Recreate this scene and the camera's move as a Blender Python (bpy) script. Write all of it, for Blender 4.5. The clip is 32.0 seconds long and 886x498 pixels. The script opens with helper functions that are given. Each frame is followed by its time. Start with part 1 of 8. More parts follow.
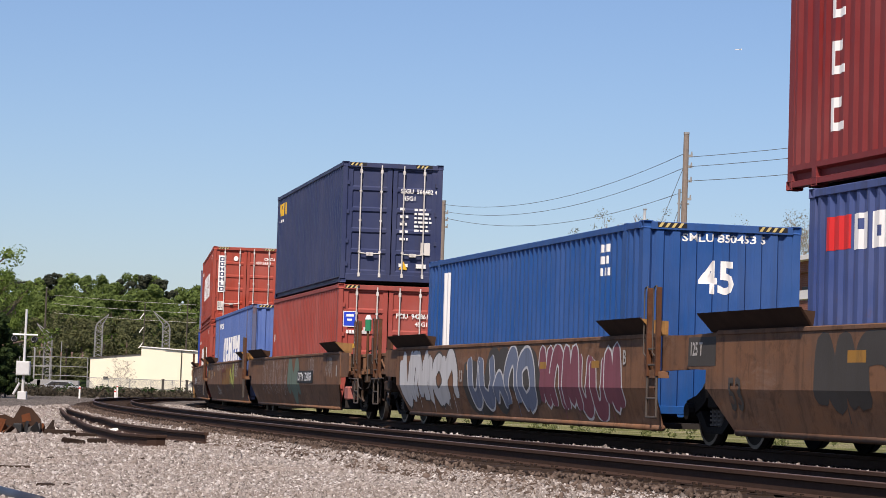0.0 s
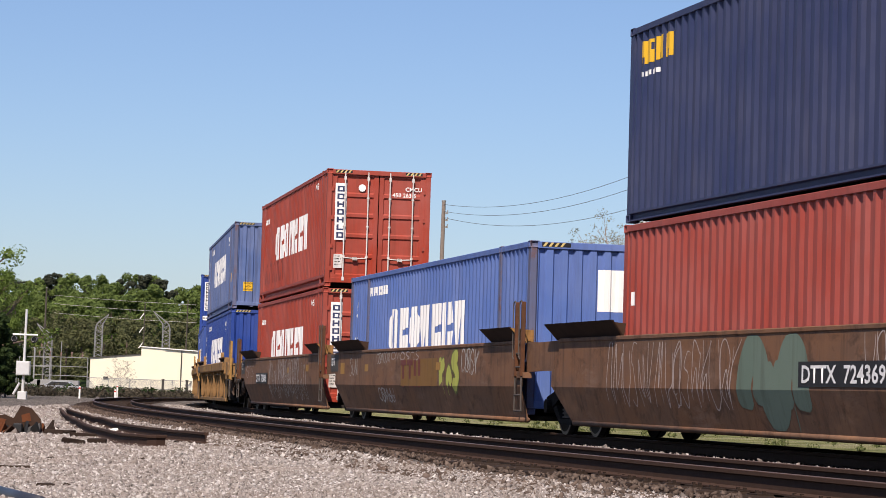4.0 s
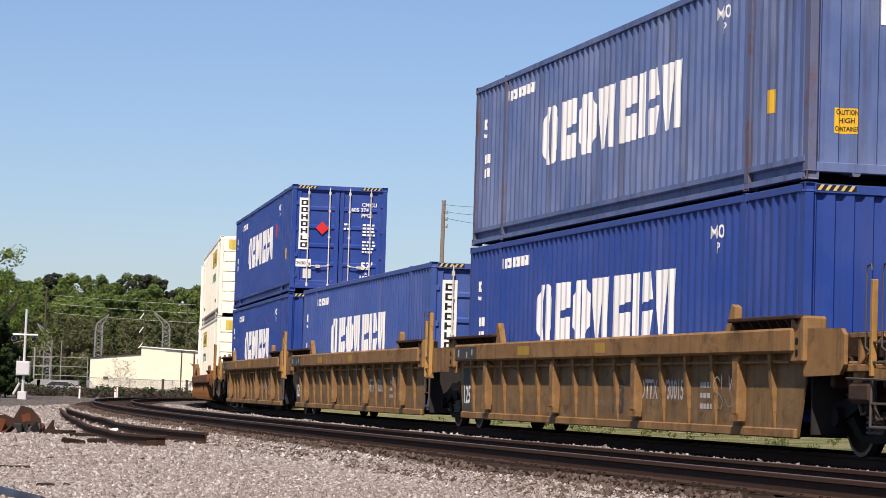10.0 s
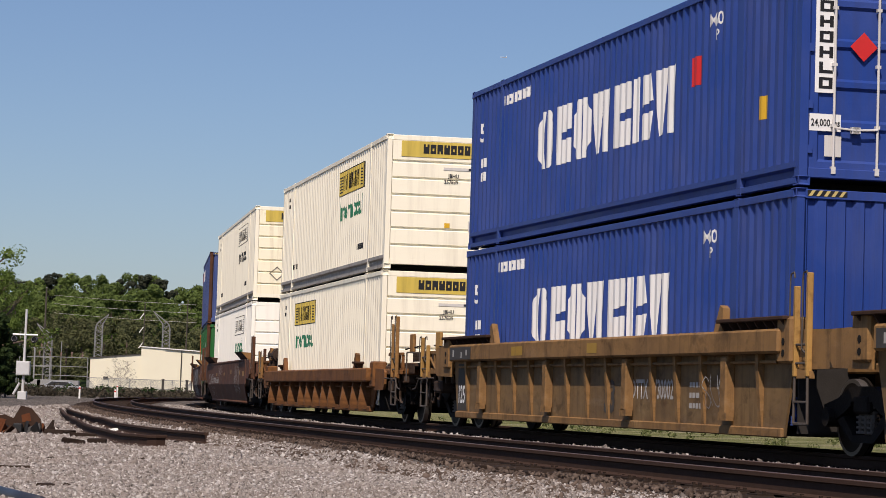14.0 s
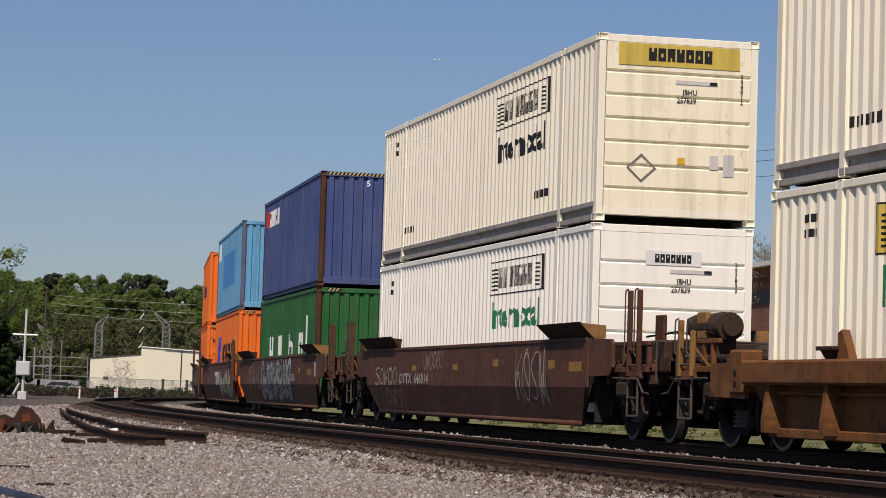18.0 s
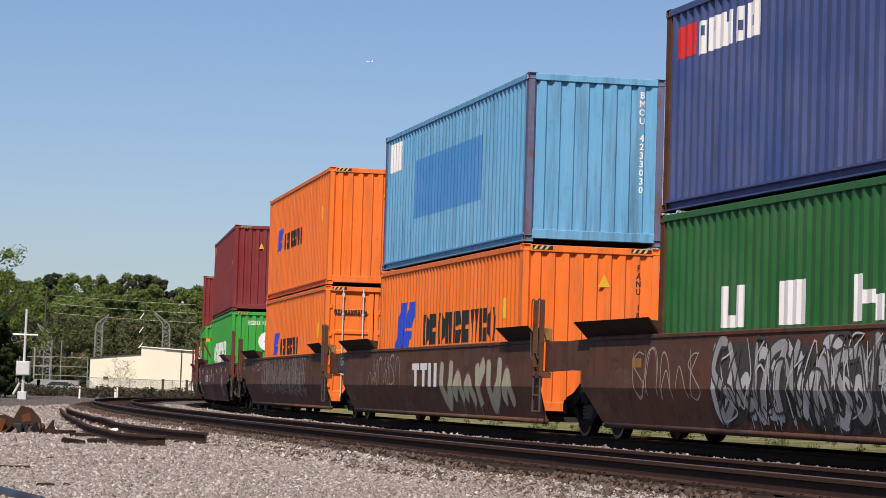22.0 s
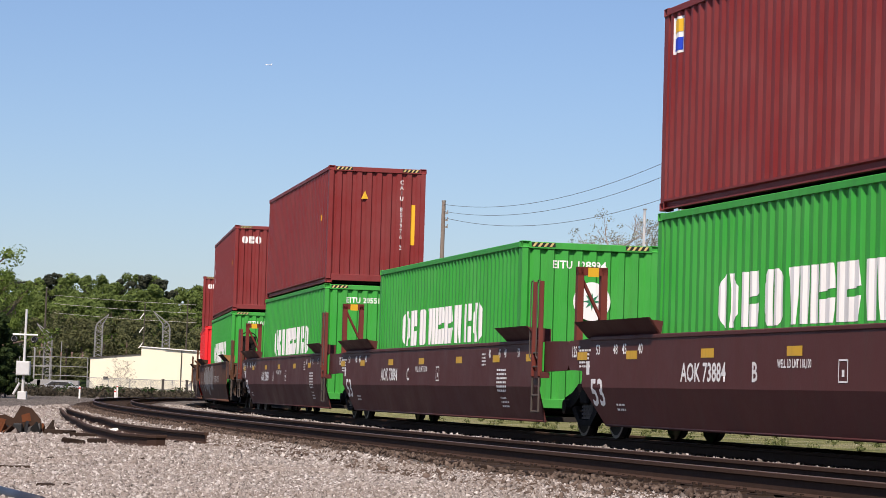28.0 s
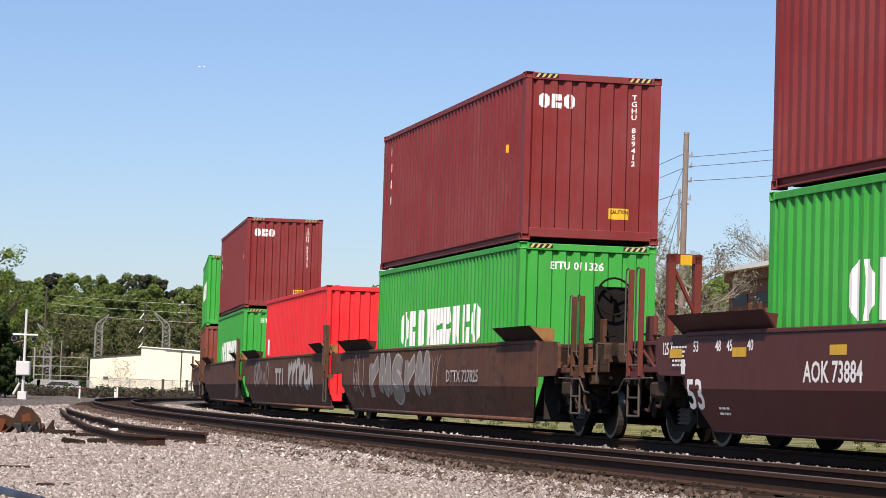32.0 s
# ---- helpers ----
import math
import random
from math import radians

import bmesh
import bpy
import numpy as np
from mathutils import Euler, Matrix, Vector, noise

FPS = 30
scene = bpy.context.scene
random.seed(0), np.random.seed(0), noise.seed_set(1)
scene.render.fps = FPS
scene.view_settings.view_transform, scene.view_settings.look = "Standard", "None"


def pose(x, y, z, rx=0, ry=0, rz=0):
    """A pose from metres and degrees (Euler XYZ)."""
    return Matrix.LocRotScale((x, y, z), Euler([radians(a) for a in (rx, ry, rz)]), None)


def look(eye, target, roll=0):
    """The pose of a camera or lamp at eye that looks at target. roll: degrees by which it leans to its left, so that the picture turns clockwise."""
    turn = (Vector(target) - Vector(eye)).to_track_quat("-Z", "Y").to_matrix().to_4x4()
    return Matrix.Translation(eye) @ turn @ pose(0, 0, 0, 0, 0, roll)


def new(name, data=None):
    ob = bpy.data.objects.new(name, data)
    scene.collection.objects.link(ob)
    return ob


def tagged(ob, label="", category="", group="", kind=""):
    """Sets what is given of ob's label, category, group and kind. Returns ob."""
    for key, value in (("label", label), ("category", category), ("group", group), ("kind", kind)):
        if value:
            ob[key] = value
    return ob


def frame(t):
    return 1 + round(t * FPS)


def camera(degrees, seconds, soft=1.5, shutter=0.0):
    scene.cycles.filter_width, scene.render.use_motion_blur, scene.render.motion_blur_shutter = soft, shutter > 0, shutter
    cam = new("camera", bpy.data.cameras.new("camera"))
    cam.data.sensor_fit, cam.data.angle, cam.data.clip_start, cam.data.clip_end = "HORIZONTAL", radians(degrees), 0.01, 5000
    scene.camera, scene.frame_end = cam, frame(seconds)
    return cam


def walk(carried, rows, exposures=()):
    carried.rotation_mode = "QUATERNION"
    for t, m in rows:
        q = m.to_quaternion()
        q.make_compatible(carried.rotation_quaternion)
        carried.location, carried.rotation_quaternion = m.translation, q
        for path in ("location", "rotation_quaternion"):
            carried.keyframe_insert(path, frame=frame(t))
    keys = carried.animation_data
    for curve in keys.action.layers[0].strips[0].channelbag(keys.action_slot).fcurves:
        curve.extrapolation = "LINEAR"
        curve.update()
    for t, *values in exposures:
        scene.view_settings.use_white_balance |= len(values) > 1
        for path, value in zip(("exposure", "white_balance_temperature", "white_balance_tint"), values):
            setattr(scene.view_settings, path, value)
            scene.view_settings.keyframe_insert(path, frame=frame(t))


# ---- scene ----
# ---- camera: a tripod beside the line, long lens ----
cam = camera(19.82, 32.0, soft=0.55)
EYE = (0.0, 0.0, 0.47)
view = look(EYE, (0.0, 100.0, 0.47 + 100.0 * math.tan(radians(3.42))), 2.12)
EXPOSURES = [(t, e + 0.06, 6980, 20) for t, e in ((0.0, 0.26), (2.0, 0.34), (6.0, 0.31), (8.0, 0.38), (10.0, 0.3), (13.0, 0.03), (16.0, -0.46), (17.0, -0.57), (18.0, -0.36), (19.0, -0.2), (20.0, 0.22), (21.0, 0.32), (22.0, 0.1), (23.0, 0.08), (24.0, 0.08), (25.0, 0.14), (28.0, 0.3), (32.0, 0.46))]
walk(cam, [(0.0, view), (32.0, view)], EXPOSURES)

# ---- world and sun ----
SUN_AZ, SUN_EL = radians(-104), radians(50)
sun_dir = Vector((math.cos(SUN_AZ) * math.cos(SUN_EL), math.sin(SUN_AZ) * math.cos(SUN_EL), math.sin(SUN_EL)))
world = bpy.data.worlds.new("world")
scene.world = world
world.use_nodes = True
wn = world.node_tree.nodes
sky = wn.new("ShaderNodeTexSky")
sky.sky_type = "NISHITA"
sky.sun_disc = False
sky.sun_elevation = SUN_EL
sky.sun_rotation = math.atan2(sun_dir.x, sun_dir.y)
sky.air_density, sky.dust_density, sky.ozone_density = 1.0, 0.6, 8.5
sky.altitude = 0
wn["Background"].inputs["Strength"].default_value = 0.094
world.node_tree.links.new(sky.outputs[0], wn["Background"].inputs["Color"])
sun = new("sun", bpy.data.lights.new("sun", "SUN"))
sun.data.energy = 4.8
sun.data.angle = radians(0.53)
sun.data.color = (1.0, 0.94, 0.83)
sun.matrix_basis = look(tuple(sun_dir * 50), (0, 0, 0))


# ---- materials ----
def mat_new(name):
    m = bpy.data.materials.new(name)
    m.use_nodes = True
    nt = m.node_tree
    return m, nt.nodes, nt.links, nt.nodes["Principled BSDF"]


def srgb(r, g, b):
    return tuple(((c / 255 / 12.92) if c / 255 <= 0.04045 else ((c / 255 + 0.055) / 1.055) ** 2.4) for c in (r, g, b))


def tex(nodes, links, kind, coord, scale, stretch=(1, 1, 1), **kw):
    mp = nodes.new("ShaderNodeMapping")
    mp.inputs["Scale"].default_value = stretch
    links.new(coord, mp.inputs["Vector"])
    n = nodes.new(kind)
    n.inputs["Scale"].default_value = scale
    for k, v in kw.items():
        n.inputs[k].default_value = v
    links.new(mp.outputs[0], n.inputs["Vector"])
    return n


def ramp(nodes, links, value, stops):
    r = nodes.new("ShaderNodeValToRGB")
    el = r.color_ramp.elements
    while len(el) < len(stops):
        el.new(0.5)
    for e, (p, c) in zip(el, stops):
        e.position = p
        e.color = (*c, 1) if isinstance(c, tuple) else (c, c, c, 1)
    links.new(value, r.inputs[0])
    return r.outputs[0]


def mix(nodes, links, fac, a, b, mode="MIX"):
    n = nodes.new("ShaderNodeMix")
    n.data_type, n.blend_type = "RGBA", mode
    for sock, v in ((n.inputs[0], fac), (n.inputs[6], a), (n.inputs[7], b)):
        if isinstance(v, (int, float)):
            sock.default_value = v
        elif isinstance(v, tuple):
            sock.default_value = (*v[:3], 1)
        else:
            links.new(v, sock)
    return n.outputs[2]


def bumped(nodes, links, bsdf, height, strength, distance):
    b = nodes.new("ShaderNodeBump")
    b.inputs["Strength"].default_value, b.inputs["Distance"].default_value = strength, distance
    links.new(height, b.inputs["Height"])
    links.new(b.outputs[0], bsdf.inputs["Normal"])


def paint(name, color, rough=0.5, fade=0.25, dirt=0.35, rust=0.0, grime=(0.05, 0.04, 0.03)):
    """Weathered steel paint: faded patches, streaks that run down, specks of rust."""
    m, n, l, b = mat_new(name)
    co = n.new("ShaderNodeTexCoord").outputs["Object"]
    patch = tex(n, l, "ShaderNodeTexNoise", co, 0.7, Detail=5.0, Roughness=0.6)
    chalk = tuple(min(1, c * 0.75 + 0.16) for c in color)
    c = mix(n, l, ramp(n, l, patch.outputs["Fac"], [(0.35, 0.0), (0.75, fade)]), color, chalk)
    streak = tex(n, l, "ShaderNodeTexNoise", co, 5.0, (1, 1, 0.07), Detail=6.0, Roughness=0.65)
    c = mix(n, l, ramp(n, l, streak.outputs["Fac"], [(0.48, 0.0), (0.78, dirt)]), c, grime)
    fine = tex(n, l, "ShaderNodeTexNoise", co, 30.0, Detail=4.0)
    if rust:
        spot = tex(n, l, "ShaderNodeTexNoise", co, 3.2, (1, 1, 0.6), Detail=9.0, Roughness=0.75)
        f = ramp(n, l, spot.outputs["Fac"], [(0.62 - 0.2 * rust, 0.0), (0.72 - 0.15 * rust, min(1, rust + 0.2))])
        c = mix(n, l, f, c, mix(n, l, fine.outputs["Fac"], (0.09, 0.035, 0.018), (0.2, 0.085, 0.04)))
    l.new(c, b.inputs["Base Color"])
    l.new(ramp(n, l, patch.outputs["Fac"], [(0.3, rough - 0.1), (0.7, rough + 0.15)]), b.inputs["Roughness"])
    b.inputs["Specular IOR Level"].default_value = 0.14
    wavy = n.new("ShaderNodeMath")
    wavy.operation = "MULTIPLY_ADD"
    dent = tex(n, l, "ShaderNodeTexNoise", co, 1.7, (1, 1, 0.7), Detail=2.0)
    l.new(dent.outputs["Fac"], wavy.inputs[0])
    wavy.inputs[1].default_value = 7.0
    l.new(fine.outputs["Fac"], wavy.inputs[2])
    bumped(n, l, b, wavy.outputs[0], 0.35, 0.004)
    return m


def weathered(name, tones, rust=0.5):
    """Old car paint: blotches of several tones, long dark runs, grey scuffs and rust."""
    m, n, l, b = mat_new(name)
    co = n.new("ShaderNodeTexCoord").outputs["Object"]
    a = tex(n, l, "ShaderNodeTexNoise", co, 0.55, (1, 1, 1.6), Detail=7.0, Roughness=0.62)
    k = len(tones)
    c = ramp(n, l, a.outputs["Fac"], [(0.3 + 0.42 * i / (k - 1), t) for i, t in enumerate(tones)])
    blot = tex(n, l, "ShaderNodeTexNoise", co, 2.3, (1, 1, 1.3), Detail=8.0, Roughness=0.7, Distortion=0.6)
    c = mix(n, l, ramp(n, l, blot.outputs["Fac"], [(0.52, 0.0), (0.7, 0.75)]), c, tuple(x * 0.5 for x in tones[0]))
    scuff = tex(n, l, "ShaderNodeTexNoise", co, 1.3, (0.5, 1, 2.2), Detail=9.0, Roughness=0.75)
    c = mix(n, l, ramp(n, l, scuff.outputs["Fac"], [(0.56, 0.0), (0.72, 0.4)]), c, tuple(min(1, x * 0.8 + 0.1) for x in tones[-1]))
    run = tex(n, l, "ShaderNodeTexNoise", co, 6.0, (1, 1, 0.06), Detail=6.0, Roughness=0.7)
    c = mix(n, l, ramp(n, l, run.outputs["Fac"], [(0.5, 0.0), (0.75, 0.6)]), c, (0.035, 0.024, 0.018))
    fine = tex(n, l, "ShaderNodeTexNoise", co, 28.0, Detail=5.0, Roughness=0.7)
    spot = tex(n, l, "ShaderNodeTexNoise", co, 4.0, Detail=9.0, Roughness=0.8)
    c = mix(n, l, ramp(n, l, spot.outputs["Fac"], [(0.58, 0.0), (0.68, rust)]), c, mix(n, l, fine.outputs["Fac"], (0.1, 0.04, 0.018), (0.28, 0.11, 0.04)))
    l.new(c, b.inputs["Base Color"])
    b.inputs["Roughness"].default_value = 0.7
    b.inputs["Specular IOR Level"].default_value = 0.14
    wavy = n.new("ShaderNodeMath")
    wavy.operation = "MULTIPLY_ADD"
    dent = tex(n, l, "ShaderNodeTexNoise", co, 1.2, Detail=2.0)
    l.new(dent.outputs["Fac"], wavy.inputs[0])
    wavy.inputs[1].default_value = 6.0
    l.new(fine.outputs["Fac"], wavy.inputs[2])
    bumped(n, l, b, wavy.outputs[0], 0.4, 0.005)
    return m


def plain(name, color, rough=0.6, metal=0.0, vary=0.25, scale=8.0, bump=0.2):
    m, n, l, b = mat_new(name)
    co = n.new("ShaderNodeTexCoord").outputs["Object"]
    t1 = tex(n, l, "ShaderNodeTexNoise", co, scale, Detail=6.0, Roughness=0.65)
    dark = tuple(c * (1 - vary) for c in color)
    light = tuple(min(1, c * (1 + vary)) for c in color)
    c = mix(n, l, t1.outputs["Fac"], dark, light)
    l.new(c, b.inputs["Base Color"])
    b.inputs["Roughness"].default_value, b.inputs["Metallic"].default_value = rough, metal
    b.inputs["Specular IOR Level"].default_value = 0.12 if rough > 0.55 else 0.4
    t2 = tex(n, l, "ShaderNodeTexNoise", co, scale * 6, Detail=4.0)
    bumped(n, l, b, t2.outputs["Fac"], bump, 0.01)
    return m


WHITE = paint("white_lettering", (0.78, 0.78, 0.76), 0.55, 0.1, 0.25)
BLACK = paint("black_lettering", (0.02, 0.02, 0.022), 0.5, 0.05, 0.1)
YELLOW = paint("yellow_marking", (0.72, 0.42, 0.03), 0.5, 0.1, 0.3)
REDMARK = paint("red_marking", (0.6, 0.03, 0.03), 0.5, 0.1, 0.2)
STEEL = plain("galvanised_steel", (0.52, 0.52, 0.5), 0.45, 0.6, 0.15)
GREY_BAR = paint("pale_bar_paint", (0.6, 0.58, 0.55), 0.5, 0.1, 0.4)
RUBBER = plain("dark_gap", (0.015, 0.014, 0.013), 0.8)
TRUCK = plain("grimy_cast_steel", (0.011, 0.009, 0.008), 0.75, 0.0, 0.5, 5.0, 0.5)
WHEEL = plain("wheel_steel", (0.014, 0.011, 0.009), 0.6, 0.3, 0.5, 4.0)
TREAD = plain("bright_wheel_rim", (0.16, 0.15, 0.14), 0.4, 0.7, 0.3, 6.0)
# ---- the line: a left-hand curve that eases towards the camera ----
S0, S1, DS = -470.0, 420.0, 0.5
_s = np.arange(S0, S1 + DS / 2, DS)
_k = np.interp(_s, [-30.0, 0.0, 40.0], [0.001834, 0.00175, 0.00151])
_phi = np.concatenate([[0], np.cumsum((_k[1:] + _k[:-1]) / 2 * DS)])
_i0 = int(round(-S0 / DS))
_phi = _phi - _phi[_i0] - 1.36512
_x = np.concatenate([[0], np.cumsum((np.cos(_phi)[1:] + np.cos(_phi)[:-1]) / 2 * DS)])
_y = np.concatenate([[0], np.cumsum((np.sin(_phi)[1:] + np.sin(_phi)[:-1]) / 2 * DS)])
_x, _y = _x - _x[_i0] - 0.788, _y - _y[_i0] + 58.154


def line_at(s, off=0.0):
    """Place and heading on the line at s metres, off metres to the far side."""
    x, y, a = np.interp(s, _s, _x), np.interp(s, _s, _y), np.interp(s, _s, _phi)
    return float(x - math.sin(a) * off), float(y + math.cos(a) * off), float(a)


def travelled(t):
    u = t - 16.0
    return 9.8263 * u + 0.0708 * u * u / 2 + 0.000217 * u ** 3 / 6


def on_line(s, z, half=8.0):
    ax, ay, _ = line_at(s - half)
    bx, by, _ = line_at(s + half)
    return pose((ax + bx) / 2, (ay + by) / 2, z, 0, 0, math.degrees(math.atan2(by - ay, bx - ax))) @ pose(0, 0, 0, 0.42, 0, 0)


# ---- mesh helpers ----
def mesh_of(name, verts, faces, material=None, smooth=False):
    me = bpy.data.meshes.new(name)
    me.from_pydata(verts, [], faces)
    if material:
        me.materials.append(material)
    if smooth:
        me.polygons.foreach_set("use_smooth", [True] * len(me.polygons))
    me.update()
    return me


def part(name, bm, material, parent, label="", smooth=False):
    if isinstance(bm, bmesh.types.BMesh):
        me = bpy.data.meshes.new(name)
        bm.to_mesh(me)
        bm.free()
        if smooth:
            me.polygons.foreach_set("use_smooth", [True] * len(me.polygons))
    else:
        me = bm
    if material and not me.materials:
        me.materials.append(material)
    ob = new(name, me)
    ob.parent = parent
    return tagged(ob, label) if label else ob


def thing(name, label, category, group="", kind="", m=None):
    ob = new(name)
    ob.empty_display_size = 0.3
    if m is not None:
        ob.matrix_basis = m
    return tagged(ob, label, category, group, kind)


def box(bm, x0, x1, y0, y1, z0, z1, m=None):
    vs = [bm.verts.new((x, y, z)) for x in (x0, x1) for y in (y0, y1) for z in (z0, z1)]
    for f in ((0, 1, 3, 2), (4, 6, 7, 5), (0, 4, 5, 1), (2, 3, 7, 6), (0, 2, 6, 4), (1, 5, 7, 3)):
        bm.faces.new([vs[i] for i in f])
    if m is not None:
        bmesh.ops.transform(bm, matrix=m, verts=vs)
    return vs


def bevel_box(bm, x0, x1, y0, y1, z0, z1, r=0.01):
    vs = box(bm, x0, x1, y0, y1, z0, z1)
    es = list({e for v in vs for e in v.link_edges})
    bmesh.ops.bevel(bm, geom=es, offset=r, segments=1, affect="EDGES")


def tube(bm, a, b, r, r2=None, n=8):
    a, b = Vector(a), Vector(b)
    m = (b - a).to_track_quat("Z", "Y").to_matrix().to_4x4()
    m.translation = (a + b) / 2
    bmesh.ops.create_cone(bm, cap_ends=True, segments=n, radius1=r, radius2=r if r2 is None else r2, depth=(b - a).length, matrix=m)


def prism(bm, pts, axis, lo, hi):
    """Extrude a polygon given in the plane across axis: 'y' takes (x, z), 'x' takes (y, z), 'z' takes (x, y)."""
    put = {"x": lambda p, d: (d, p[0], p[1]), "y": lambda p, d: (p[0], d, p[1]), "z": lambda p, d: (p[0], p[1], d)}[axis]
    a = [bm.verts.new(put(p, lo)) for p in pts]
    b = [bm.verts.new(put(p, hi)) for p in pts]
    n = len(pts)
    bm.faces.new(a[::-1]), bm.faces.new(b)
    for i in range(n):
        bm.faces.new((a[i], a[(i + 1) % n], b[(i + 1) % n], b[i]))
    bmesh.ops.recalc_face_normals(bm, faces=bm.faces)


def sweep(name, section, s_from, s_to, step, material, parent=None, off=0.0, closed=True, smooth=False):
    """A section of (offset, height) pairs carried along the line."""
    verts, faces = [], []
    n = len(section)
    ss = np.arange(s_from, s_to + step / 2, step)
    for s in ss:
        for o, z in section:
            x, y, _ = line_at(s, off + o)
            verts.append((x, y, z))
    for i in range(len(ss) - 1):
        for j in range(n if closed else n - 1):
            a, b = i * n + j, i * n + (j + 1) % n
            faces.append((a, b, b + n, a + n))
    if closed:
        faces.append(tuple(range(n))[::-1])
        faces.append(tuple((len(ss) - 1) * n + k for k in range(n)))
    ob = new(name, mesh_of(name, verts, faces, material, smooth))
    ob.parent = parent
    return ob


# ---- ground, ballast, rails ----
def gravel_material(name, tones, scale=26.0):
    m, n, l, b = mat_new(name)
    co = n.new("ShaderNodeTexCoord").outputs["Object"]
    v = tex(n, l, "ShaderNodeTexVoronoi", co, scale)
    pick = n.new("ShaderNodeSeparateColor")
    l.new(v.outputs["Color"], pick.inputs[0])
    k = len(tones)
    c = ramp(n, l, pick.outputs[0], [(i / (k - 1), t) for i, t in enumerate(tones)])
    big = tex(n, l, "ShaderNodeTexNoise", co, 0.5, Detail=5.0)
    mid = tuple(x * 0.7 for x in tones[0])
    c = mix(n, l, ramp(n, l, big.outputs["Fac"], [(0.35, 0.0), (0.7, 0.4)]), c, mid)
    # cell edges darkened: the shade in gaps between stones, put into the colour
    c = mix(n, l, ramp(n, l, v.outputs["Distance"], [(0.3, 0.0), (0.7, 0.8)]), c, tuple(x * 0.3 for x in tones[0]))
    l.new(c, b.inputs["Base Color"])
    b.inputs["Roughness"].default_value = 0.9
    b.inputs["Specular IOR Level"].default_value = 0.05
    inv = n.new("ShaderNodeMath")
    inv.operation = "SUBTRACT"
    inv.inputs[0].default_value = 1.0
    l.new(v.outputs["Distance"], inv.inputs[1])
    bumped(n, l, b, inv.outputs[0], 1.0, 0.04)
    return m


# sheet toned darker than its loose stones, so gaps between them read as shaded
TONES = [(0.14, 0.12, 0.105), (0.29, 0.26, 0.235), (0.2, 0.175, 0.155), (0.38, 0.35, 0.32), (0.1, 0.085, 0.075), (0.25, 0.22, 0.19)]
GRAVEL = gravel_material("crushed_stone", TONES)
# oily stone, taken nearly to black to hold the shade under the train
OILY_SHADE = gravel_material("oily_shaded_ballast", [(0.006, 0.005, 0.0045), (0.012, 0.01, 0.009), (0.008, 0.007, 0.006), (0.018, 0.015, 0.013)])
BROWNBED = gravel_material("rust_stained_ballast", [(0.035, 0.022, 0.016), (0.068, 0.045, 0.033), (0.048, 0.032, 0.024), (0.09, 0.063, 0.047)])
RAIL = plain("rusty_rail", (0.05, 0.029, 0.021), 0.85, 0.0, 0.35, 12.0)
RAIL_TOP = plain("worn_rail_head", (0.1, 0.067, 0.053), 0.5, 0.1, 0.2, 20.0)
TIE = plain("creosoted_wood", (0.03, 0.02, 0.015), 0.9, 0.0, 0.5, 9.0, 0.6)


def grass_material():
    m, n, l, b = mat_new("spring_grass")
    co = n.new("ShaderNodeTexCoord").outputs["Object"]
    big = tex(n, l, "ShaderNodeTexNoise", co, 0.45, Detail=6.0, Roughness=0.7)
    c = ramp(n, l, big.outputs["Fac"], [(0.34, (0.09, 0.11, 0.035)), (0.46, (0.19, 0.2, 0.08)), (0.56, (0.28, 0.27, 0.14)), (0.68, (0.33, 0.29, 0.19))])
    fine = tex(n, l, "ShaderNodeTexNoise", co, 5.0, (1, 1, 1), Detail=9.0, Roughness=0.8)
    c = mix(n, l, ramp(n, l, fine.outputs["Fac"], [(0.48, 0.0), (0.68, 0.6)]), c, (0.06, 0.07, 0.03))
    l.new(c, b.inputs["Base Color"])
    b.inputs["Roughness"].default_value = 0.95
    b.inputs["Specular IOR Level"].default_value = 0.05
    bumped(n, l, b, fine.outputs["Fac"], 1.0, 0.12)
    return m


GRASS = grass_material()


def ground_material():
    m, n, l, b = mat_new("yard_ground")
    co = n.new("ShaderNodeTexCoord").outputs["Object"]
    big = tex(n, l, "ShaderNodeTexNoise", co, 0.05, Detail=6.0)
    c = ramp(n, l, big.outputs["Fac"], [(0.35, (0.11, 0.09, 0.07)), (0.5, (0.16, 0.14, 0.11)), (0.62, (0.08, 0.085, 0.045))])
    v = tex(n, l, "ShaderNodeTexNoise", co, 3.0, Detail=8.0, Roughness=0.7)
    c = mix(n, l, v.outputs["Fac"], c, (0.22, 0.19, 0.165))
    l.new(c, b.inputs["Base Color"])
    b.inputs["Roughness"].default_value = 0.95
    bumped(n, l, b, v.outputs["Fac"], 0.6, 0.05)
    return m


GZ = -0.40
R = 4000.0
g = mesh_of("ground", [(-R, -R, GZ - 0.02), (R, -R, GZ - 0.02), (R, R, GZ - 0.02), (-R, R, GZ - 0.02)], [(0, 1, 2, 3)], ground_material())
tagged(new("ground", g), "flat yard ground of dirt, gravel and weeds", "ground", kind="structure")
NEAR = -4.85   # offset of the empty track


def grid_sheet(name, s_list, o_list, height, material):
    verts, faces = [], []
    for s in s_list:
        for o in o_list:
            x, y, _ = line_at(s, o)
            verts.append((x, y, height(s, o, x, y)))
    n = len(o_list)
    for i in range(len(s_list) - 1):
        for j in range(n - 1):
            a = i * n + j
            faces.append((a, a + 1, a + n + 1, a + n))
    return new(name, mesh_of(name, verts, faces, material, True))


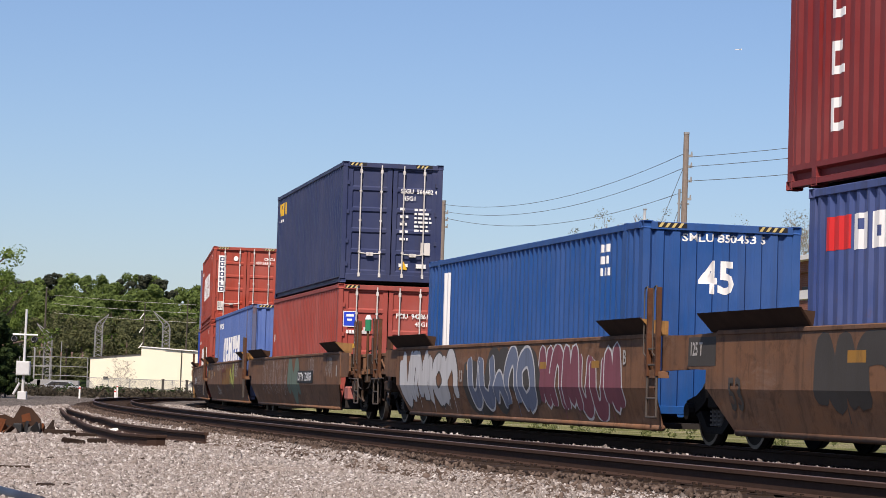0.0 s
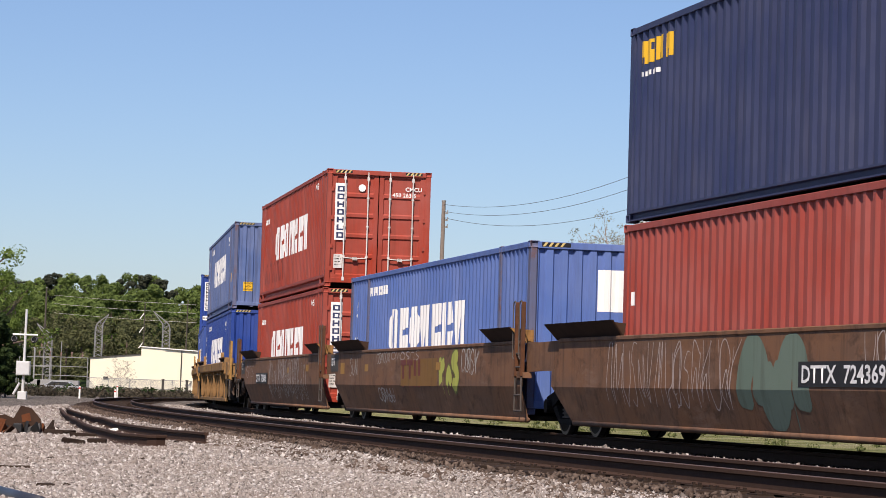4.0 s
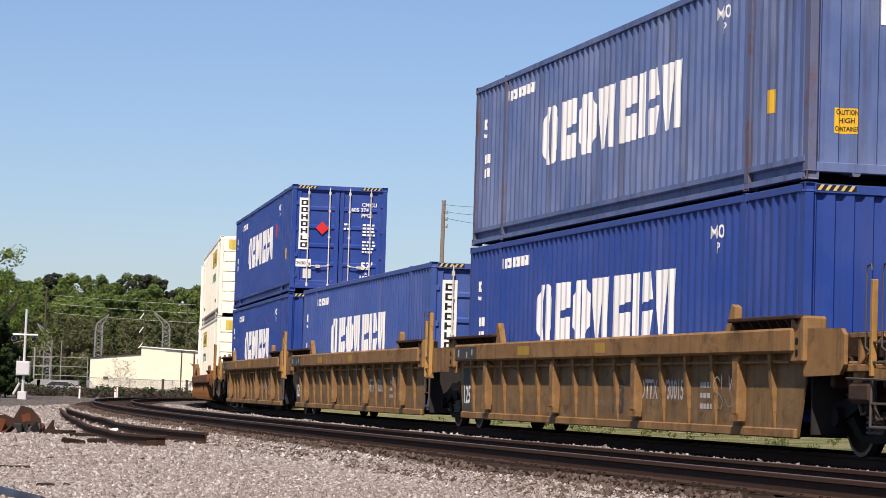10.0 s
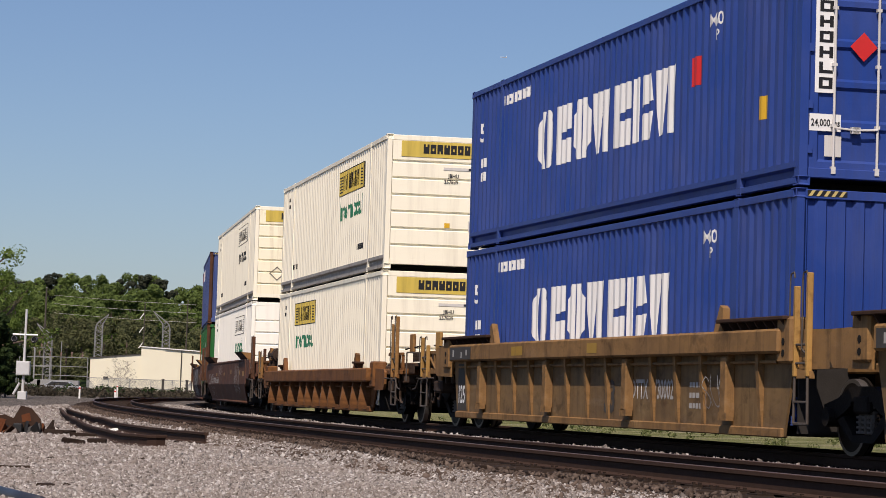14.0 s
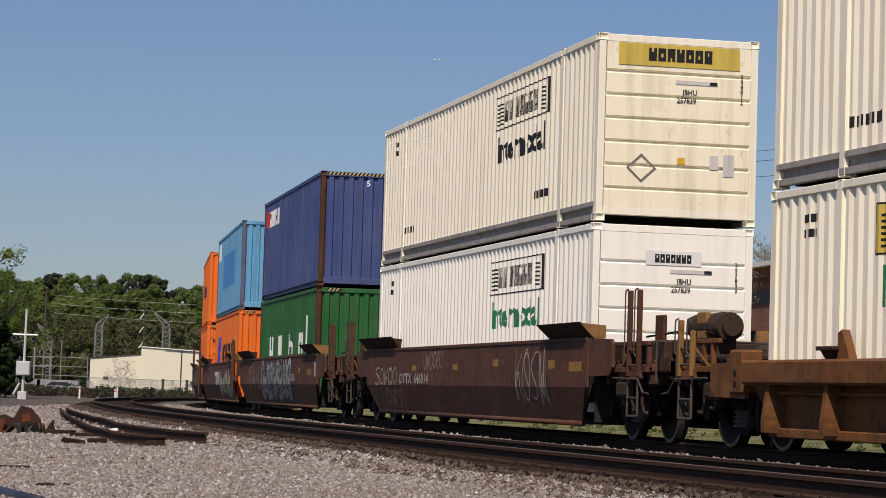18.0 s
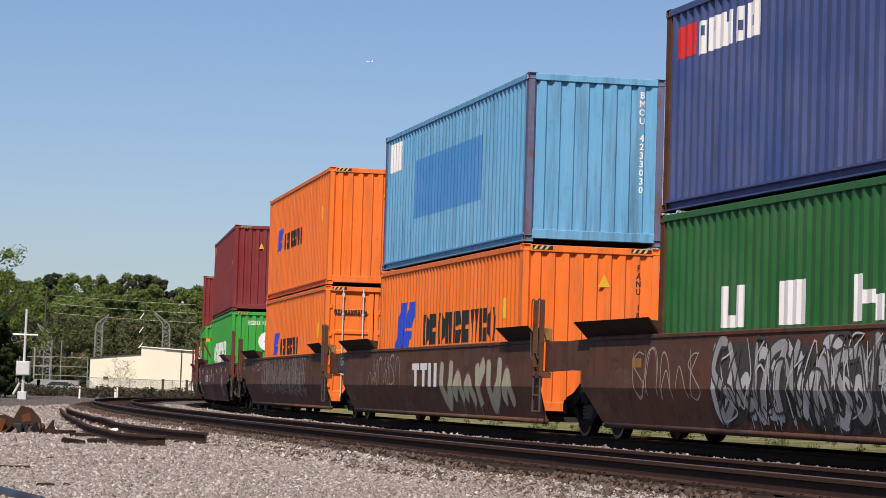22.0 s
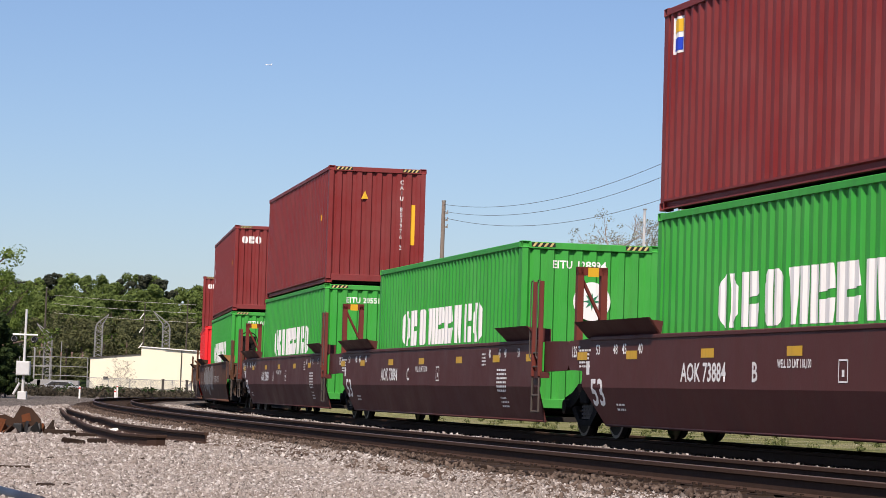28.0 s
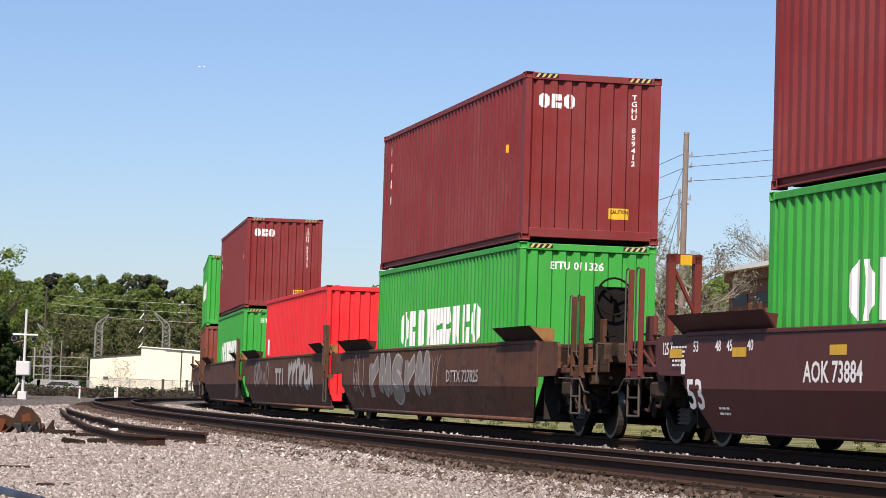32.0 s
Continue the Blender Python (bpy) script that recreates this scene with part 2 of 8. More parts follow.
def apron_height(s, o, x, y):
    bed = np.interp(o, [-40, -9.4, -7.6, -6.75, -6.2, -3.3, -2.8, -2.2, -1.75, 1.4, 2.2, 3.2], [GZ, GZ + 0.01, GZ + 0.06, -0.25, -0.21, -0.21, -0.14, -0.13, -0.21, -0.21, -0.25, GZ])
    return float(bed) + 0.02 + 0.035 * noise.noise((x * 0.6, y * 0.25, 0)) + 0.012 * noise.noise((x * 2.4, y * 2.0, 4))


SS_BED = [-330 + 10 * i for i in range(24)] + [-90 + 2 * i for i in range(20)] + [-50 + 0.8 * i for i in range(126)]
offs = [-40, -32, -26, -22, -19] + [-17 + 0.5 * i for i in range(19)] + [-7.6, -7.2, -6.75, -6.3]
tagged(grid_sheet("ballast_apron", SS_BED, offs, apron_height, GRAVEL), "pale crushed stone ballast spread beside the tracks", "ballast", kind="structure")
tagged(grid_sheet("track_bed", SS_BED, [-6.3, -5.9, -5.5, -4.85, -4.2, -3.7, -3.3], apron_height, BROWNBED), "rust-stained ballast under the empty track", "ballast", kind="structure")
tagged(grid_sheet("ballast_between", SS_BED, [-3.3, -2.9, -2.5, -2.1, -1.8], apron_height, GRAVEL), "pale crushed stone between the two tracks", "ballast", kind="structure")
tagged(grid_sheet("oily_shaded_bed", SS_BED, [-1.8, -1.2, -0.4, 0.4, 1.4, 2.2, 3.2], apron_height, OILY_SHADE), "oily ballast under the train, darkened in colour for its shade", "ballast", kind="structure")

HEAD = [(-0.036, -0.004), (-0.03, 0.0), (0.03, 0.0), (0.036, -0.004), (0.036, -0.034), (0.01, -0.045), (0.009, -0.135), (0.07, -0.152), (0.07, -0.165),
        (-0.07, -0.165), (-0.07, -0.152), (-0.009, -0.135), (-0.01, -0.045), (-0.036, -0.034)]
tie_bm = bmesh.new()
bevel_box(tie_bm, -0.115, 0.115, -1.3, 1.3, -0.35, -0.17, 0.012)
for sd in (-0.7525, 0.7525):
    box(tie_bm, -0.1, 0.1, sd - 0.17, sd + 0.17, -0.171, -0.158)
    for dx in (-0.07, 0.07):
        for dy in (-0.1, 0.1):
            box(tie_bm, dx - 0.012, dx + 0.012, sd + dy - 0.012, sd + dy + 0.012, -0.16, -0.135)
tie_me = bpy.data.meshes.new("sleeper")
tie_bm.to_mesh(tie_me)
tie_bm.free()
tie_me.materials.append(TIE)


def railway(label, off, s_from, s_to, tie_from, tie_to):
    tr = thing("railway_track", label, "railway track", kind="structure")
    for sd in (-0.7525, 0.7525):
        sweep("rail", HEAD, s_from, s_to, 2.0, RAIL, tr, off + sd)
        sweep("rail_head", [(-0.028, 0.0), (-0.024, 0.003), (0.024, 0.003), (0.028, 0.0)], s_from, s_to, 2.0, RAIL_TOP, tr, off + sd)
    rnd = random.Random(3)
    s = tie_from
    while s < tie_to:
        x, y, a = line_at(s, off + rnd.uniform(-0.06, 0.06))
        t = new("sleeper", tie_me)
        t.parent = tr
        t.matrix_basis = pose(x, y, rnd.uniform(-0.006, 0.002), 0, 0, math.degrees(a) + rnd.uniform(-1.5, 1.5))
        s += 0.5 + rnd.uniform(-0.03, 0.03)
    return tr


railway("busy main track of worn steel rails on sleepers", 0.0, -330, 60, -60, 46)
railway("empty rusty track of steel rails on wooden sleepers", NEAR, -330, 60, -70, 46)
tagged(sweep("grass_verge", [(3.0, GZ + 0.0), (6.0, GZ + 0.04), (14.0, GZ + 0.2), (30.0, GZ + 0.5), (60.0, GZ + 0.5), (60.0, GZ - 0.5), (3.0, GZ - 0.5)],
             -330, 60, 6.0, GRASS), "strip of short spring grass beyond the tracks", "grass", kind="structure")
# ---- containers ----
PITCH = 0.278


def wave(u):
    """Depth of the side corrugation at u metres along the wall."""
    p = (u % PITCH) / PITCH
    return 0.036 * float(np.interp(p, [0, 0.26, 0.5, 0.75, 1.0], [0, 0, 1, 1, 0]))


def knots(u0, u1, pitch=PITCH):
    ks, i = [], math.floor(u0 / pitch) - 1
    while i * pitch < u1:
        ks += [(i + f) * pitch for f in (0, 0.26, 0.5, 0.75)]
        i += 1
    return [k for k in ks if u0 + 1e-4 < k < u1 - 1e-4]


END_PITCH = 0.25


def end_wave(u):
    p = (u % END_PITCH) / END_PITCH
    return 0.045 * float(np.interp(p, [0, 0.42, 0.55, 0.85, 1.0], [0, 0, 1, 1, 0]))


def end_knots(u0, u1):
    ks, i = [], math.floor(u0 / END_PITCH) - 1
    while i * END_PITCH < u1:
        ks += [(i + f) * END_PITCH for f in (0, 0.42, 0.55, 0.85)]
        i += 1
    return [k for k in ks if u0 + 1e-4 < k < u1 - 1e-4]


def strip_mesh(name, us, depth, v0, v1, place, material):
    """A folded sheet: place(u, v, d) gives the point d metres behind the face."""
    verts = [place(u, v, depth(u)) for u in us for v in (v0, v1)]
    faces = [(2 * i, 2 * i + 2, 2 * i + 3, 2 * i + 1) for i in range(len(us) - 1)]
    return mesh_of(name, verts, faces, material)


class Face:
    """A painted face: place(u, v, d) is the point d metres behind it, depth(u) its folds, cuts(u0, u1) the fold lines."""

    def __init__(self, parent, place, depth=None, cuts=None, levels=()):
        self.parent, self.place, self.levels = parent, place, levels
        self.depth = depth or (lambda u: 0.0)
        self.cuts = cuts or (lambda a, b: [])


def bar_geo(face, rects, lift=0.003):
    verts, faces = [], []
    for u0, u1, v0, v1 in rects:
        us = [u0, *face.cuts(u0, u1), u1]
        base = len(verts)
        for u in us:
            verts += [face.place(u, v0, face.depth(u) - lift), face.place(u, v1, face.depth(u) - lift)]
        faces += [(base + 2 * i, base + 2 * i + 2, base + 2 * i + 3, base + 2 * i + 1) for i in range(len(us) - 1)]
    return verts, faces


def bars(face, name, rects, material, label="", lift=0.003):
    v, f = bar_geo(face, rects, lift)
    return part(name, mesh_of(name, v, f, material), material, face.parent, label)


_glyphs = {}


def glyphs(body, bold=0.0):
    key = (body, bold)
    if key not in _glyphs:
        cu = bpy.data.curves.new("lettering", "FONT")
        cu.body, cu.offset, cu.resolution_u = body, bold, 2
        ob = new("lettering", cu)
        _glyphs[key] = bpy.data.meshes.new_from_object(ob, depsgraph=bpy.context.evaluated_depsgraph_get())
        bpy.data.objects.remove(ob)
    return _glyphs[key]


def text(face, body, u, v, cap, material, name="lettering", narrow=1.0, bold=0.02, down=False, lift=0.003, label=""):
    """Lettering that starts at u, v, with capitals cap metres high; down sets the letters one below the other."""
    bm = bmesh.new()
    k = cap / 0.69
    rows = list(body) if down else [body]
    for i, row in enumerate(rows):
        if row == " ":
            continue
        me = glyphs(row, bold)
        xs = [w.co.x for w in me.vertices]
        shift = -(min(xs) + max(xs)) / 2 if down else -min(xs)
        start = len(bm.verts)
        bm.from_mesh(me)
        bm.verts.ensure_lookup_table()
        for w in bm.verts[start:]:
            w.co = ((w.co.x + shift) * k * narrow + u, w.co.y * k + v - i * cap * 1.35, 0)
    us = [w.co.x for w in bm.verts]
    if us:
        for c in face.cuts(min(us), max(us)):
            bmesh.ops.bisect_plane(bm, geom=bm.verts[:] + bm.edges[:] + bm.faces[:], plane_co=(c, 0, 0), plane_no=(1, 0, 0))
    for c in face.levels:
        bmesh.ops.bisect_plane(bm, geom=bm.verts[:] + bm.edges[:] + bm.faces[:], plane_co=(0, c, 0), plane_no=(0, 1, 0))
    for w in bm.verts:
        w.co = face.place(w.co.x, w.co.y, face.depth(w.co.x) - lift)
    ob = part(name, bm, material, face.parent, label)
    ob["kind"] = "stuff"
    return ob


def brand_bars(face, u0, v0, width, height, count, material, stroke=0.36, name="brand_mark", label=""):
    """A trade name as plain upright blocks with uneven notches, no letters."""
    rnd = random.Random(count * 7 + int(width * 10))
    cell = width / count
    w = cell * 0.84
    rects = []
    for i in range(count):
        a = u0 + i * cell
        s = w * rnd.uniform(stroke - 0.02, stroke + 0.06)
        lo, hi = rnd.choice(((0.0, 0.3), (0.55, 0.85), (0.3, 0.6), (0.7, 1.0)))
        rects += [(a, a + s, v0, v0 + height), (a + w - s, a + w, v0, v0 + height)]
        if lo > 0.02:
            rects.append((a + s, a + w - s, v0, v0 + height * lo))
        if hi < 0.98:
            rects.append((a + s, a + w - s, v0 + height * hi, v0 + height))
    ob = bars(face, name, rects, material, label)
    ob["kind"] = "stuff"
    return ob


def poly(face, name, shapes, material, label="", lift=0.004):
    """Painted polygons of (u, v) corners that follow the folds of the face."""
    bm = bmesh.new()
    for pts in shapes:
        bm.faces.new([bm.verts.new((u, v, 0)) for u, v in pts])
    us = [w.co.x for w in bm.verts]
    for c in face.cuts(min(us), max(us)):
        bmesh.ops.bisect_plane(bm, geom=bm.verts[:] + bm.edges[:] + bm.faces[:], plane_co=(c, 0, 0), plane_no=(1, 0, 0))
    for w in bm.verts:
        w.co = face.place(w.co.x, w.co.y, face.depth(w.co.x) - lift)
    return part(name, bm, material, face.parent, label)


def name_blocks(face, u0, v0, width, height, count, material, name="brand_mark"):
    """A trade name as a row of plain chunky shapes: slotted rounds, slanted slabs and notched blocks."""
    cell = width / count
    shapes = []
    for i in range(count):
        a, w, h = u0 + i * cell, cell * 0.86, height
        s = w * 0.33
        kind = (0, 2, 0, 1, 2, 2, 1, 2, 0)[i % 9]
        if kind == 0:
            q = w * 0.26
            shapes += [[(a, v0 + q), (a + q, v0), (a + w * 0.44, v0), (a + w * 0.4, v0 + h * 0.3), (a + w * 0.4, v0 + h * 0.7), (a + w * 0.44, v0 + h), (a + q, v0 + h), (a, v0 + h - q)],
                       [(a + w, v0 + q), (a + w, v0 + h - q), (a + w - q, v0 + h), (a + w * 0.56, v0 + h), (a + w * 0.6, v0 + h * 0.7), (a + w * 0.6, v0 + h * 0.3), (a + w * 0.56, v0), (a + w - q, v0)]]
        elif kind == 1:
            for k in range(2):
                b_ = a + k * w * 0.5
                shapes.append([(b_ + w * 0.16, v0), (b_ + w * 0.42, v0), (b_ + w * 0.52, v0 + h), (b_ + w * 0.02, v0 + h)])
        else:
            shapes += [[(a, v0), (a + s, v0), (a + s, v0 + h), (a, v0 + h)], [(a + s * 1.2, v0 + h * 0.52), (a + w, v0 + h * 0.58), (a + w * 0.94, v0 + h), (a + s * 1.2, v0 + h)],
                       [(a + s * 1.2, v0), (a + w * 0.94, v0), (a + w, v0 + h * 0.42), (a + s * 1.2, v0 + h * 0.4)]]
    ob = poly(face, name, shapes, material)
    ob["kind"] = "stuff"
    return ob


def code_rows(face, u0, v0, width, rows, gap, h, material, seed, name="small_print"):
    rnd = random.Random(seed)
    rects = []
    for i in range(rows):
        u = u0
        while u < u0 + width * rnd.uniform(0.7, 1.0):
            w = rnd.uniform(0.04, 0.12)
            rects.append((u, min(u + w, u0 + width), v0 - i * gap, v0 - i * gap + h))
            u += w + 0.03
    ob = bars(face, name, rects, material)
    ob["kind"] = "stuff"
    return ob


def plate_marks(face, u0, u1, material):
    """Seven plain marks one above the other: hollow squares, posts and slabs."""
    rects, w = [], 0.05
    for i in range(7):
        z0, z1 = 1.2 + i * 0.19, 1.34 + i * 0.19
        sides = [(u0, u0 + w, z0, z1), (u1 - w, u1, z0, z1)]
        rects += (sides + [(u0 + w, u1 - w, z0, z0 + 0.035), (u0 + w, u1 - w, z1 - 0.035, z1)], sides + [(u0 + w, u1 - w, z0 + 0.05, z0 + 0.09)], sides[:1] + [(u0 + w, u1, z0, z0 + 0.04)])[(0, 2, 1, 0, 1, 0, 0)[i]]
    bars(face, "name_mark", rects, material, "", 0.006)["kind"] = "stuff"


def hazard(face, u0, u1, v0, v1, name="hazard_stripe"):
    bars(face, name, [(u0, u1, v0, v1)], BLACK, "black and yellow warning stripes", 0.003)
    verts, faces = [], []
    u = u0 + 0.01
    while u < u1 - 0.1:
        b = len(verts)
        for p, q in ((u, v0), (u + 0.045, v0), (u + 0.095, v1), (u + 0.05, v1)):
            verts.append(face.place(p, q, face.depth(p) - 0.007))
        faces.append((b, b + 1, b + 2, b + 3))
        u += 0.1
    part(name, mesh_of(name, verts, faces, HAZ), HAZ, face.parent, "yellow warning stripes")


HAZ = paint("hazard_yellow", (0.55, 0.43, 0.17), 0.5, 0.1, 0.3)
_cast = {}


def casting_mesh(material):
    if material.name not in _cast:
        bm = bmesh.new()
        bevel_box(bm, -0.089, 0.089, -0.081, 0.081, -0.059, 0.059, 0.008)
        for f in [f for f in bm.faces if f.calc_area() > 0.012]:
            r = bmesh.ops.inset_region(bm, faces=[f], thickness=0.035, depth=-0.0)
            bmesh.ops.translate(bm, verts=f.verts, vec=-f.normal * 0.03)
        me = bpy.data.meshes.new("corner_casting")
        bm.to_mesh(me)
        bm.free()
        me.materials.append(material)
        _cast[material.name] = me
    return _cast[material.name]


def container(label, length, material, end="folds", width=2.438, height=2.896, post=None, group="containers on the train", rail=None, face=None):
    """A steel container; its origin is the middle of its underside, +x is the way it travels. Returns it with its near side and leading end as faces."""
    L, W, H = length / 2, width / 2, height
    post = post or material
    c = thing("shipping_container", label, "shipping container", group)
    long = length > 13.0
    rail_h = 0.30 if long else 0.16
    top_h = 0.11
    v0, v1 = rail_h, H - top_h
    us = [-L + 0.16, *knots(-L + 0.16, L - 0.16), L - 0.16]
    for sd in (-1, 1):
        y = sd * (W - 0.012)
        part("side_wall", strip_mesh("side_wall", us, wave, v0 - 0.02, v1 + 0.02, lambda u, v, d: (u, y - sd * d, v), material), material, c)
        bm = bmesh.new()
        bevel_box(bm, -L + 0.1, L - 0.1, min(sd * W, sd * (W - 0.06)), max(sd * W, sd * (W - 0.06)), H - top_h, H - 0.012, 0.008)
        part("top_side_rail", bm, material, c)
        bm = bmesh.new()
        if long:
            prism(bm, [(sd * W, rail_h), (sd * W, rail_h - 0.07), (sd * (W - 0.07), rail_h - 0.1), (sd * (W - 0.07), 0.12), (sd * W, 0.1), (sd * W, 0.03), (sd * (W - 0.12), 0.03), (sd * (W - 0.12), rail_h)], "x", -L + 0.1, L - 0.1)
        else:
            prism(bm, [(sd * W, rail_h), (sd * W, rail_h - 0.028), (sd * (W - 0.05), rail_h - 0.045), (sd * (W - 0.05), 0.05), (sd * (W - 0.012), 0.038), (sd * (W - 0.012), 0.02), (sd * (W - 0.1), 0.02), (sd * (W - 0.1), rail_h)], "x", -L + 0.1, L - 0.1)
        part("bottom_side_rail", bm, rail or material, c)
    stations = [L - 0.089, -L + 0.089] + ([6.096 - 0.089, -6.096 + 0.089] if long else [])
    pc = [(-0.08, -0.075), (0.08, -0.075), (0.08, 0.03), (0.03, 0.075), (-0.08, 0.075)]
    for k, x in enumerate(stations):
        for sd in (-1, 1):
            bm = bmesh.new()
            inner = k > 1
            if inner:
                box(bm, x - 0.07, x + 0.07, min(sd * (W + 0.001), sd * (W - 0.06)), max(sd * (W + 0.001), sd * (W - 0.06)), 0.1, H - 0.1)
            else:
                prism(bm, [(x + (p if x > 0 else -p), sd * (W - 0.085) - sd * q) for p, q in pc], "z", 0.11, H - 0.11)
            part("corner_post" if not inner else "side_post", bm, post, c)
            for z in (0.059, H - 0.059):
                cc = new("corner_casting", casting_mesh(post))
                cc.parent = c
                cc.location = (x, sd * (W - 0.081 + 0.004), z)
    bm = bmesh.new()
    box(bm, -L + 0.05, L - 0.05, -W + 0.05, W - 0.05, H - 0.03, H - 0.015)
    part("roof", bm, material, c)
    bm = bmesh.new()
    box(bm, -L + 0.1, L - 0.1, -W + 0.14, W - 0.14, 0.1, 0.17)
    for i in range(int(length / 0.6)):
        x = -L + 0.4 + i * 0.6
        if x < L - 0.3:
            box(bm, x - 0.03, x + 0.03, -W + 0.14, W - 0.14, 0.02, 0.1)
    part("underframe", bm, DARKFLOOR, c)["kind"] = "stuff"
    # ends
    e0, e1 = -W + 0.15, W - 0.15
    for sx in (1, -1):
        bm = bmesh.new()
        bevel_box(bm, min(sx * L, sx * (L - 0.1)), max(sx * L, sx * (L - 0.1)), e0 - 0.02, e1 + 0.02, H - 0.13, H - 0.014, 0.008)
        part("end_header", bm, post if end == "doors" else material, c)
        bm = bmesh.new()
        bevel_box(bm, min(sx * (L - 0.004), sx * (L - 0.1)), max(sx * (L - 0.004), sx * (L - 0.1)), e0 - 0.02, e1 + 0.02, 0.1 if long else 0.06, 0.22, 0.008)
        part("end_sill", bm, post if end == "doors" else material, c)
    rear = [e0 - 0.01, *end_knots(e0, e1), e1 + 0.01]
    part("end_wall", strip_mesh("end_wall", rear, end_wave, 0.2, H - 0.12, lambda u, v, d: (-(L - 0.02 - d), u, v), material), material, c)
    side = Face(c, lambda u, v, d: (u, -W + 0.012 + d, v), wave, knots)
    if end == "folds":
        part("end_wall", strip_mesh("end_wall", rear, end_wave, 0.2, H - 0.12, lambda u, v, d: (L - 0.02 - d, u, v), material), material, c)
        front = Face(c, lambda u, v, d: (L - 0.02 - d, u, v), end_wave, end_knots)
        for sd in (-1, 1):
            bm = bmesh.new()
            prism(bm, [(sd * (W - 0.15), 0.17), (sd * (W - 0.55), 0.17), (sd * (W - 0.6), 0.06), (sd * (W - 0.68), 0.06), (sd * (W - 0.72), 0.12), (sd * (W - 0.15), 0.12)], "x", L - 0.09, L - 0.01)
            part("sill_lug", bm, post, c)
    elif end == "ribs":
        verts, faces, vv = [], [], [0.2]
        z = 0.5
        while z < H - 0.3:
            vv += [z - 0.02, z, z + 0.03, z + 0.05]
            z += 0.36
        vv.append(H - 0.12)
        prof = [0.0] + [0.0, 0.035, 0.035, 0.0] * ((len(vv) - 2) // 4) + [0.0]
        for v, d in zip(vv, prof):
            verts += [(L - 0.005 - d, e0 - 0.02, v), (L - 0.005 - d, e1 + 0.02, v)]
        faces = [(2 * i, 2 * i + 1, 2 * i + 3, 2 * i + 2) for i in range(len(vv) - 1)]
        part("end_wall", mesh_of("end_wall", verts, faces, face or material), face or material, c, "end wall with pressed horizontal ribs")
        front = Face(c, lambda u, v, d: (L - d, u, v))
    else:
        for sd in (-1, 1):
            a, b = (e0, -0.012) if sd < 0 else (0.012, e1)
            verts, faces = [], []
            vv, prof = [0.22], [0.0]
            step = (H - 0.4) / 5
            for i in range(5):
                z = 0.25 + i * step
                vv += [z + 0.05, z + 0.085, z + step - 0.055, z + step - 0.02]
                prof += [0.0, 0.032, 0.032, 0.0]
            vv.append(H - 0.13)
            prof.append(0.0)
            for u, flat in ((a, 1), (a + 0.1, 1), (a + 0.13, 0), (b - 0.13, 0), (b - 0.1, 1), (b, 1)):
                for v, d in zip(vv, prof):
                    verts.append((L - 0.045 - (0 if flat else d), u, v))
            n = len(vv)
            faces = [(i * n + j, i * n + n + j, i * n + n + j + 1, i * n + j + 1) for i in range(5) for j in range(n - 1)]
            leaf = part("door", mesh_of("door", verts, faces, material), material, c)
            for u in ((a + 0.3, b - 0.26) if sd < 0 else (a + 0.26, b - 0.3)):
                bm = bmesh.new()
                tube(bm, (L - 0.005, u, 0.16), (L - 0.005, u, H - 0.06), 0.0165, n=7)
                for z in (0.2, H - 0.22):
                    box(bm, L - 0.04, L + 0.01, u - 0.028, u + 0.028, z - 0.045, z + 0.045)
                for z in (0.75, 1.5, 2.2):
                    box(bm, L - 0.04, L + 0.008, u - 0.03, u + 0.03, z - 0.02, z + 0.02)
                part("locking_bar", bm, GREY_BAR, leaf, "pale steel locking bar")
                bm = bmesh.new()
                hu = u + (0.28 if sd < 0 and u < -0.6 else (-0.28 if sd < 0 else (0.28 if u < 0.6 else -0.28)))
                tube(bm, (L + 0.012, u, 0.72), (L + 0.012, hu, 0.7), 0.014, n=6)
                box(bm, L - 0.04, L + 0.02, hu - 0.05, hu + 0.05, 0.66, 0.74)
                part("handle", bm, GREY_BAR, leaf)
            uu = a - 0.02 if sd < 0 else b + 0.02
            for z in (0.45, 1.0, 1.7, 2.4):
                h_ = new("hinge", made("hinge" + post.name, lambda bm: box(bm, -0.024, 0.024, -0.05, 0.05, -0.05, 0.05), post))
                h_.parent = leaf
                h_.location = (L - 0.036, uu, z)
        front = Face(c, lambda u, v, d: (L - 0.045 - d, u, v))
    head = Face(c, lambda u, v, d: (L - d, u, v))
    return c, side, front, head


RAILING = plain("dull_steel_rod", (0.09, 0.075, 0.065), 0.6, 0.2, 0.4, 6.0)
DARKFLOOR = plain("underframe_black", (0.03, 0.027, 0.025), 0.8)

# ---- trucks and well cars ----
GRIMY = weathered("grimy_brown_steel", [(0.03, 0.02, 0.014), (0.06, 0.037, 0.025), (0.045, 0.03, 0.022), (0.085, 0.052, 0.036)], 0.5)
SPRING = plain("dusty_spring_steel", (0.1, 0.09, 0.08), 0.6, 0.1, 0.4, 6.0)


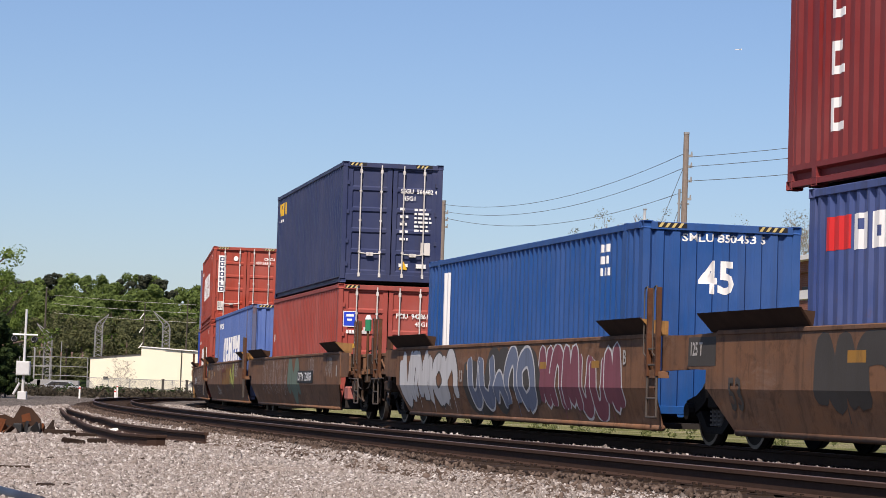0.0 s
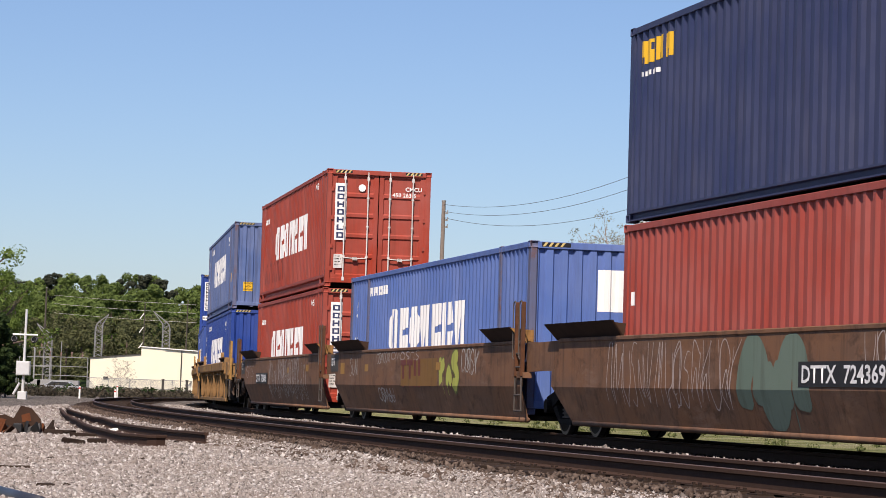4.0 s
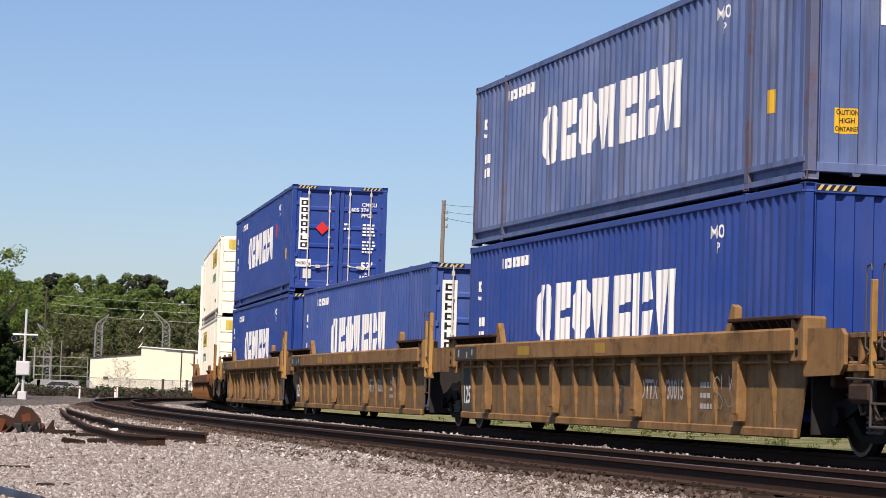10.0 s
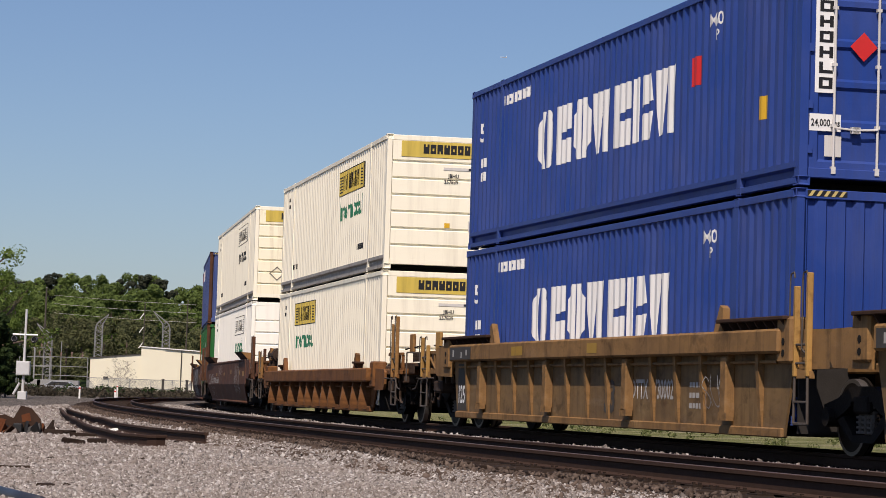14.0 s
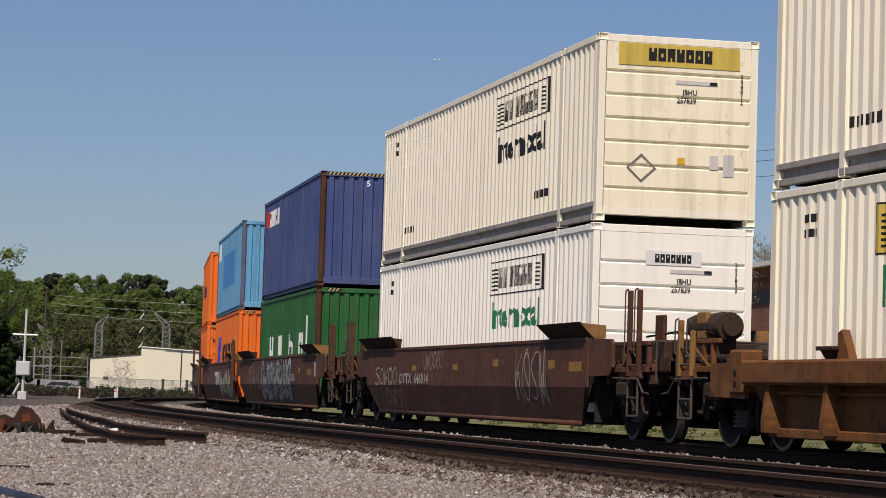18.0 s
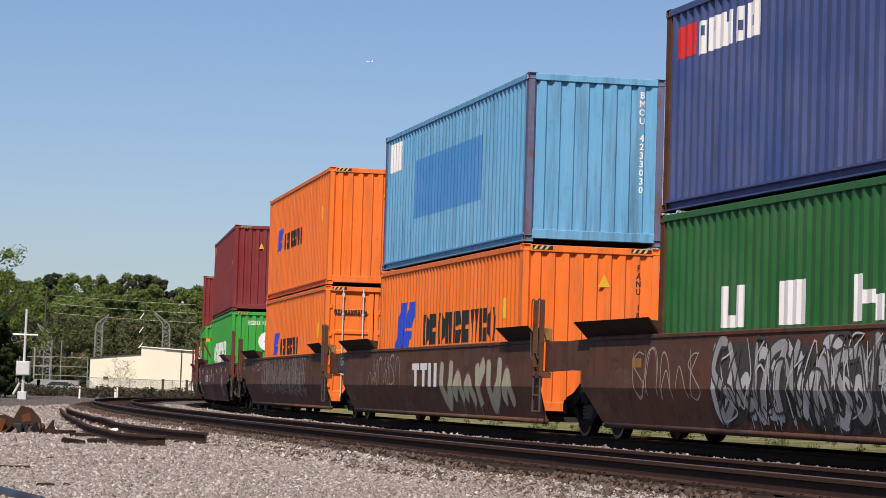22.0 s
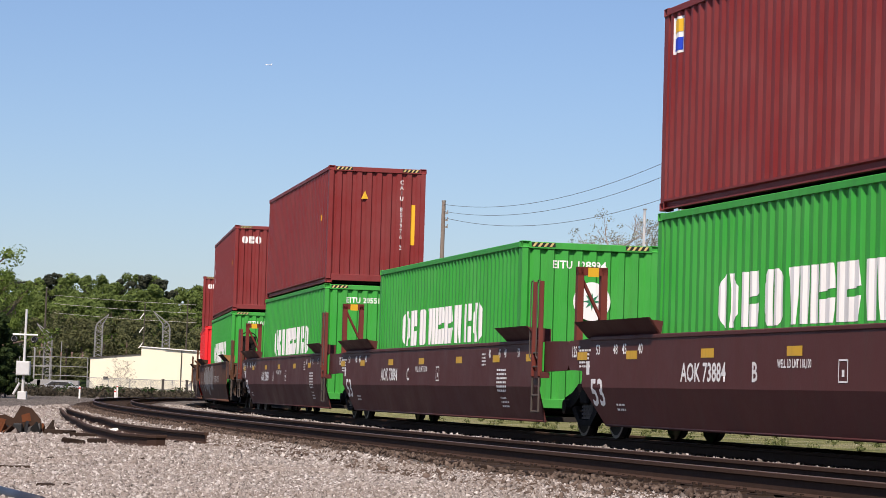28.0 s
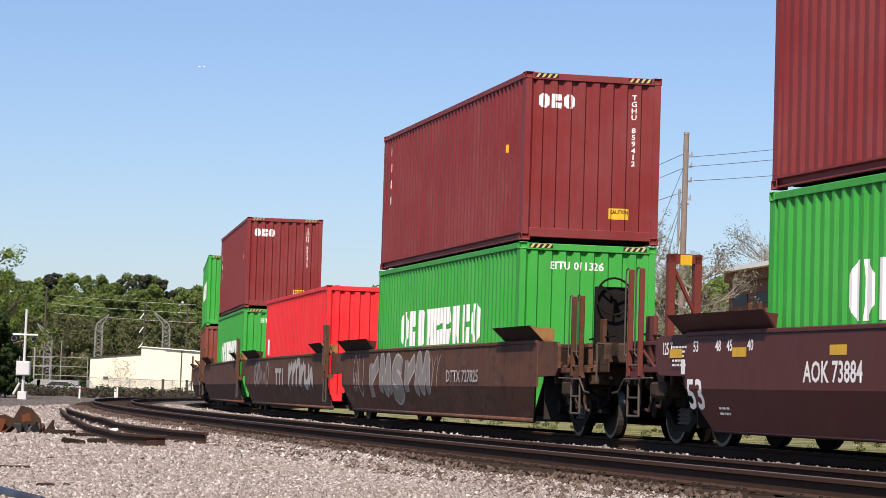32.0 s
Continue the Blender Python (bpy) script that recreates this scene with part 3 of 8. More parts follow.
def wheelset(bm_wheel, x):
    for sd in (-1, 1):
        y = sd * 0.76
        m = Matrix.Translation((x, y, 0.455)) @ Matrix.Rotation(math.pi / 2, 4, "X")
        bmesh.ops.create_cone(bm_wheel, cap_ends=True, segments=28, radius1=0.455, radius2=0.455, depth=0.12, matrix=m)
        m2 = Matrix.Translation((x, y - sd * 0.06, 0.455)) @ Matrix.Rotation(math.pi / 2, 4, "X")
        bmesh.ops.create_cone(bm_wheel, cap_ends=True, segments=28, radius1=0.485, radius2=0.485, depth=0.03, matrix=m2)
        m3 = Matrix.Translation((x, y + sd * 0.07, 0.455)) @ Matrix.Rotation(math.pi / 2, 4, "X")
        bmesh.ops.create_cone(bm_wheel, cap_ends=True, segments=20, radius1=0.14, radius2=0.14, depth=0.06, matrix=m3)
    tube(bm_wheel, (x, -0.75, 0.455), (x, 0.75, 0.455), 0.085, n=10)


def rim_build(bm):
    """The worn bright tread of a wheel."""
    for sd in (-1,):
        ring = [[bm.verts.new((r * math.cos(2 * math.pi * i / 32), sd * y, 0.455 + r * math.sin(2 * math.pi * i / 32))) for i in range(32)] for r, y in ((0.458, 0.73), (0.458, 0.822), (0.41, 0.824))]
        for a, b in ((0, 1), (1, 2)):
            for i in range(32):
                j = (i + 1) % 32
                bm.faces.new((ring[a][i], ring[a][j], ring[b][j], ring[b][i]))


def truck(parent, x):
    t = part("truck", bolster_mesh(), TRUCK, parent, "grimy cast steel truck with coil springs")
    t.location = (x, 0, 0)
    for dx in (-0.89, 0.89):
        w = new("wheelset", axle_mesh())
        w.parent = t
        w.location = (dx, 0, 0)
        for turn in (0, 180):
            r_ = new("wheel_rim", made("wheel_rim", rim_build, TREAD))
            r_.parent = t
            r_.matrix_basis = pose(dx, 0, 0, 0, 0, turn)
    for sd in (-1, 1):
        f = new("side_frame", frame_mesh())
        f.parent = t
        f.matrix_basis = pose(0, sd * 0.99, 0, 0, 0, 0 if sd > 0 else 180)
        for k in (-0.16, 0.0, 0.16):
            sp = new("spring", spring_mesh())
            sp.parent = t
            sp.location = (k, sd * 1.0, 0.27)
            sp["kind"] = "stuff"
    return t


_meshes = {}


def made(key, build, material, smooth=False):
    if key not in _meshes:
        bm = bmesh.new()
        build(bm)
        me = bpy.data.meshes.new(key)
        bm.to_mesh(me)
        bm.free()
        me.materials.append(material)
        _meshes[key] = me
    return _meshes[key]


def bolster_mesh():
    return made("bolster", lambda bm: (bevel_box(bm, -0.22, 0.22, -1.1, 1.1, 0.5, 0.72, 0.03), tube(bm, (0, 0, 0.7), (0, 0, 0.85), 0.2, n=14)), TRUCK)


def axle_mesh():
    return made("wheelset", lambda bm: wheelset(bm, 0.0), WHEEL)


def frame_mesh():
    def build(bm):
        prism(bm, [(-1.12, 0.38), (-1.12, 0.6), (-0.7, 0.68), (-0.35, 0.82), (0.35, 0.82), (0.7, 0.68), (1.12, 0.6), (1.12, 0.38), (0.8, 0.42), (0.5, 0.52),
                   (0.32, 0.6), (0.3, 0.64), (-0.3, 0.64), (-0.32, 0.6), (-0.5, 0.52), (-0.8, 0.42)], "y", -0.09, 0.09)
        prism(bm, [(-0.75, 0.42), (-0.32, 0.17), (0.32, 0.17), (0.75, 0.42), (0.55, 0.47), (0.27, 0.26), (-0.27, 0.26), (-0.55, 0.47)], "y", -0.08, 0.08)
        for x in (-0.89, 0.89):
            tube(bm, (x, -0.02, 0.455), (x, 0.17, 0.455), 0.115, n=12)
    return made("side_frame", build, TRUCK)


def spring_mesh():
    def build(bm):
        for i in range(6):
            m = Matrix.Translation((0, 0, 0.02 + i * 0.058))
            bmesh.ops.create_cone(bm, cap_ends=True, segments=10, radius1=0.07, radius2=0.07, depth=0.028, matrix=m)
        tube(bm, (0, 0, 0), (0, 0, 0.34), 0.045, n=8)
    return made("spring", build, SPRING)


WELL_TOP, KINK, WELL_LOW = 1.50, 0.76, 0.2
SIDE_Y, SLANT = 1.47, 0.29


def well_face(parent, ribbed=False):
    def place(u, v, d):
        if ribbed:
            return (u, -1.375 + d, v)
        y = -SIDE_Y if v > KINK else -SIDE_Y + (KINK - v) * SLANT
        return (u, y + d, v)
    return Face(parent, place, levels=() if ribbed else (KINK,))


def mirror_y(bm):
    for v in bm.verts:
        v.co.y = -v.co.y
    bmesh.ops.reverse_faces(bm, faces=bm.faces)


FINS = (-7.45, -5.7, -3.65, -1.85, -0.7, 0.65, 1.85, 3.0, 4.85, 6.2, 7.3)


def well_car(label, material, front="joint", back="joint", ribbed=False, guide=None, post=None, back_truck=False, half=8.4, top_z=WELL_TOP, inset=0.0):
    """One well of a double-stack car: origin on the rail between its trucks, +x the way it travels."""
    u = thing("well_car", label, "well car", "well cars of the train")
    guide, post = guide or material, post or material
    for sd in (-1, 1):
        if not ribbed:
            bm = bmesh.new()
            tail = 0.36 if back == "joint" else 0.0
            prism(bm, [(-half - tail, KINK), (-half - tail, 1.03), (-half, 1.06), (-half, top_z), (half, top_z), (half, KINK)], "y", -SIDE_Y, -SIDE_Y + 0.03)
            if sd > 0:
                mirror_y(bm)
            part("upper_side", bm, material, u)
            bm = bmesh.new()
            vs = []
            cut = 0.18 if front == "joint" else 0.75
            yl = -SIDE_Y + (KINK - WELL_LOW) * SLANT
            for y0, y1 in ((-SIDE_Y, yl), (-SIDE_Y + 0.03, yl + 0.03)):
                vs.append([bm.verts.new(p) for p in ((-half - tail + 0.03, y0, KINK), (half - 0.1, y0, KINK), (half - cut, y1, WELL_LOW), (-half - tail + 0.7, y1, WELL_LOW))])
            bm.faces.new(vs[0]), bm.faces.new(vs[1][::-1])
            for i in range(4):
                bm.faces.new((vs[0][i], vs[1][i], vs[1][(i + 1) % 4], vs[0][(i + 1) % 4]))
            bmesh.ops.recalc_face_normals(bm, faces=bm.faces)
            if sd > 0:
                mirror_y(bm)
            part("lower_side", bm, material, u)
            bm = bmesh.new()
            tube(bm, (-half - tail + 0.72, -sd * yl - sd * 0.012, WELL_LOW + 0.012), (half - cut - 0.01, -sd * yl - sd * 0.012, WELL_LOW + 0.012), 0.045 if material.name != "fresh_maroon" else 0.024, n=10)
            part("bottom_roll", bm, material, u, smooth=True)
            bm = bmesh.new()
            bevel_box(bm, -half + 0.05, half - 0.05, min(sd * 1.4, sd * (SIDE_Y + 0.015)), max(sd * 1.4, sd * (SIDE_Y + 0.015)), top_z - 0.05, top_z + 0.015, 0.012)
            part("top_chord", bm, material, u)
        else:
            bm = bmesh.new()
            lip = SIDE_Y + (0.13 if inset else 0.075)
            bevel_box(bm, -half + 0.2, half - 0.2, min(sd * 1.33, sd * lip), max(sd * 1.33, sd * lip), top_z - 0.3, top_z, 0.03)
            part("top_chord", bm, material, u)
            bm = bmesh.new()
            prism(bm, [(-half - (0 if inset else 0.05), top_z - 0.29), (half - (0.3 if inset else 0.02), top_z - 0.29), (half - (0.75 if inset else 0.35), WELL_LOW), (-half + (0.75 if inset else 0.3), WELL_LOW)], "y", min(sd * (1.375 - inset), sd * (1.345 - inset)), max(sd * (1.375 - inset), sd * (1.345 - inset)))
            part("side_sheet", bm, SHEET if not inset else material, u, "brown side sheet")
            bm = bmesh.new()
            bevel_box(bm, -half + (0.7 if inset else 0.3), half - (0.7 if inset else 0.36), min(sd * 1.32, sd * 1.42), max(sd * 1.32, sd * 1.42), WELL_LOW - 0.02, WELL_LOW + 0.1, 0.015)
            part("bottom_chord", bm, material, u)
            bm = bmesh.new()
            tube(bm, (-half + 0.5, sd * 1.42, top_z - 0.4), (half - 0.5, sd * 1.42, top_z - 0.4), 0.022, n=6)
            part("air_pipe", bm, material, u)
            n = 15
            for x in (FINS if inset else [-half + 1.1 + i * (2 * half - 2.2) / (n - 1) for i in range(n)]):
                g_ = new("rib", made("rib" + material.name, lambda bm: (prism(bm, [(-1.375, top_z - 0.29), (-1.375, 0.3), (-1.4, 0.28), (-1.47, top_z - 0.29)] if not inset else [(inset - 1.375, top_z - 0.3), (inset - 1.375, 0.24), (-1.6, 0.24), (-1.6, 0.4), (-1.54, top_z - 0.3)], "x", -0.05, 0.05)), material))
                g_.parent = u
                g_.matrix_basis = pose(x, 0, 0, 0, 0, 0 if sd < 0 else 180)
            for i in range(4 if not inset else 0):
                x = -half + 2.2 + i * (2 * half - 4.4) / 3
                b_ = new("bracket", made("bracket" + material.name, lambda bm: (bevel_box(bm, -0.11, 0.11, -1.5, -1.36, 0.42, 1.18, 0.02), box(bm, -0.15, 0.15, -1.5, -1.4, 0.36, 0.46)), material))
                b_.parent = u
                b_.matrix_basis = pose(x, 0, 0, 0, 0, 0 if sd < 0 else 180)
        for sx in (-1, 1):
            # guides over the ends of the well
            x0, x1 = (6.05, 8.4 if front == "coupler" or ribbed else 8.05) if sx > 0 else (5.5, 8.75)
            bm = bmesh.new()
            if ribbed:
                if inset:
                    x1 = x0 + 0.5
                lo_, hi_ = min(sx * x0, sx * x1), max(sx * x0, sx * x1)
                bevel_box(bm, lo_, hi_, min(sd * 1.36, sd * 1.56), max(sd * 1.36, sd * 1.56), top_z + 0.1, top_z + 0.15, 0.01)
                for k_ in range(8):
                    xx = lo_ + 0.12 + k_ * (hi_ - lo_ - 0.24) / 7
                    prism(bm, [(sd * 1.4, top_z - 0.1), (sd * 1.54, top_z + 0.1), (sd * 1.36, top_z + 0.1)], "x", xx - 0.02, xx + 0.02)
                part("container_guide", bm, RUSTY, u, "bracketed container guide ledge")
                bm = bmesh.new()
                prism(bm, [(sx * (x0 - 0.28), top_z), (sx * (x0 + 0.05), top_z), (sx * (x0 + 0.05), top_z + 0.3), (sx * (x0 - 0.06), top_z + 0.34)], "y", min(sd * 1.38, sd * 1.48), max(sd * 1.38, sd * 1.48))
                part("guide_fin", bm, material, u, "upright guide fin")
                x1 = 8.4 if sx > 0 else 8.75
                bm = bmesh.new()
                bevel_box(bm, min(sx * (x1 - 0.35), sx * (x1 + 0.1)), max(sx * (x1 - 0.35), sx * (x1 + 0.1)), min(sd * 1.2, sd * 1.5), max(sd * 1.2, sd * 1.5), top_z - 0.42, top_z + 0.14, 0.03)
                blk = part("corner_block", bm, material, u)
                for zh in (top_z - 0.3, top_z - 0.16):
                    bm = bmesh.new()
                    tube(bm, (sx * (x1 - 0.12), sd * 1.49, zh), (sx * (x1 - 0.12), sd * 1.506, zh), 0.045, n=12)
                    part("pin_hole", bm, RUBBER, blk)
                continue
            y0, y1 = sd * 1.40, sd * 1.62
            vs = [bm.verts.new(p) for p in ((sx * x0, y0, top_z), (sx * x1, y0, top_z), (sx * x1, y1, top_z + 0.24), (sx * (x0 - 0.12), y1, top_z + 0.24),
                                            (sx * x0, y0 - sd * 0.03, top_z), (sx * x1, y0 - sd * 0.03, top_z), (sx * x1, y1 - sd * 0.03, top_z + 0.24), (sx * (x0 - 0.12), y1 - sd * 0.03, top_z + 0.24))]
            for f in ((0, 1, 2, 3), (7, 6, 5, 4), (0, 4, 5, 1), (1, 5, 6, 2), (2, 6, 7, 3), (3, 7, 4, 0)):
                bm.faces.new([vs[i] for i in f])
            for a in (x0 + 0.06, x1 - 0.1):
                prism(bm, [(sd * 1.36, top_z - 0.02), (sd * 1.60, top_z + 0.22), (sd * 1.33, top_z + 0.2)], "x", min(sx * a, sx * (a + 0.04)), max(sx * a, sx * (a + 0.04)))
            bmesh.ops.recalc_face_normals(bm, faces=bm.faces)
            part("container_guide", bm, guide, u, "flared container guide")
            bm = bmesh.new()
            prism(bm, [(sd * 1.36, top_z - 0.02), (sd * 1.605, top_z + 0.225), (sd * 1.2, top_z + 0.2), (sd * 1.2, top_z)], "x", min(sx * x1, sx * (x1 + 0.03)), max(sx * x1, sx * (x1 + 0.03)))
            part("guide_end", bm, OCHRE if material.name != "fresh_maroon" else material, u, "guide end plate")
    # floor, bulkheads, end decks
    bm = bmesh.new()
    for i in range(9):
        x = -7.6 + i * 1.9
        box(bm, x - 0.2, x + 0.2, -1.28, 1.28, 0.2, 0.28)
    part("floor_beam", bm, DARKFLOOR, u)["kind"] = "stuff"
    for sx, kind in ((1, front), (-1, back)):
        reach = 9.45 if kind == "joint" else 11.0
        bm = bmesh.new()
        prism(bm, [(sx * (half - 0.85), 0.22), (sx * (half - 0.8), 0.22), (sx * (half - 0.16), 0.85), (sx * (half - 0.12), top_z - 0.04), (sx * (half - 0.17), top_z - 0.04), (sx * (half - 0.21), 0.86)], "y", -1.3, 1.3)
        if sx < 0 or kind == "coupler" or ribbed:
            part("bulkhead", bm, DARKFLOOR, u)
            if kind == "coupler" or ribbed:
                bm = bmesh.new()
                box(bm, min(sx * 8.3, sx * 8.34), max(sx * 8.3, sx * 8.34), -1.31, 1.31, 0.24, min(1.4, top_z))
                part("end_wall", bm, DARKFLOOR, u)
        else:
            bm.free()
        bm = bmesh.new()
        bevel_box(bm, min(sx * (half - 0.05), sx * reach), max(sx * (half - 0.05), sx * reach), -1.35 if kind != "joint" else -0.7, 1.35 if kind != "joint" else 0.7, 0.98, 1.1, 0.02)
        bevel_box(bm, min(sx * (half - 0.05), sx * (reach + 0.1)), max(sx * (half - 0.05), sx * (reach + 0.1)), -0.35, 0.35, 0.78, 1.0, 0.03)
        part("end_deck", bm, material, u)
        for sd in (-1, 1):
            coupled = kind == "coupler"
            if coupled or sx > 0:
                # grab posts, each with a thin wire handrail, a stirrup below
                xs = (10.35, 10.8) if coupled else (half - 0.22, half + 0.18) if not ribbed else (half + 0.1, half + 0.5)
                py = 1.42 if coupled or ribbed else 1.512
                top = (2.15 if sx > 0 else (1.68 if ribbed else 2.15)) + (0.0 if material.name != "fresh_maroon" else 0.3)
                for x in xs:
                    bm = bmesh.new()
                    bevel_box(bm, sx * x - 0.034, sx * x + 0.034, sd * py - 0.035, sd * py + 0.035, 0.92, top - (0.15 if ribbed and x == xs[0] else 0), 0.008)
                    gp = part("grab_post", bm, post, u, "upright steel grab post")
                    bm = bmesh.new()
                    prev = None
                    for dx, z in ((0.0, top - 0.05), (-0.03, top + 0.02), (-0.13, top), (-0.15, top - 0.08), (-0.15, 1.25), (-0.04, 1.2)):
                        q = (sx * x + dx, sd * (py + 0.03), z)
                        if prev:
                            tube(bm, prev, q, 0.011, n=5)
                        prev = q
                    part("wire_handrail", bm, RAILING, gp)
                bm = bmesh.new()
                prev = None
                for x, z in ((xs[0], 0.95), (xs[0] - 0.02, 0.36), (xs[1] + 0.02, 0.36), (xs[1], 0.95)):
                    q = (sx * x, sd * (py + 0.01), z)
                    if prev:
                        tube(bm, prev, q, 0.018, n=6)
                    prev = q
                part("stirrup", bm, RAILING, u, "bent steel stirrup step")
                for zr in (0.62, 1.08, 1.3):
                    rung = new("rung", made("rung" + str(round(xs[1] - xs[0], 2)), lambda bm: tube(bm, (0, 0, 0), (xs[1] - xs[0], 0, 0), 0.015, n=6), RAILING))
                    rung.parent = u
                    rung.location = (min(sx * xs[0], sx * xs[1]), sd * (py + 0.01), zr)
                bm = bmesh.new()
                prism(bm, [(sx * (xs[0] - 0.05), 0.9), (sx * (xs[1] + 0.05), 0.9), (sx * (xs[1] + 0.05), 0.99), (sx * (xs[0] - 0.05), 1.02)], "y", min(sd * 1.36, sd * py), max(sd * 1.36, sd * py))
                part("post_foot", bm, material, u)
            far_ = 9.6 if coupled else (9.55 if sx < 0 else 9.9)
            ya = 1.34 if sx > 0 and not coupled else 1.403
            low_ = min(0.92 if coupled else 1.0, top_z - 0.48)
            bm = bmesh.new()
            prism(bm, [(sx * (half - 0.01), low_), (sx * (far_ - 0.12), low_ + 0.02), (sx * far_, low_ + 0.14), (sx * far_, top_z - 0.1), (sx * (far_ - 0.1), top_z - 0.03), (sx * (half - 0.01), top_z - 0.01)],
                  "y", min(sd * ya, sd * (ya + 0.05)), max(sd * ya, sd * (ya + 0.05)))
            part("end_apron", bm, material, u)
            if coupled:
                for k_ in range(2):
                    bm = bmesh.new()
                    xa, z_ = 10.75 + 0.06 * k_, 1.0 + 0.24 * k_
                    box(bm, min(sx * xa, sx * (xa + 0.8)), max(sx * xa, sx * (xa + 0.8)), sd * (1.2 - 0.12 * k_) - 0.012, sd * (1.2 - 0.12 * k_) + 0.012, z_, z_ + 0.19)
                    for i_ in range(9):
                        for j_ in range(2):
                            xx = sx * (xa + 0.06 + i_ * 0.085)
                            box(bm, xx - 0.025, xx + 0.015, sd * (1.2 - 0.12 * k_) + sd * 0.012 - 0.004, sd * (1.2 - 0.12 * k_) + sd * 0.012 + 0.004, z_ + 0.03 + 0.085 * j_, z_ + 0.085 + 0.085 * j_)
                    part("tread_plate", bm, GRIMY, u, "grimy diamond tread plate")
                for zr, r_, x0_, x1_ in ((0.86, 0.03, 9.4, 11.2), (0.72, 0.022, 9.0, 11.0), (1.5, 0.016, 10.3, 11.4)):
                    bm = bmesh.new()
                    tube(bm, (sx * x0_, sd * 1.15, zr), (sx * x1_, sd * 1.05, zr + 0.05), r_, n=6)
                    part("brake_rod", bm, TRUCK, u)
                bm = bmesh.new()
                prev = None
                for i_ in range(9):
                    a_ = math.pi * i_ / 8
                    q = (sx * (10.7 + 0.35 * math.cos(a_)), sd * 1.0, 0.92 - 0.42 * math.sin(a_))
                    if prev:
                        tube(bm, prev, q, 0.028, n=6)
                    prev = q
                part("air_hose", bm, TRUCK, u)["kind"] = "stuff"
                bm = bmesh.new()
                bevel_box(bm, min(sx * 9.5, sx * 10.1), max(sx * 9.5, sx * 10.1), sd * 1.2 - 0.16, sd * 1.2 + 0.16, 0.62, 0.86, 0.04)
                part("valve_box", bm, GRIMY, u)
                for zc, y_, h_ in ((0.98, 1.36, 0.08), (1.36, 1.34, 0.06)):
                    bm = bmesh.new()
                    bevel_box(bm, min(sx * 9.55, sx * 11.05), max(sx * 9.55, sx * 11.05), sd * y_ - 0.03, sd * y_ + 0.03, zc, zc + h_, 0.008)
                    part("side_sill", bm, material, u)
                for xa in (9.82, 10.12, 10.58, 11.0):
                    bm = bmesh.new()
                    box(bm, sx * xa - 0.03, sx * xa + 0.03, sd * 1.33 - 0.03, sd * 1.33 + 0.03, 1.05, 1.37)
                    part("strut", bm, material, u)
                bm = bmesh.new()
                prism(bm, [(sx * 9.6, 0.98), (sx * 9.95, 0.98), (sx * 9.66, 0.66), (sx * 9.6, 0.66)], "y", min(sd * 1.3, sd * 1.33), max(sd * 1.3, sd * 1.33))
                part("gusset", bm, material, u)
                bm = bmesh.new()
                tube(bm, (sx * 9.84, sd * 1.37, 1.04), (sx * 10.55, sd * 1.37, 1.38), 0.022, n=6)
                part("brace", bm, material, u)
                for xa, zb in ((9.7, 0.5), (10.15, 0.44), (10.62, 0.4)):
                    bm = bmesh.new()
                    prev = None
                    for dx, z_ in ((0.0, 1.0), (0.02, zb + 0.12), (0.1, zb), (0.24, zb + 0.02)):
                        q = (sx * (xa + dx), sd * 1.3, z_)
                        if prev:
                            tube(bm, prev, q, 0.026, n=6)
                        prev = q
                    part("drop_pipe", bm, GRIMY, u)
                bm = bmesh.new()
                prev = None
                for xa, z_ in ((9.7, 0.9), (10.9, 0.88), (11.15, 0.7), (11.4, 0.68)):
                    q = (sx * xa, sd * 1.46, z_)
                    if prev:
                        tube(bm, prev, q, 0.014, n=5)
                    prev = q
                part("cut_lever", bm, RAILING, u, "bent steel uncoupling lever")
                bm = bmesh.new()
                bevel_box(bm, min(sx * 10.62, sx * 10.98), max(sx * 10.62, sx * 10.98), sd * 1.1 - 0.03, sd * 1.1 + 0.03, 1.44, 1.8, 0.01)
                part("end_plate", bm, post, u)
        if kind == "coupler":
            bm = bmesh.new()
            bevel_box(bm, min(sx * 10.9, sx * 11.55), max(sx * 10.9, sx * 11.55), -0.12, 0.12, 0.76, 0.96, 0.03)
            bevel_box(bm, min(sx * 11.5, sx * 11.78), max(sx * 11.5, sx * 11.78), -0.2, 0.2, 0.68, 1.0, 0.05)
            part("coupler", bm, TRUCK, u)
            bm = bmesh.new()
            tube(bm, (sx * 11.25, -1.3, 1.42), (sx * 11.25, 1.3, 1.42), 0.016, n=6)
            for y_ in (-1.3, 1.3):
                tube(bm, (sx * 11.25, y_, 0.85), (sx * 11.25, y_, 1.42), 0.016, n=6)
            part("end_railing", bm, RAILING, u, "end platform railing")
            bm = bmesh.new()
            bevel_box(bm, min(sx * 8.45, sx * 11.3), max(sx * 8.45, sx * 11.3), -1.2, 1.2, 1.12, min(1.44, top_z + 0.1), 0.03)
            part("end_platform", bm, GRIMY, u, "grimy black end platform")
            for k_ in range(5):
                xx = sx * (8.9 + 0.5 * k_)
                bm = bmesh.new()
                bevel_box(bm, xx - 0.06, xx + 0.06, -1.3, 1.3, 0.8, 1.16, 0.02)
                part("cross_beam", bm, GRIMY, u)
            bm = bmesh.new()
            tube(bm, (sx * 9.3, -0.9, 0.75), (sx * 10.5, -0.9, 0.75), 0.16, n=12)
            tube(bm, (sx * 10.0, -0.3, 1.25), (sx * 10.7, -0.3, 1.25), 0.13, n=12)
            part("brake_gear", bm, GRIMY, u, "brake cylinder and rigging")
    if front == "joint":
        truck(u, 9.7)
    else:
        truck(u, 9.55)
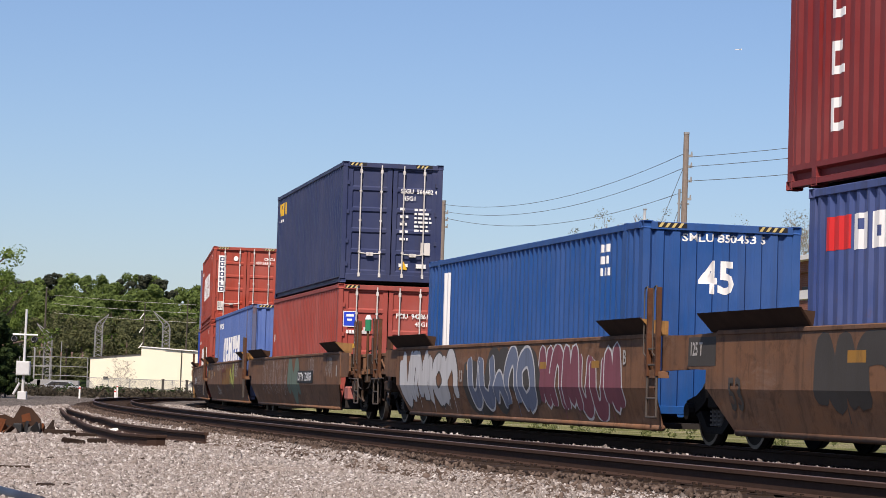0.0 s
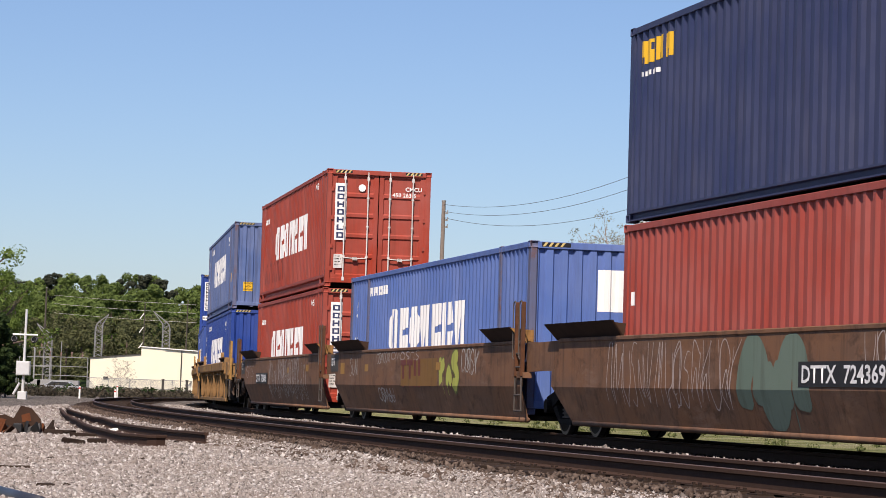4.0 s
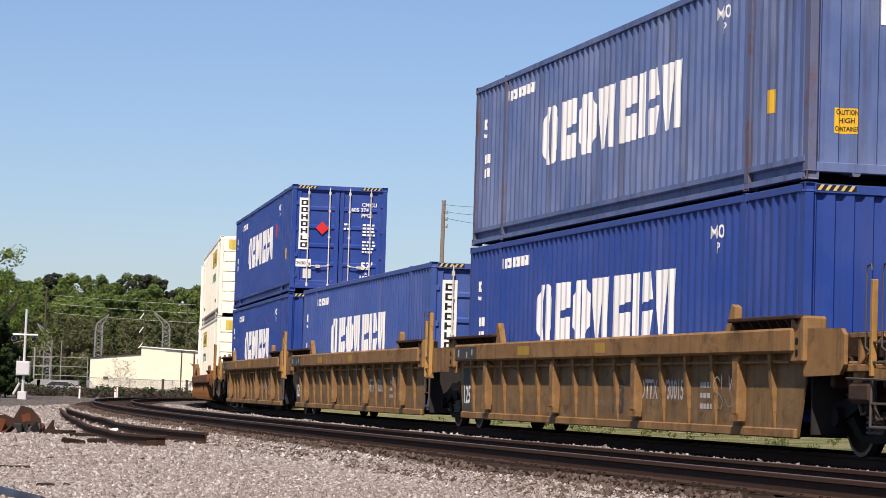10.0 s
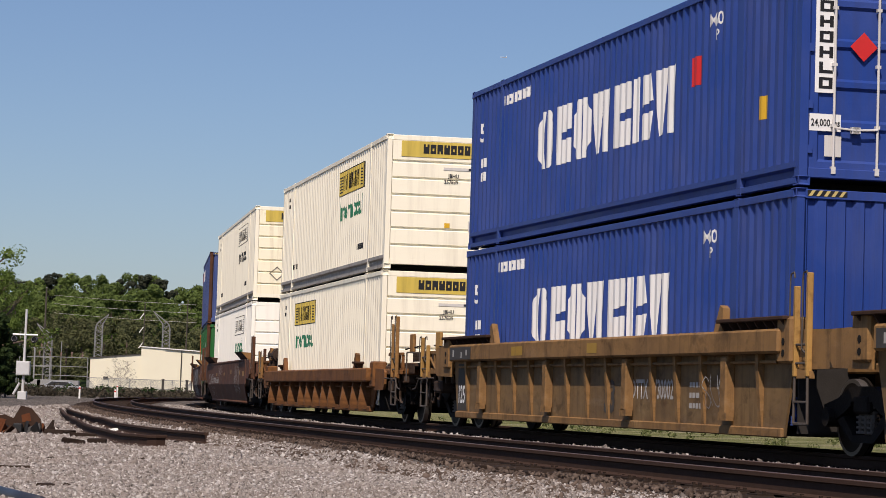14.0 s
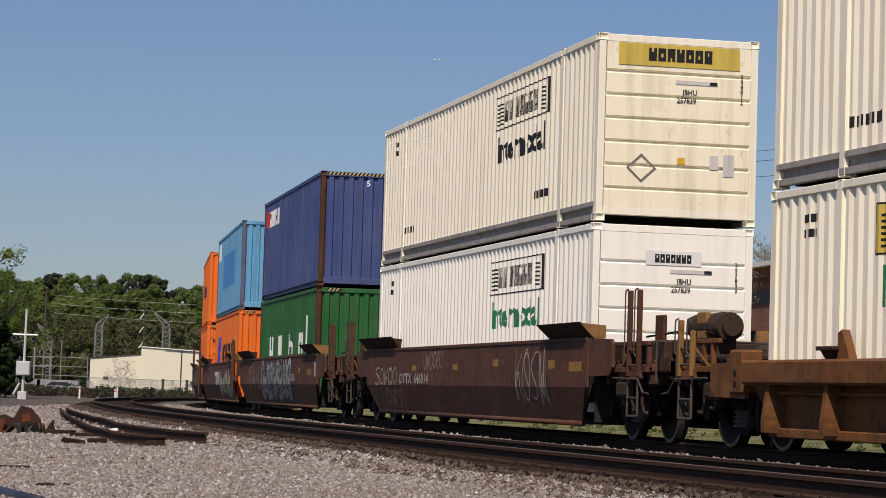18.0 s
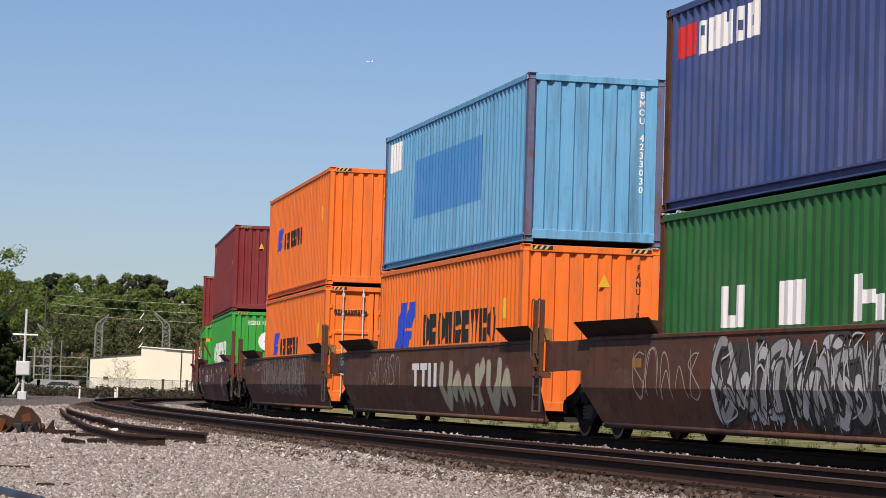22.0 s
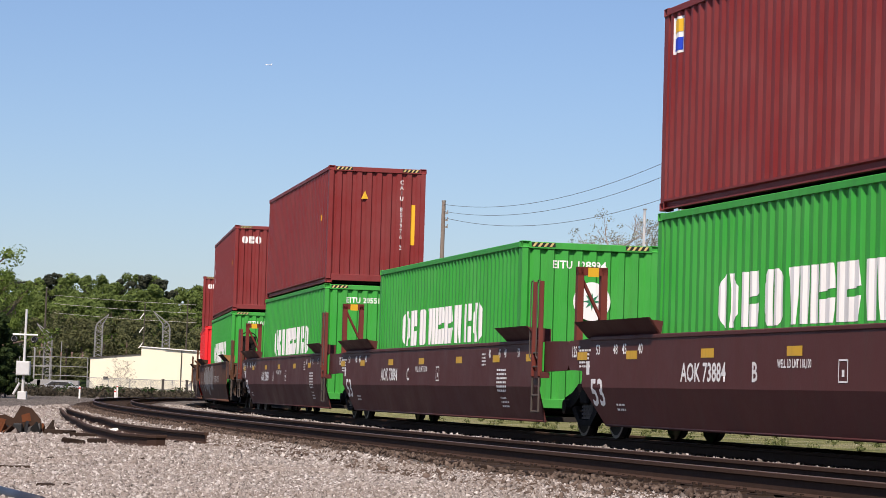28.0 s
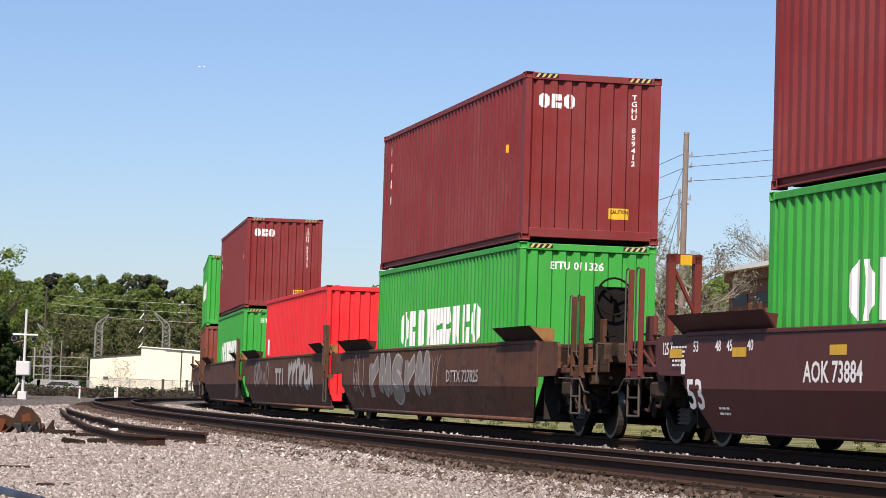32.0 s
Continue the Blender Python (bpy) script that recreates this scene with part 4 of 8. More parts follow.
    if back == "coupler" or back_truck:
        truck(u, -9.55 if back == "coupler" else -9.7)
    return u
# ---- the train, from its head to its tail ----
BROWN = weathered("weathered_brown", [(0.11, 0.06, 0.038), (0.19, 0.095, 0.052), (0.15, 0.085, 0.055), (0.24, 0.13, 0.075)], 0.6)
DUSKY = weathered("dusky_brown", [(0.07, 0.034, 0.024), (0.125, 0.055, 0.034), (0.1, 0.05, 0.036), (0.16, 0.085, 0.055)], 0.5)
MAROON = paint("fresh_maroon", (0.085, 0.026, 0.024), 0.5, 0.06, 0.3, 0.0)
OXIDE = paint("oxide_post", (0.14, 0.03, 0.022), 0.55, 0.1, 0.4, 0.1)
OCHRE = weathered("dirty_yellow", [(0.18, 0.1, 0.04), (0.32, 0.165, 0.055), (0.25, 0.132, 0.05), (0.38, 0.21, 0.08)], 0.6)
SHEET = weathered("rib_sheet", [(0.12, 0.075, 0.036), (0.22, 0.135, 0.06), (0.16, 0.1, 0.05), (0.26, 0.17, 0.08)], 0.4)
TAN = weathered("dirty_tan", [(0.16, 0.092, 0.04), (0.28, 0.155, 0.06), (0.21, 0.118, 0.05), (0.34, 0.2, 0.085)], 0.5)
POSTYELLOW = weathered("worn_yellow_post", [(0.26, 0.14, 0.045), (0.42, 0.24, 0.075), (0.34, 0.19, 0.06)], 0.4)
RUSTOCHRE = weathered("rust_stained_ochre", [(0.09, 0.045, 0.02), (0.2, 0.085, 0.028), (0.14, 0.06, 0.026), (0.26, 0.12, 0.04)], 0.6)
RUSTY = plain("rusty_plate", (0.05, 0.028, 0.019), 0.85, 0.0, 0.5, 3.0)
RUSTPOST = weathered("rusty_post", [(0.06, 0.03, 0.018), (0.11, 0.045, 0.022), (0.08, 0.04, 0.024)], 0.5)

NAVY = paint("navy_container", srgb(46, 55, 88), 0.5, 0.2, 0.35)
FADEDRED = paint("faded_red_container", srgb(150, 66, 56), 0.55, 0.3, 0.4)
SIGNALBLUE = paint("strong_blue_container", srgb(30, 76, 136), 0.45, 0.2, 0.35)
BRICKRED = paint("brick_red_container", srgb(152, 60, 44), 0.55, 0.3, 0.45, 0.1)
DARKRED = paint("faded_dark_red", srgb(122, 48, 38), 0.6, 0.3, 0.4)
PALEBLUE = paint("sun_bleached_blue_container", srgb(82, 108, 166), 0.55, 0.35, 0.4)
MIDBLUE = paint("dusty_blue_container", srgb(58, 84, 148), 0.5, 0.3, 0.4)
BLUE = paint("bright_blue_container", srgb(38, 66, 136), 0.45, 0.2, 0.35)
WORNBLUE = paint("worn_blue_container", srgb(82, 102, 146), 0.55, 0.6, 0.75)
CREAM = paint("cream_container", srgb(246, 240, 218), 0.5, 0.1, 0.3, 0.0, (0.3, 0.24, 0.17))
WHITISH = paint("whitish_container", srgb(250, 247, 234), 0.5, 0.1, 0.2, 0.0, (0.35, 0.32, 0.28))
RUSTCREAM = paint("rust_streaked_cream", srgb(246, 238, 210), 0.5, 0.1, 0.45, 0.16, (0.3, 0.2, 0.11))
GREYSTEEL = paint("dull_frame_paint", (0.2, 0.18, 0.15), 0.6, 0.1, 0.4)
# bottom rails of the cream boxes: grime and shade both put into this grey
GREYRAIL = paint("grimy_shaded_rail", (0.36, 0.34, 0.31), 0.6, 0.1, 0.6, 0.15)
SLATE = paint("slate_blue_container", srgb(58, 76, 126), 0.55, 0.35, 0.65, 0.15)
DEEPGREEN = paint("deep_green_container", srgb(27, 94, 44), 0.5, 0.25, 0.5)
SKYBLUE = paint("sky_blue_container", srgb(92, 160, 198), 0.5, 0.4, 0.75, 0.14)
ORANGE = paint("orange_container", srgb(232, 114, 38), 0.5, 0.25, 0.5, 0.09)
OXBLOOD = paint("oxblood_container", srgb(120, 42, 42), 0.5, 0.2, 0.25)
GREEN = paint("mid_green_container", srgb(42, 152, 58), 0.5, 0.2, 0.35)
RED = paint("bright_red_container", srgb(220, 44, 48), 0.5, 0.15, 0.25)
TEAL = paint("drab_brown_container", srgb(120, 60, 44), 0.6, 0.3, 0.5, 0.1)
BLUEMARK = paint("blue_marking", srgb(38, 70, 190), 0.5, 0.1, 0.2)
GREENMARK = paint("green_marking", (0.02, 0.2, 0.1), 0.5, 0.1, 0.2)
GOLD = paint("gold_plate", (0.62, 0.46, 0.09), 0.5, 0.15, 0.35)
SILVER = paint("silver_spray", (0.5, 0.5, 0.5), 0.5, 0.2, 0.3)
PINK = paint("pink_spray", (0.5, 0.2, 0.28), 0.5, 0.2, 0.3)
LIME = paint("lime_spray", (0.4, 0.42, 0.08), 0.6, 0.2, 0.5)
GREYSPRAY = paint("dull_grey_spray", (0.24, 0.22, 0.2), 0.6, 0.2, 0.5)
RUSTCORNER = paint("rust_streaked_post", srgb(92, 98, 126), 0.6, 0.2, 0.6, 0.6)

TRAIN = []       # (thing, metres along the line at 16 s, height over the rail)
FLOOR = 0.30


def ride(ob, s, z=0.0):
    TRAIN.append((ob, s, z))
    return ob


def stack(s, lower=None, upper=None, dz=0.0):
    if lower:
        ride(lower, s, FLOOR + dz)
    if upper:
        ride(upper, s, FLOOR + 2.896 + 0.03 + dz)


# unit at the head: seen leaving
up, sd_, fr, hd = container("oxblood forty-five foot container with white letters set downwards", 13.716, OXBLOOD)
lo, sd2, _, _ = container("slate blue forty foot container with a red and white mark", 12.192, SLATE)
brand_bars(sd2, -4.85, 2.1, 2.6, 0.42, 5, WHITE)
bars(sd2, "logo_plate", [(-5.65, -4.9, 2.12, 2.52)], REDMARK)
for i in range(3):
    z = 0.62 + i * 0.68
    bars(sd_, "letter_block", [(-5.62, -5.48, z, z + 0.4), (-5.48, -5.2, z, z + 0.1), (-5.48, -5.26, z + 0.28, z + 0.4)], WHITE)
w = well_car("rust brown steel well car with spray paint", BROWN, "joint", "joint", guide=RUSTY, post=RUSTPOST)
ride(w, 182.4)
W_HEAD = w
stack(182.4, lo, up)

# strong blue forty-five footer on its own
lo, sd_, fr, hd = container("strong blue forty-five foot container with white figures", 13.716, SIGNALBLUE)
text(fr, "45", -0.34, 1.88, 0.45, WHITE, bold=0.03, narrow=0.85)
text(fr, "SMLU 850453 5", -0.6, 2.62, 0.11, WHITE, narrow=1.25)
for a in (-1.0, 0.55):
    hazard(hd, a, a + 0.45, 2.8, 2.87)
bars(sd_, "name_plate", [(-5.6, -5.15, 0.4, 2.62)], WHITE)
code_rows(sd_, 4.75, 2.52, 0.45, 3, 0.18, 0.12, WHITE, 5)
w = well_car("rust brown steel well car covered in silver and pink spray paint", BROWN, "joint", "coupler", guide=RUSTY, post=RUSTPOST)
ride(w, 163.3)
W_B = w
stack(163.3, lo, None, 0.0)

# navy over faded red
up, sd_, fr, hd = container("navy blue container with double doors and steel locking bars", 12.192, NAVY, "doors")
text(fr, "SEGU  566482 4", 0.2, 2.19, 0.1, WHITE, narrow=0.92, lift=0.004)
bars(fr, "small_plate", [(0.2, 0.42, 0.42, 0.5), (0.62, 0.86, 0.4, 0.5)], WHITE)
bm = bmesh.new()
bm.faces.new([bm.verts.new((6.096 - 0.03, y, z)) for y, z in ((0.21, 0.36), (0.41, 0.36), (0.31, 0.56))])
part("warning_triangle", bm, YELLOW, up, "yellow warning triangle")
text(fr, "45G1", 0.26, 2.02, 0.1, WHITE)
code_rows(fr, 0.2, 1.78, 0.2, 5, 0.18, 0.06, WHITE, 2)
code_rows(fr, 0.55, 1.78, 0.42, 6, 0.1, 0.05, WHITE, 3)
bars(fr, "data_plate", [(0.72, 0.95, 0.72, 1.02)], GREY_BAR)
for a in (-1.05, 0.55):
    hazard(hd, a, a + 0.4, 2.8, 2.87)
brand_bars(sd_, -5.66, 2.3, 1.42, 0.34, 4, YELLOW, 0.34)
code_rows(sd_, -5.6, 2.12, 1.2, 1, 0.1, 0.07, WHITE, 8)
lo, sd2, fr2, hd2 = container("faded red container with double doors and a blue square badge", 12.192, FADEDRED, "doors")
text(fr2, "FCIU  942861 7", 0.2, 2.12, 0.11, WHITE, narrow=0.88)
bars(fr2, "caution_label", [(-1.06, -0.62, 1.38, 1.48)], YELLOW)
code_rows(fr2, 0.1, 1.62, 0.28, 1, 0.1, 0.06, WHITE, 71)
code_rows(fr2, 0.5, 1.6, 0.2, 4, 0.1, 0.05, WHITE, 72)
bars(fr2, "faded_sticker", [(-0.58, -0.42, 1.72, 1.88)], GREY_BAR)
text(fr2, "45G1", 0.66, 1.94, 0.1, WHITE)
bars(fr2, "badge", [(-1.06, -0.76, 1.9, 2.23)], BLUEMARK)
bars(fr2, "badge_border", [(-1.08, -0.74, 1.88, 2.25)], WHITE, "", 0.0015)
bars(fr2, "badge_stripe", [(-1.0, -0.82, 2.12, 2.18), (-0.98, -0.86, 2.02, 2.07)], WHITE, "", 0.006)
brand_bars(fr2, -1.0, 1.72, 0.55, 0.08, 8, WHITE)
bars(sd2, "badge", [(-5.75, -5.55, 1.7, 1.9)], WHITE)
hazard(hd2, -1.05, -0.7, 2.8, 2.87)
w = well_car("rust brown steel well car with a black number panel", BROWN, "coupler", "joint", guide=RUSTY, post=RUSTPOST)
ride(w, 139.9)
W_A = w
stack(139.9, lo, up, -0.03)

# sun-bleached blue, alone
lo, sd_, fr, hd = container("sun-bleached blue fifty-three foot container with white bar marks", 16.154, PALEBLUE, width=2.591, post=RUSTCORNER)
name_blocks(sd_, -3.6, 1.1, 7.1, 0.95, 7, WHITE)
brand_bars(sd_, -6.0, 2.4, 2.0, 0.19, 11, WHITE)
text(sd_, "5'", -7.4, 1.98, 0.32, WHITE, narrow=0.8)
text(sd_, "10\"", -7.45, 1.3, 0.22, WHITE, narrow=0.8)
bars(fr, "badge", [(-0.1, 0.55, 1.75, 2.45)], WHITE)
for a in (-1.1, 0.6):
    hazard(hd, a, a + 0.5, 2.8, 2.87)
w = well_car("rust brown steel well car with old yellow spray paint", BROWN, "joint", "joint", guide=RUSTY, post=RUSTPOST)
ride(w, 121.0)
W_G = w
stack(121.0, lo, None, 0.0)

# brick red pair with doors


def red_pair(dz):
    out = []
    for k in range(2):
        c, sd_, fr, hd = container("brick red container with double doors and white bar marks", 13.716, BRICKRED, "doors", width=2.591)
        name_blocks(sd_, -3.3, 1.1, 6.8, 0.92, 7, WHITE)
        brand_bars(sd_, -5.8, 2.25, 0.9, 0.14, 9, WHITE)
        text(sd_, "M46", 4.75, 2.5, 0.16, WHITE)
        bars(fr, "name_plate", [(-1.08, -0.8, 1.15, 2.55)], WHITE, "white name plate set upright")
        plate_marks(fr, -1.03, -0.85, NAVY)
        text(fr, "CMCU", 0.66, 2.41, 0.1, WHITE)
        text(fr, "450 263 5", 0.34, 2.26, 0.1, WHITE)
        bars(fr, "data_plate", [(-1.08, -0.87, 0.46, 0.8)], GREY_BAR)
        code_rows(fr, -1.06, 0.74, 0.16, 4, 0.07, 0.03, BLACK, 4)
        if k == 0:
            for q in range(5):
                a = -5.6 + q * 0.85
                poly(sd_, "old_scrawl", [[(a, 0.5), (a + 0.16, 0.48), (a + 0.34, 1.02), (a + 0.2, 1.06)], [(a + 0.22, 1.06), (a + 0.34, 0.98), (a + 0.62, 1.0), (a + 0.6, 1.1)], [(a + 0.5, 0.99), (a + 0.62, 0.98), (a + 0.66, 0.5), (a + 0.54, 0.52)]], DARKRED, "faded dark red scrawl", 0.002)["kind"] = "stuff"
        bm = bmesh.new()
        bmesh.ops.create_circle(bm, cap_ends=True, segments=20, radius=0.09, matrix=Matrix.Translation((6.86 - 0.038, -0.42, 2.45)) @ Matrix.Rotation(math.pi / 2, 4, "Y"))
        part("round_decal", bm, WHITE, c)
        for a in (-1.1, 0.65):
            hazard(hd, a, a + 0.42, 2.8, 2.87)
        bars(sd_, "caution_label", [(5.95, 6.12, 1.05, 1.3)], YELLOW)
        out.append(c)
    return out


up, lo = red_pair(0)
w = well_car("rust brown steel well car with scratched white scrawls", BROWN, "joint", "coupler", guide=RUSTY, post=RUSTPOST)
ride(w, 102.1)
W_E = w
stack(101.9, lo, up, -0.06)


def blue_box(material, end, label, post=None, worn=False):
    c, sd_, fr, hd = container(label, 16.154, material, end, width=2.591, post=post)
    name_blocks(sd_, -3.6, 1.1, 7.1, 0.95, 7, WHITE)
    brand_bars(sd_, -6.1, 2.42, 2.0, 0.17, 11, WHITE)
    text(sd_, "5'", -7.45, 1.93, 0.32, WHITE, narrow=0.8)
    code_rows(sd_, -7.4, 1.45, 0.45, 2, 0.25, 0.16, WHITE, 6)
    text(sd_, "M60", 4.75, 2.38, 0.17, WHITE)
    text(sd_, "P", 5.0, 2.18, 0.14, WHITE)
    bars(sd_, "caution_label", [(6.65, 6.9, 0.93, 1.23)], YELLOW)
    for a in (-1.15, 0.6):
        hazard(hd, a, a + 0.52, 2.8, 2.87)
    return c, sd_, fr, hd


# blue pair on the yellow car
up, sd_, fr, hd = blue_box(WORNBLUE, "folds", "worn blue fifty-three foot container with a ringed badge and rusty posts", RUSTCORNER)
bars(fr, "badge", [(-0.35, 0.27, 1.94, 2.56)], WHITE, "white square badge", 0.004)
for rad, mt, lift in ((0.27, BLUEMARK, 0.012), (0.19, WHITE, 0.016), (0.13, REDMARK, 0.02)):
    bm = bmesh.new()
    bmesh.ops.create_circle(bm, cap_ends=True, segments=28, radius=rad, matrix=Matrix.Translation((8.077 - 0.02 + lift, -0.04, 2.25)) @ Matrix.Rotation(math.pi / 2, 4, "Y"))
    part("badge_ring", bm, mt, up)
text(fr, "53'", -0.25, 1.08, 0.29, WHITE, bold=0.03)
text(fr, "x", -0.06, 0.88, 0.13, WHITE)
text(fr, "102\"", -0.24, 0.62, 0.19, WHITE, bold=0.03, narrow=0.8)
text(fr, "CMCU 602853 0", 0.7, 2.45, 0.075, WHITE, down=True)
bars(fr, "caution_label", [(-0.95, -0.63, 0.58, 0.89)], YELLOW)
text(fr, "CAUTION", -0.93, 0.81, 0.06, BLACK, narrow=0.75, lift=0.006)
text(fr, "HIGH", -0.87, 0.71, 0.06, BLACK, narrow=0.9, lift=0.006)
text(fr, "CONTAINER", -0.94, 0.61, 0.055, BLACK, narrow=0.68, lift=0.006)
bars(fr, "weight_plate", [(0.5, 0.93, 0.58, 0.78)], WHITE)
lo, sd2, fr2, hd2 = blue_box(BLUE, "folds", "bright blue fifty-three foot container with a white fan mark")
text(fr2, "CMCU 60", 0.7, 2.45, 0.075, WHITE, down=True)
bm = bmesh.new()
for k in range(5):
    a = radians(50 + 20 * k)
    vs = [bm.verts.new((8.077 - 0.01, y, z)) for y, z in ((0.12, 2.02), (0.12 + 0.24 * math.cos(a - 0.14), 2.1 + 0.24 * math.sin(a - 0.14)), (0.12 + 0.24 * math.cos(a + 0.14), 2.1 + 0.24 * math.sin(a + 0.14)))]
    bm.faces.new(vs)
part("fan_mark", bm, WHITE, lo)
w = well_car("dirty yellow well car with ribbed sides and white numbers", TAN, "coupler", "joint", True, TAN, POSTYELLOW)
ride(w, 77.9)
W_F = w
stack(77.75, lo, up, 0.08)

lo, sd_, fr, hd = container("dusty blue fifty-three foot container with doors and a name plate", 16.154, MIDBLUE, "doors", width=2.591)
name_blocks(sd_, -3.6, 1.1, 7.1, 0.95, 7, WHITE)
brand_bars(sd_, -6.1, 2.42, 2.0, 0.17, 11, WHITE)
text(sd_, "5'", -7.45, 1.93, 0.32, WHITE, narrow=0.8)
text(sd_, "10\"", -7.45, 1.3, 0.22, WHITE, narrow=0.8)
bars(fr, "name_plate", [(-1.05, -0.75, 1.15, 2.55)], WHITE, "white name plate set upright")
plate_marks(fr, -0.99, -0.81, BLACK)
for a in (-1.15, 0.6):
    hazard(hd, a, a + 0.52, 2.8, 2.87)
w = well_car("dirty yellow well car with ribbed sides", TAN, "joint", "joint", True, TAN, POSTYELLOW)
ride(w, 58.4)
W_I = w
stack(58.4, lo, None, -0.02)

up, sd_, fr, hd = blue_box(BLUE, "doors", "bright blue fifty-three foot container with doors and a red diamond sign")
bars(fr, "name_plate", [(-1.09, -0.81, 1.15, 2.54)], WHITE, "white name plate set upright")
plate_marks(fr, -1.04, -0.86, BLACK)
bm = bmesh.new()
bm.faces.new([bm.verts.new((8.077 - 0.03, -0.46 + p * 0.18, 1.74 + q * 0.18)) for p, q in ((-1, 0), (0, -1), (1, 0), (0, 1))])
part("diamond_sign", bm, REDMARK, up, "red diamond warning sign")
text(fr, "CMCU", 0.6, 2.36, 0.1, WHITE)
text(fr, "605 374", 0.32, 2.22, 0.1, WHITE)
text(fr, "PPG1", 0.6, 2.07, 0.1, WHITE)
code_rows(fr, 0.13, 1.84, 0.18, 2, 0.12, 0.05, WHITE, 12)
code_rows(fr, 0.64, 1.84, 0.36, 4, 0.09, 0.05, WHITE, 13)
code_rows(fr, 0.64, 1.38, 0.36, 4, 0.09, 0.05, WHITE, 14)
text(fr, "53'", 0.62, 0.66, 0.19, WHITE, bold=0.03)
text(fr, "x", 0.72, 0.52, 0.09, WHITE)
text(fr, "102\"", 0.6, 0.34, 0.15, WHITE, bold=0.03, narrow=0.8)
bars(fr, "weight_plate", [(-1.15, -0.74, 0.68, 0.89)], WHITE)
text(fr, "24,000 lbs", -1.13, 0.74, 0.085, BLACK, narrow=0.75, lift=0.007)
bars(fr, "data_plate", [(-0.95, -0.73, 0.37, 0.63)], GREY_BAR)
bars(sd_, "red_drop", [(4.0, 4.35, 1.65, 2.05)], REDMARK)
lo, sd2, fr2, hd2 = blue_box(BLUE, "folds", "bright blue fifty-three foot container with white bar marks")
w = well_car("dirty yellow well car with ribbed sides and a white number", TAN, "joint", "coupler", True, TAN, POSTYELLOW)
ride(w, 39.3)
W_H = w
stack(39.3, lo, up, 0.03)


def cream_box(label, plate, mark, big_sign, du=0.0, body=CREAM, face=None):
    c, sd_, fr, hd = container(label, 16.154, body, "ribs", width=2.591, post=body, rail=GREYRAIL, face=face)
    bars(sd_, "name_plate", [(1.6 + du, 5.15 + du, 1.97, 2.56)], plate, "framed name plate")
    bars(sd_, "plate_border", [(1.6 + du, 5.15 + du, 1.97, 1.99), (1.6 + du, 5.15 + du, 2.54, 2.56), (1.6 + du, 1.66 + du, 1.97, 2.56), (5.09 + du, 5.15 + du, 1.97, 2.56)], BLACK, "", 0.006)
    brand_bars(sd_, 2.25 + du, 2.08, 2.3, 0.36, 7, mark)
    bars(sd_, "plate_swirl", [(1.75 + du, 2.1 + du, 2.05 + 0.07 * k, 2.08 + 0.07 * k) for k in range(6)] + [(4.62 + du, 4.98 + du, 2.05 + 0.07 * k, 2.08 + 0.07 * k) for k in range(6)], mark, "", 0.006)["kind"] = "stuff"
    text(sd_, "Intermodal", 1.78 + du, 1.4, 0.44, GREENMARK if plate is GOLD or not big_sign else BLACK, narrow=1.14, bold=0.03)
    code_rows(sd_, -7.1, 2.45, 0.5, 2, 0.18, 0.1, BLACK, 21)
    code_rows(sd_, 4.3, 0.58, 1.0, 1, 0.2, 0.13, BLACK, 22)
    code_rows(sd_, -5.85, 0.56, 1.0, 1, 0.2, 0.13, BLACK, 23)
    if big_sign:
        bars(fr, "name_sign", [(-0.98, 0.98, 2.42, 2.76)], GOLD, "gold sign across the end wall", 0.006)
        brand_bars(Face(c, lambda u, v, d: (8.077 + 0.008 - d, u, v)), -0.5, 2.5, 1.05, 0.2, 7, BLACK)
    else:
        bars(fr, "name_sign", [(-0.45, 0.45, 2.28, 2.5)], WHITE, "white sign on the end wall", 0.006)
        brand_bars(Face(c, lambda u, v, d: (8.077 + 0.008 - d, u, v)), -0.3, 2.32, 0.6, 0.13, 7, BLACK)
    out = Face(c, lambda u, v, d: (8.077 + 0.002 - d, u, v))
    text(out, "JBHU", 0.05, 2.0, 0.08, BLACK, narrow=0.9)
    text(out, "257839", -0.03, 1.87, 0.08, BLACK, narrow=0.9)
    bars(out, "dark_catch", [(0.5, 0.62, 2.165, 2.215)], BLACK, "", 0.006)
    bars(out, "handle_rail", [(-0.05, 0.62, 2.16, 2.22)], GREY_BAR)
    bars(out, "square_decal", [(0.0, 0.12, 0.92, 1.02)], YELLOW)
    bars(out, "square_decal", [(0.52, 0.66, 0.86, 1.08)], GREY_BAR)
    bars(out, "document_box", [(0.74, 0.92, 0.76, 1.1)], GREY_BAR, "grey document box")
    if face:
        poly(out, "placard_frame", [[(-0.82, 0.84), (-0.58, 0.62), (-0.56, 0.64), (-0.79, 0.85)], [(-0.58, 0.62), (-0.34, 0.84), (-0.37, 0.85), (-0.59, 0.65)], [(-0.34, 0.84), (-0.58, 1.06), (-0.6, 1.04), (-0.37, 0.83)], [(-0.58, 1.06), (-0.82, 0.84), (-0.79, 0.83), (-0.57, 1.03)]], GREYSTEEL, "thin diamond placard frame", 0.004)
    text(out, "257839" if not big_sign else "258012", 1.02, 2.3, 0.06, BLACK, down=True)
    return c


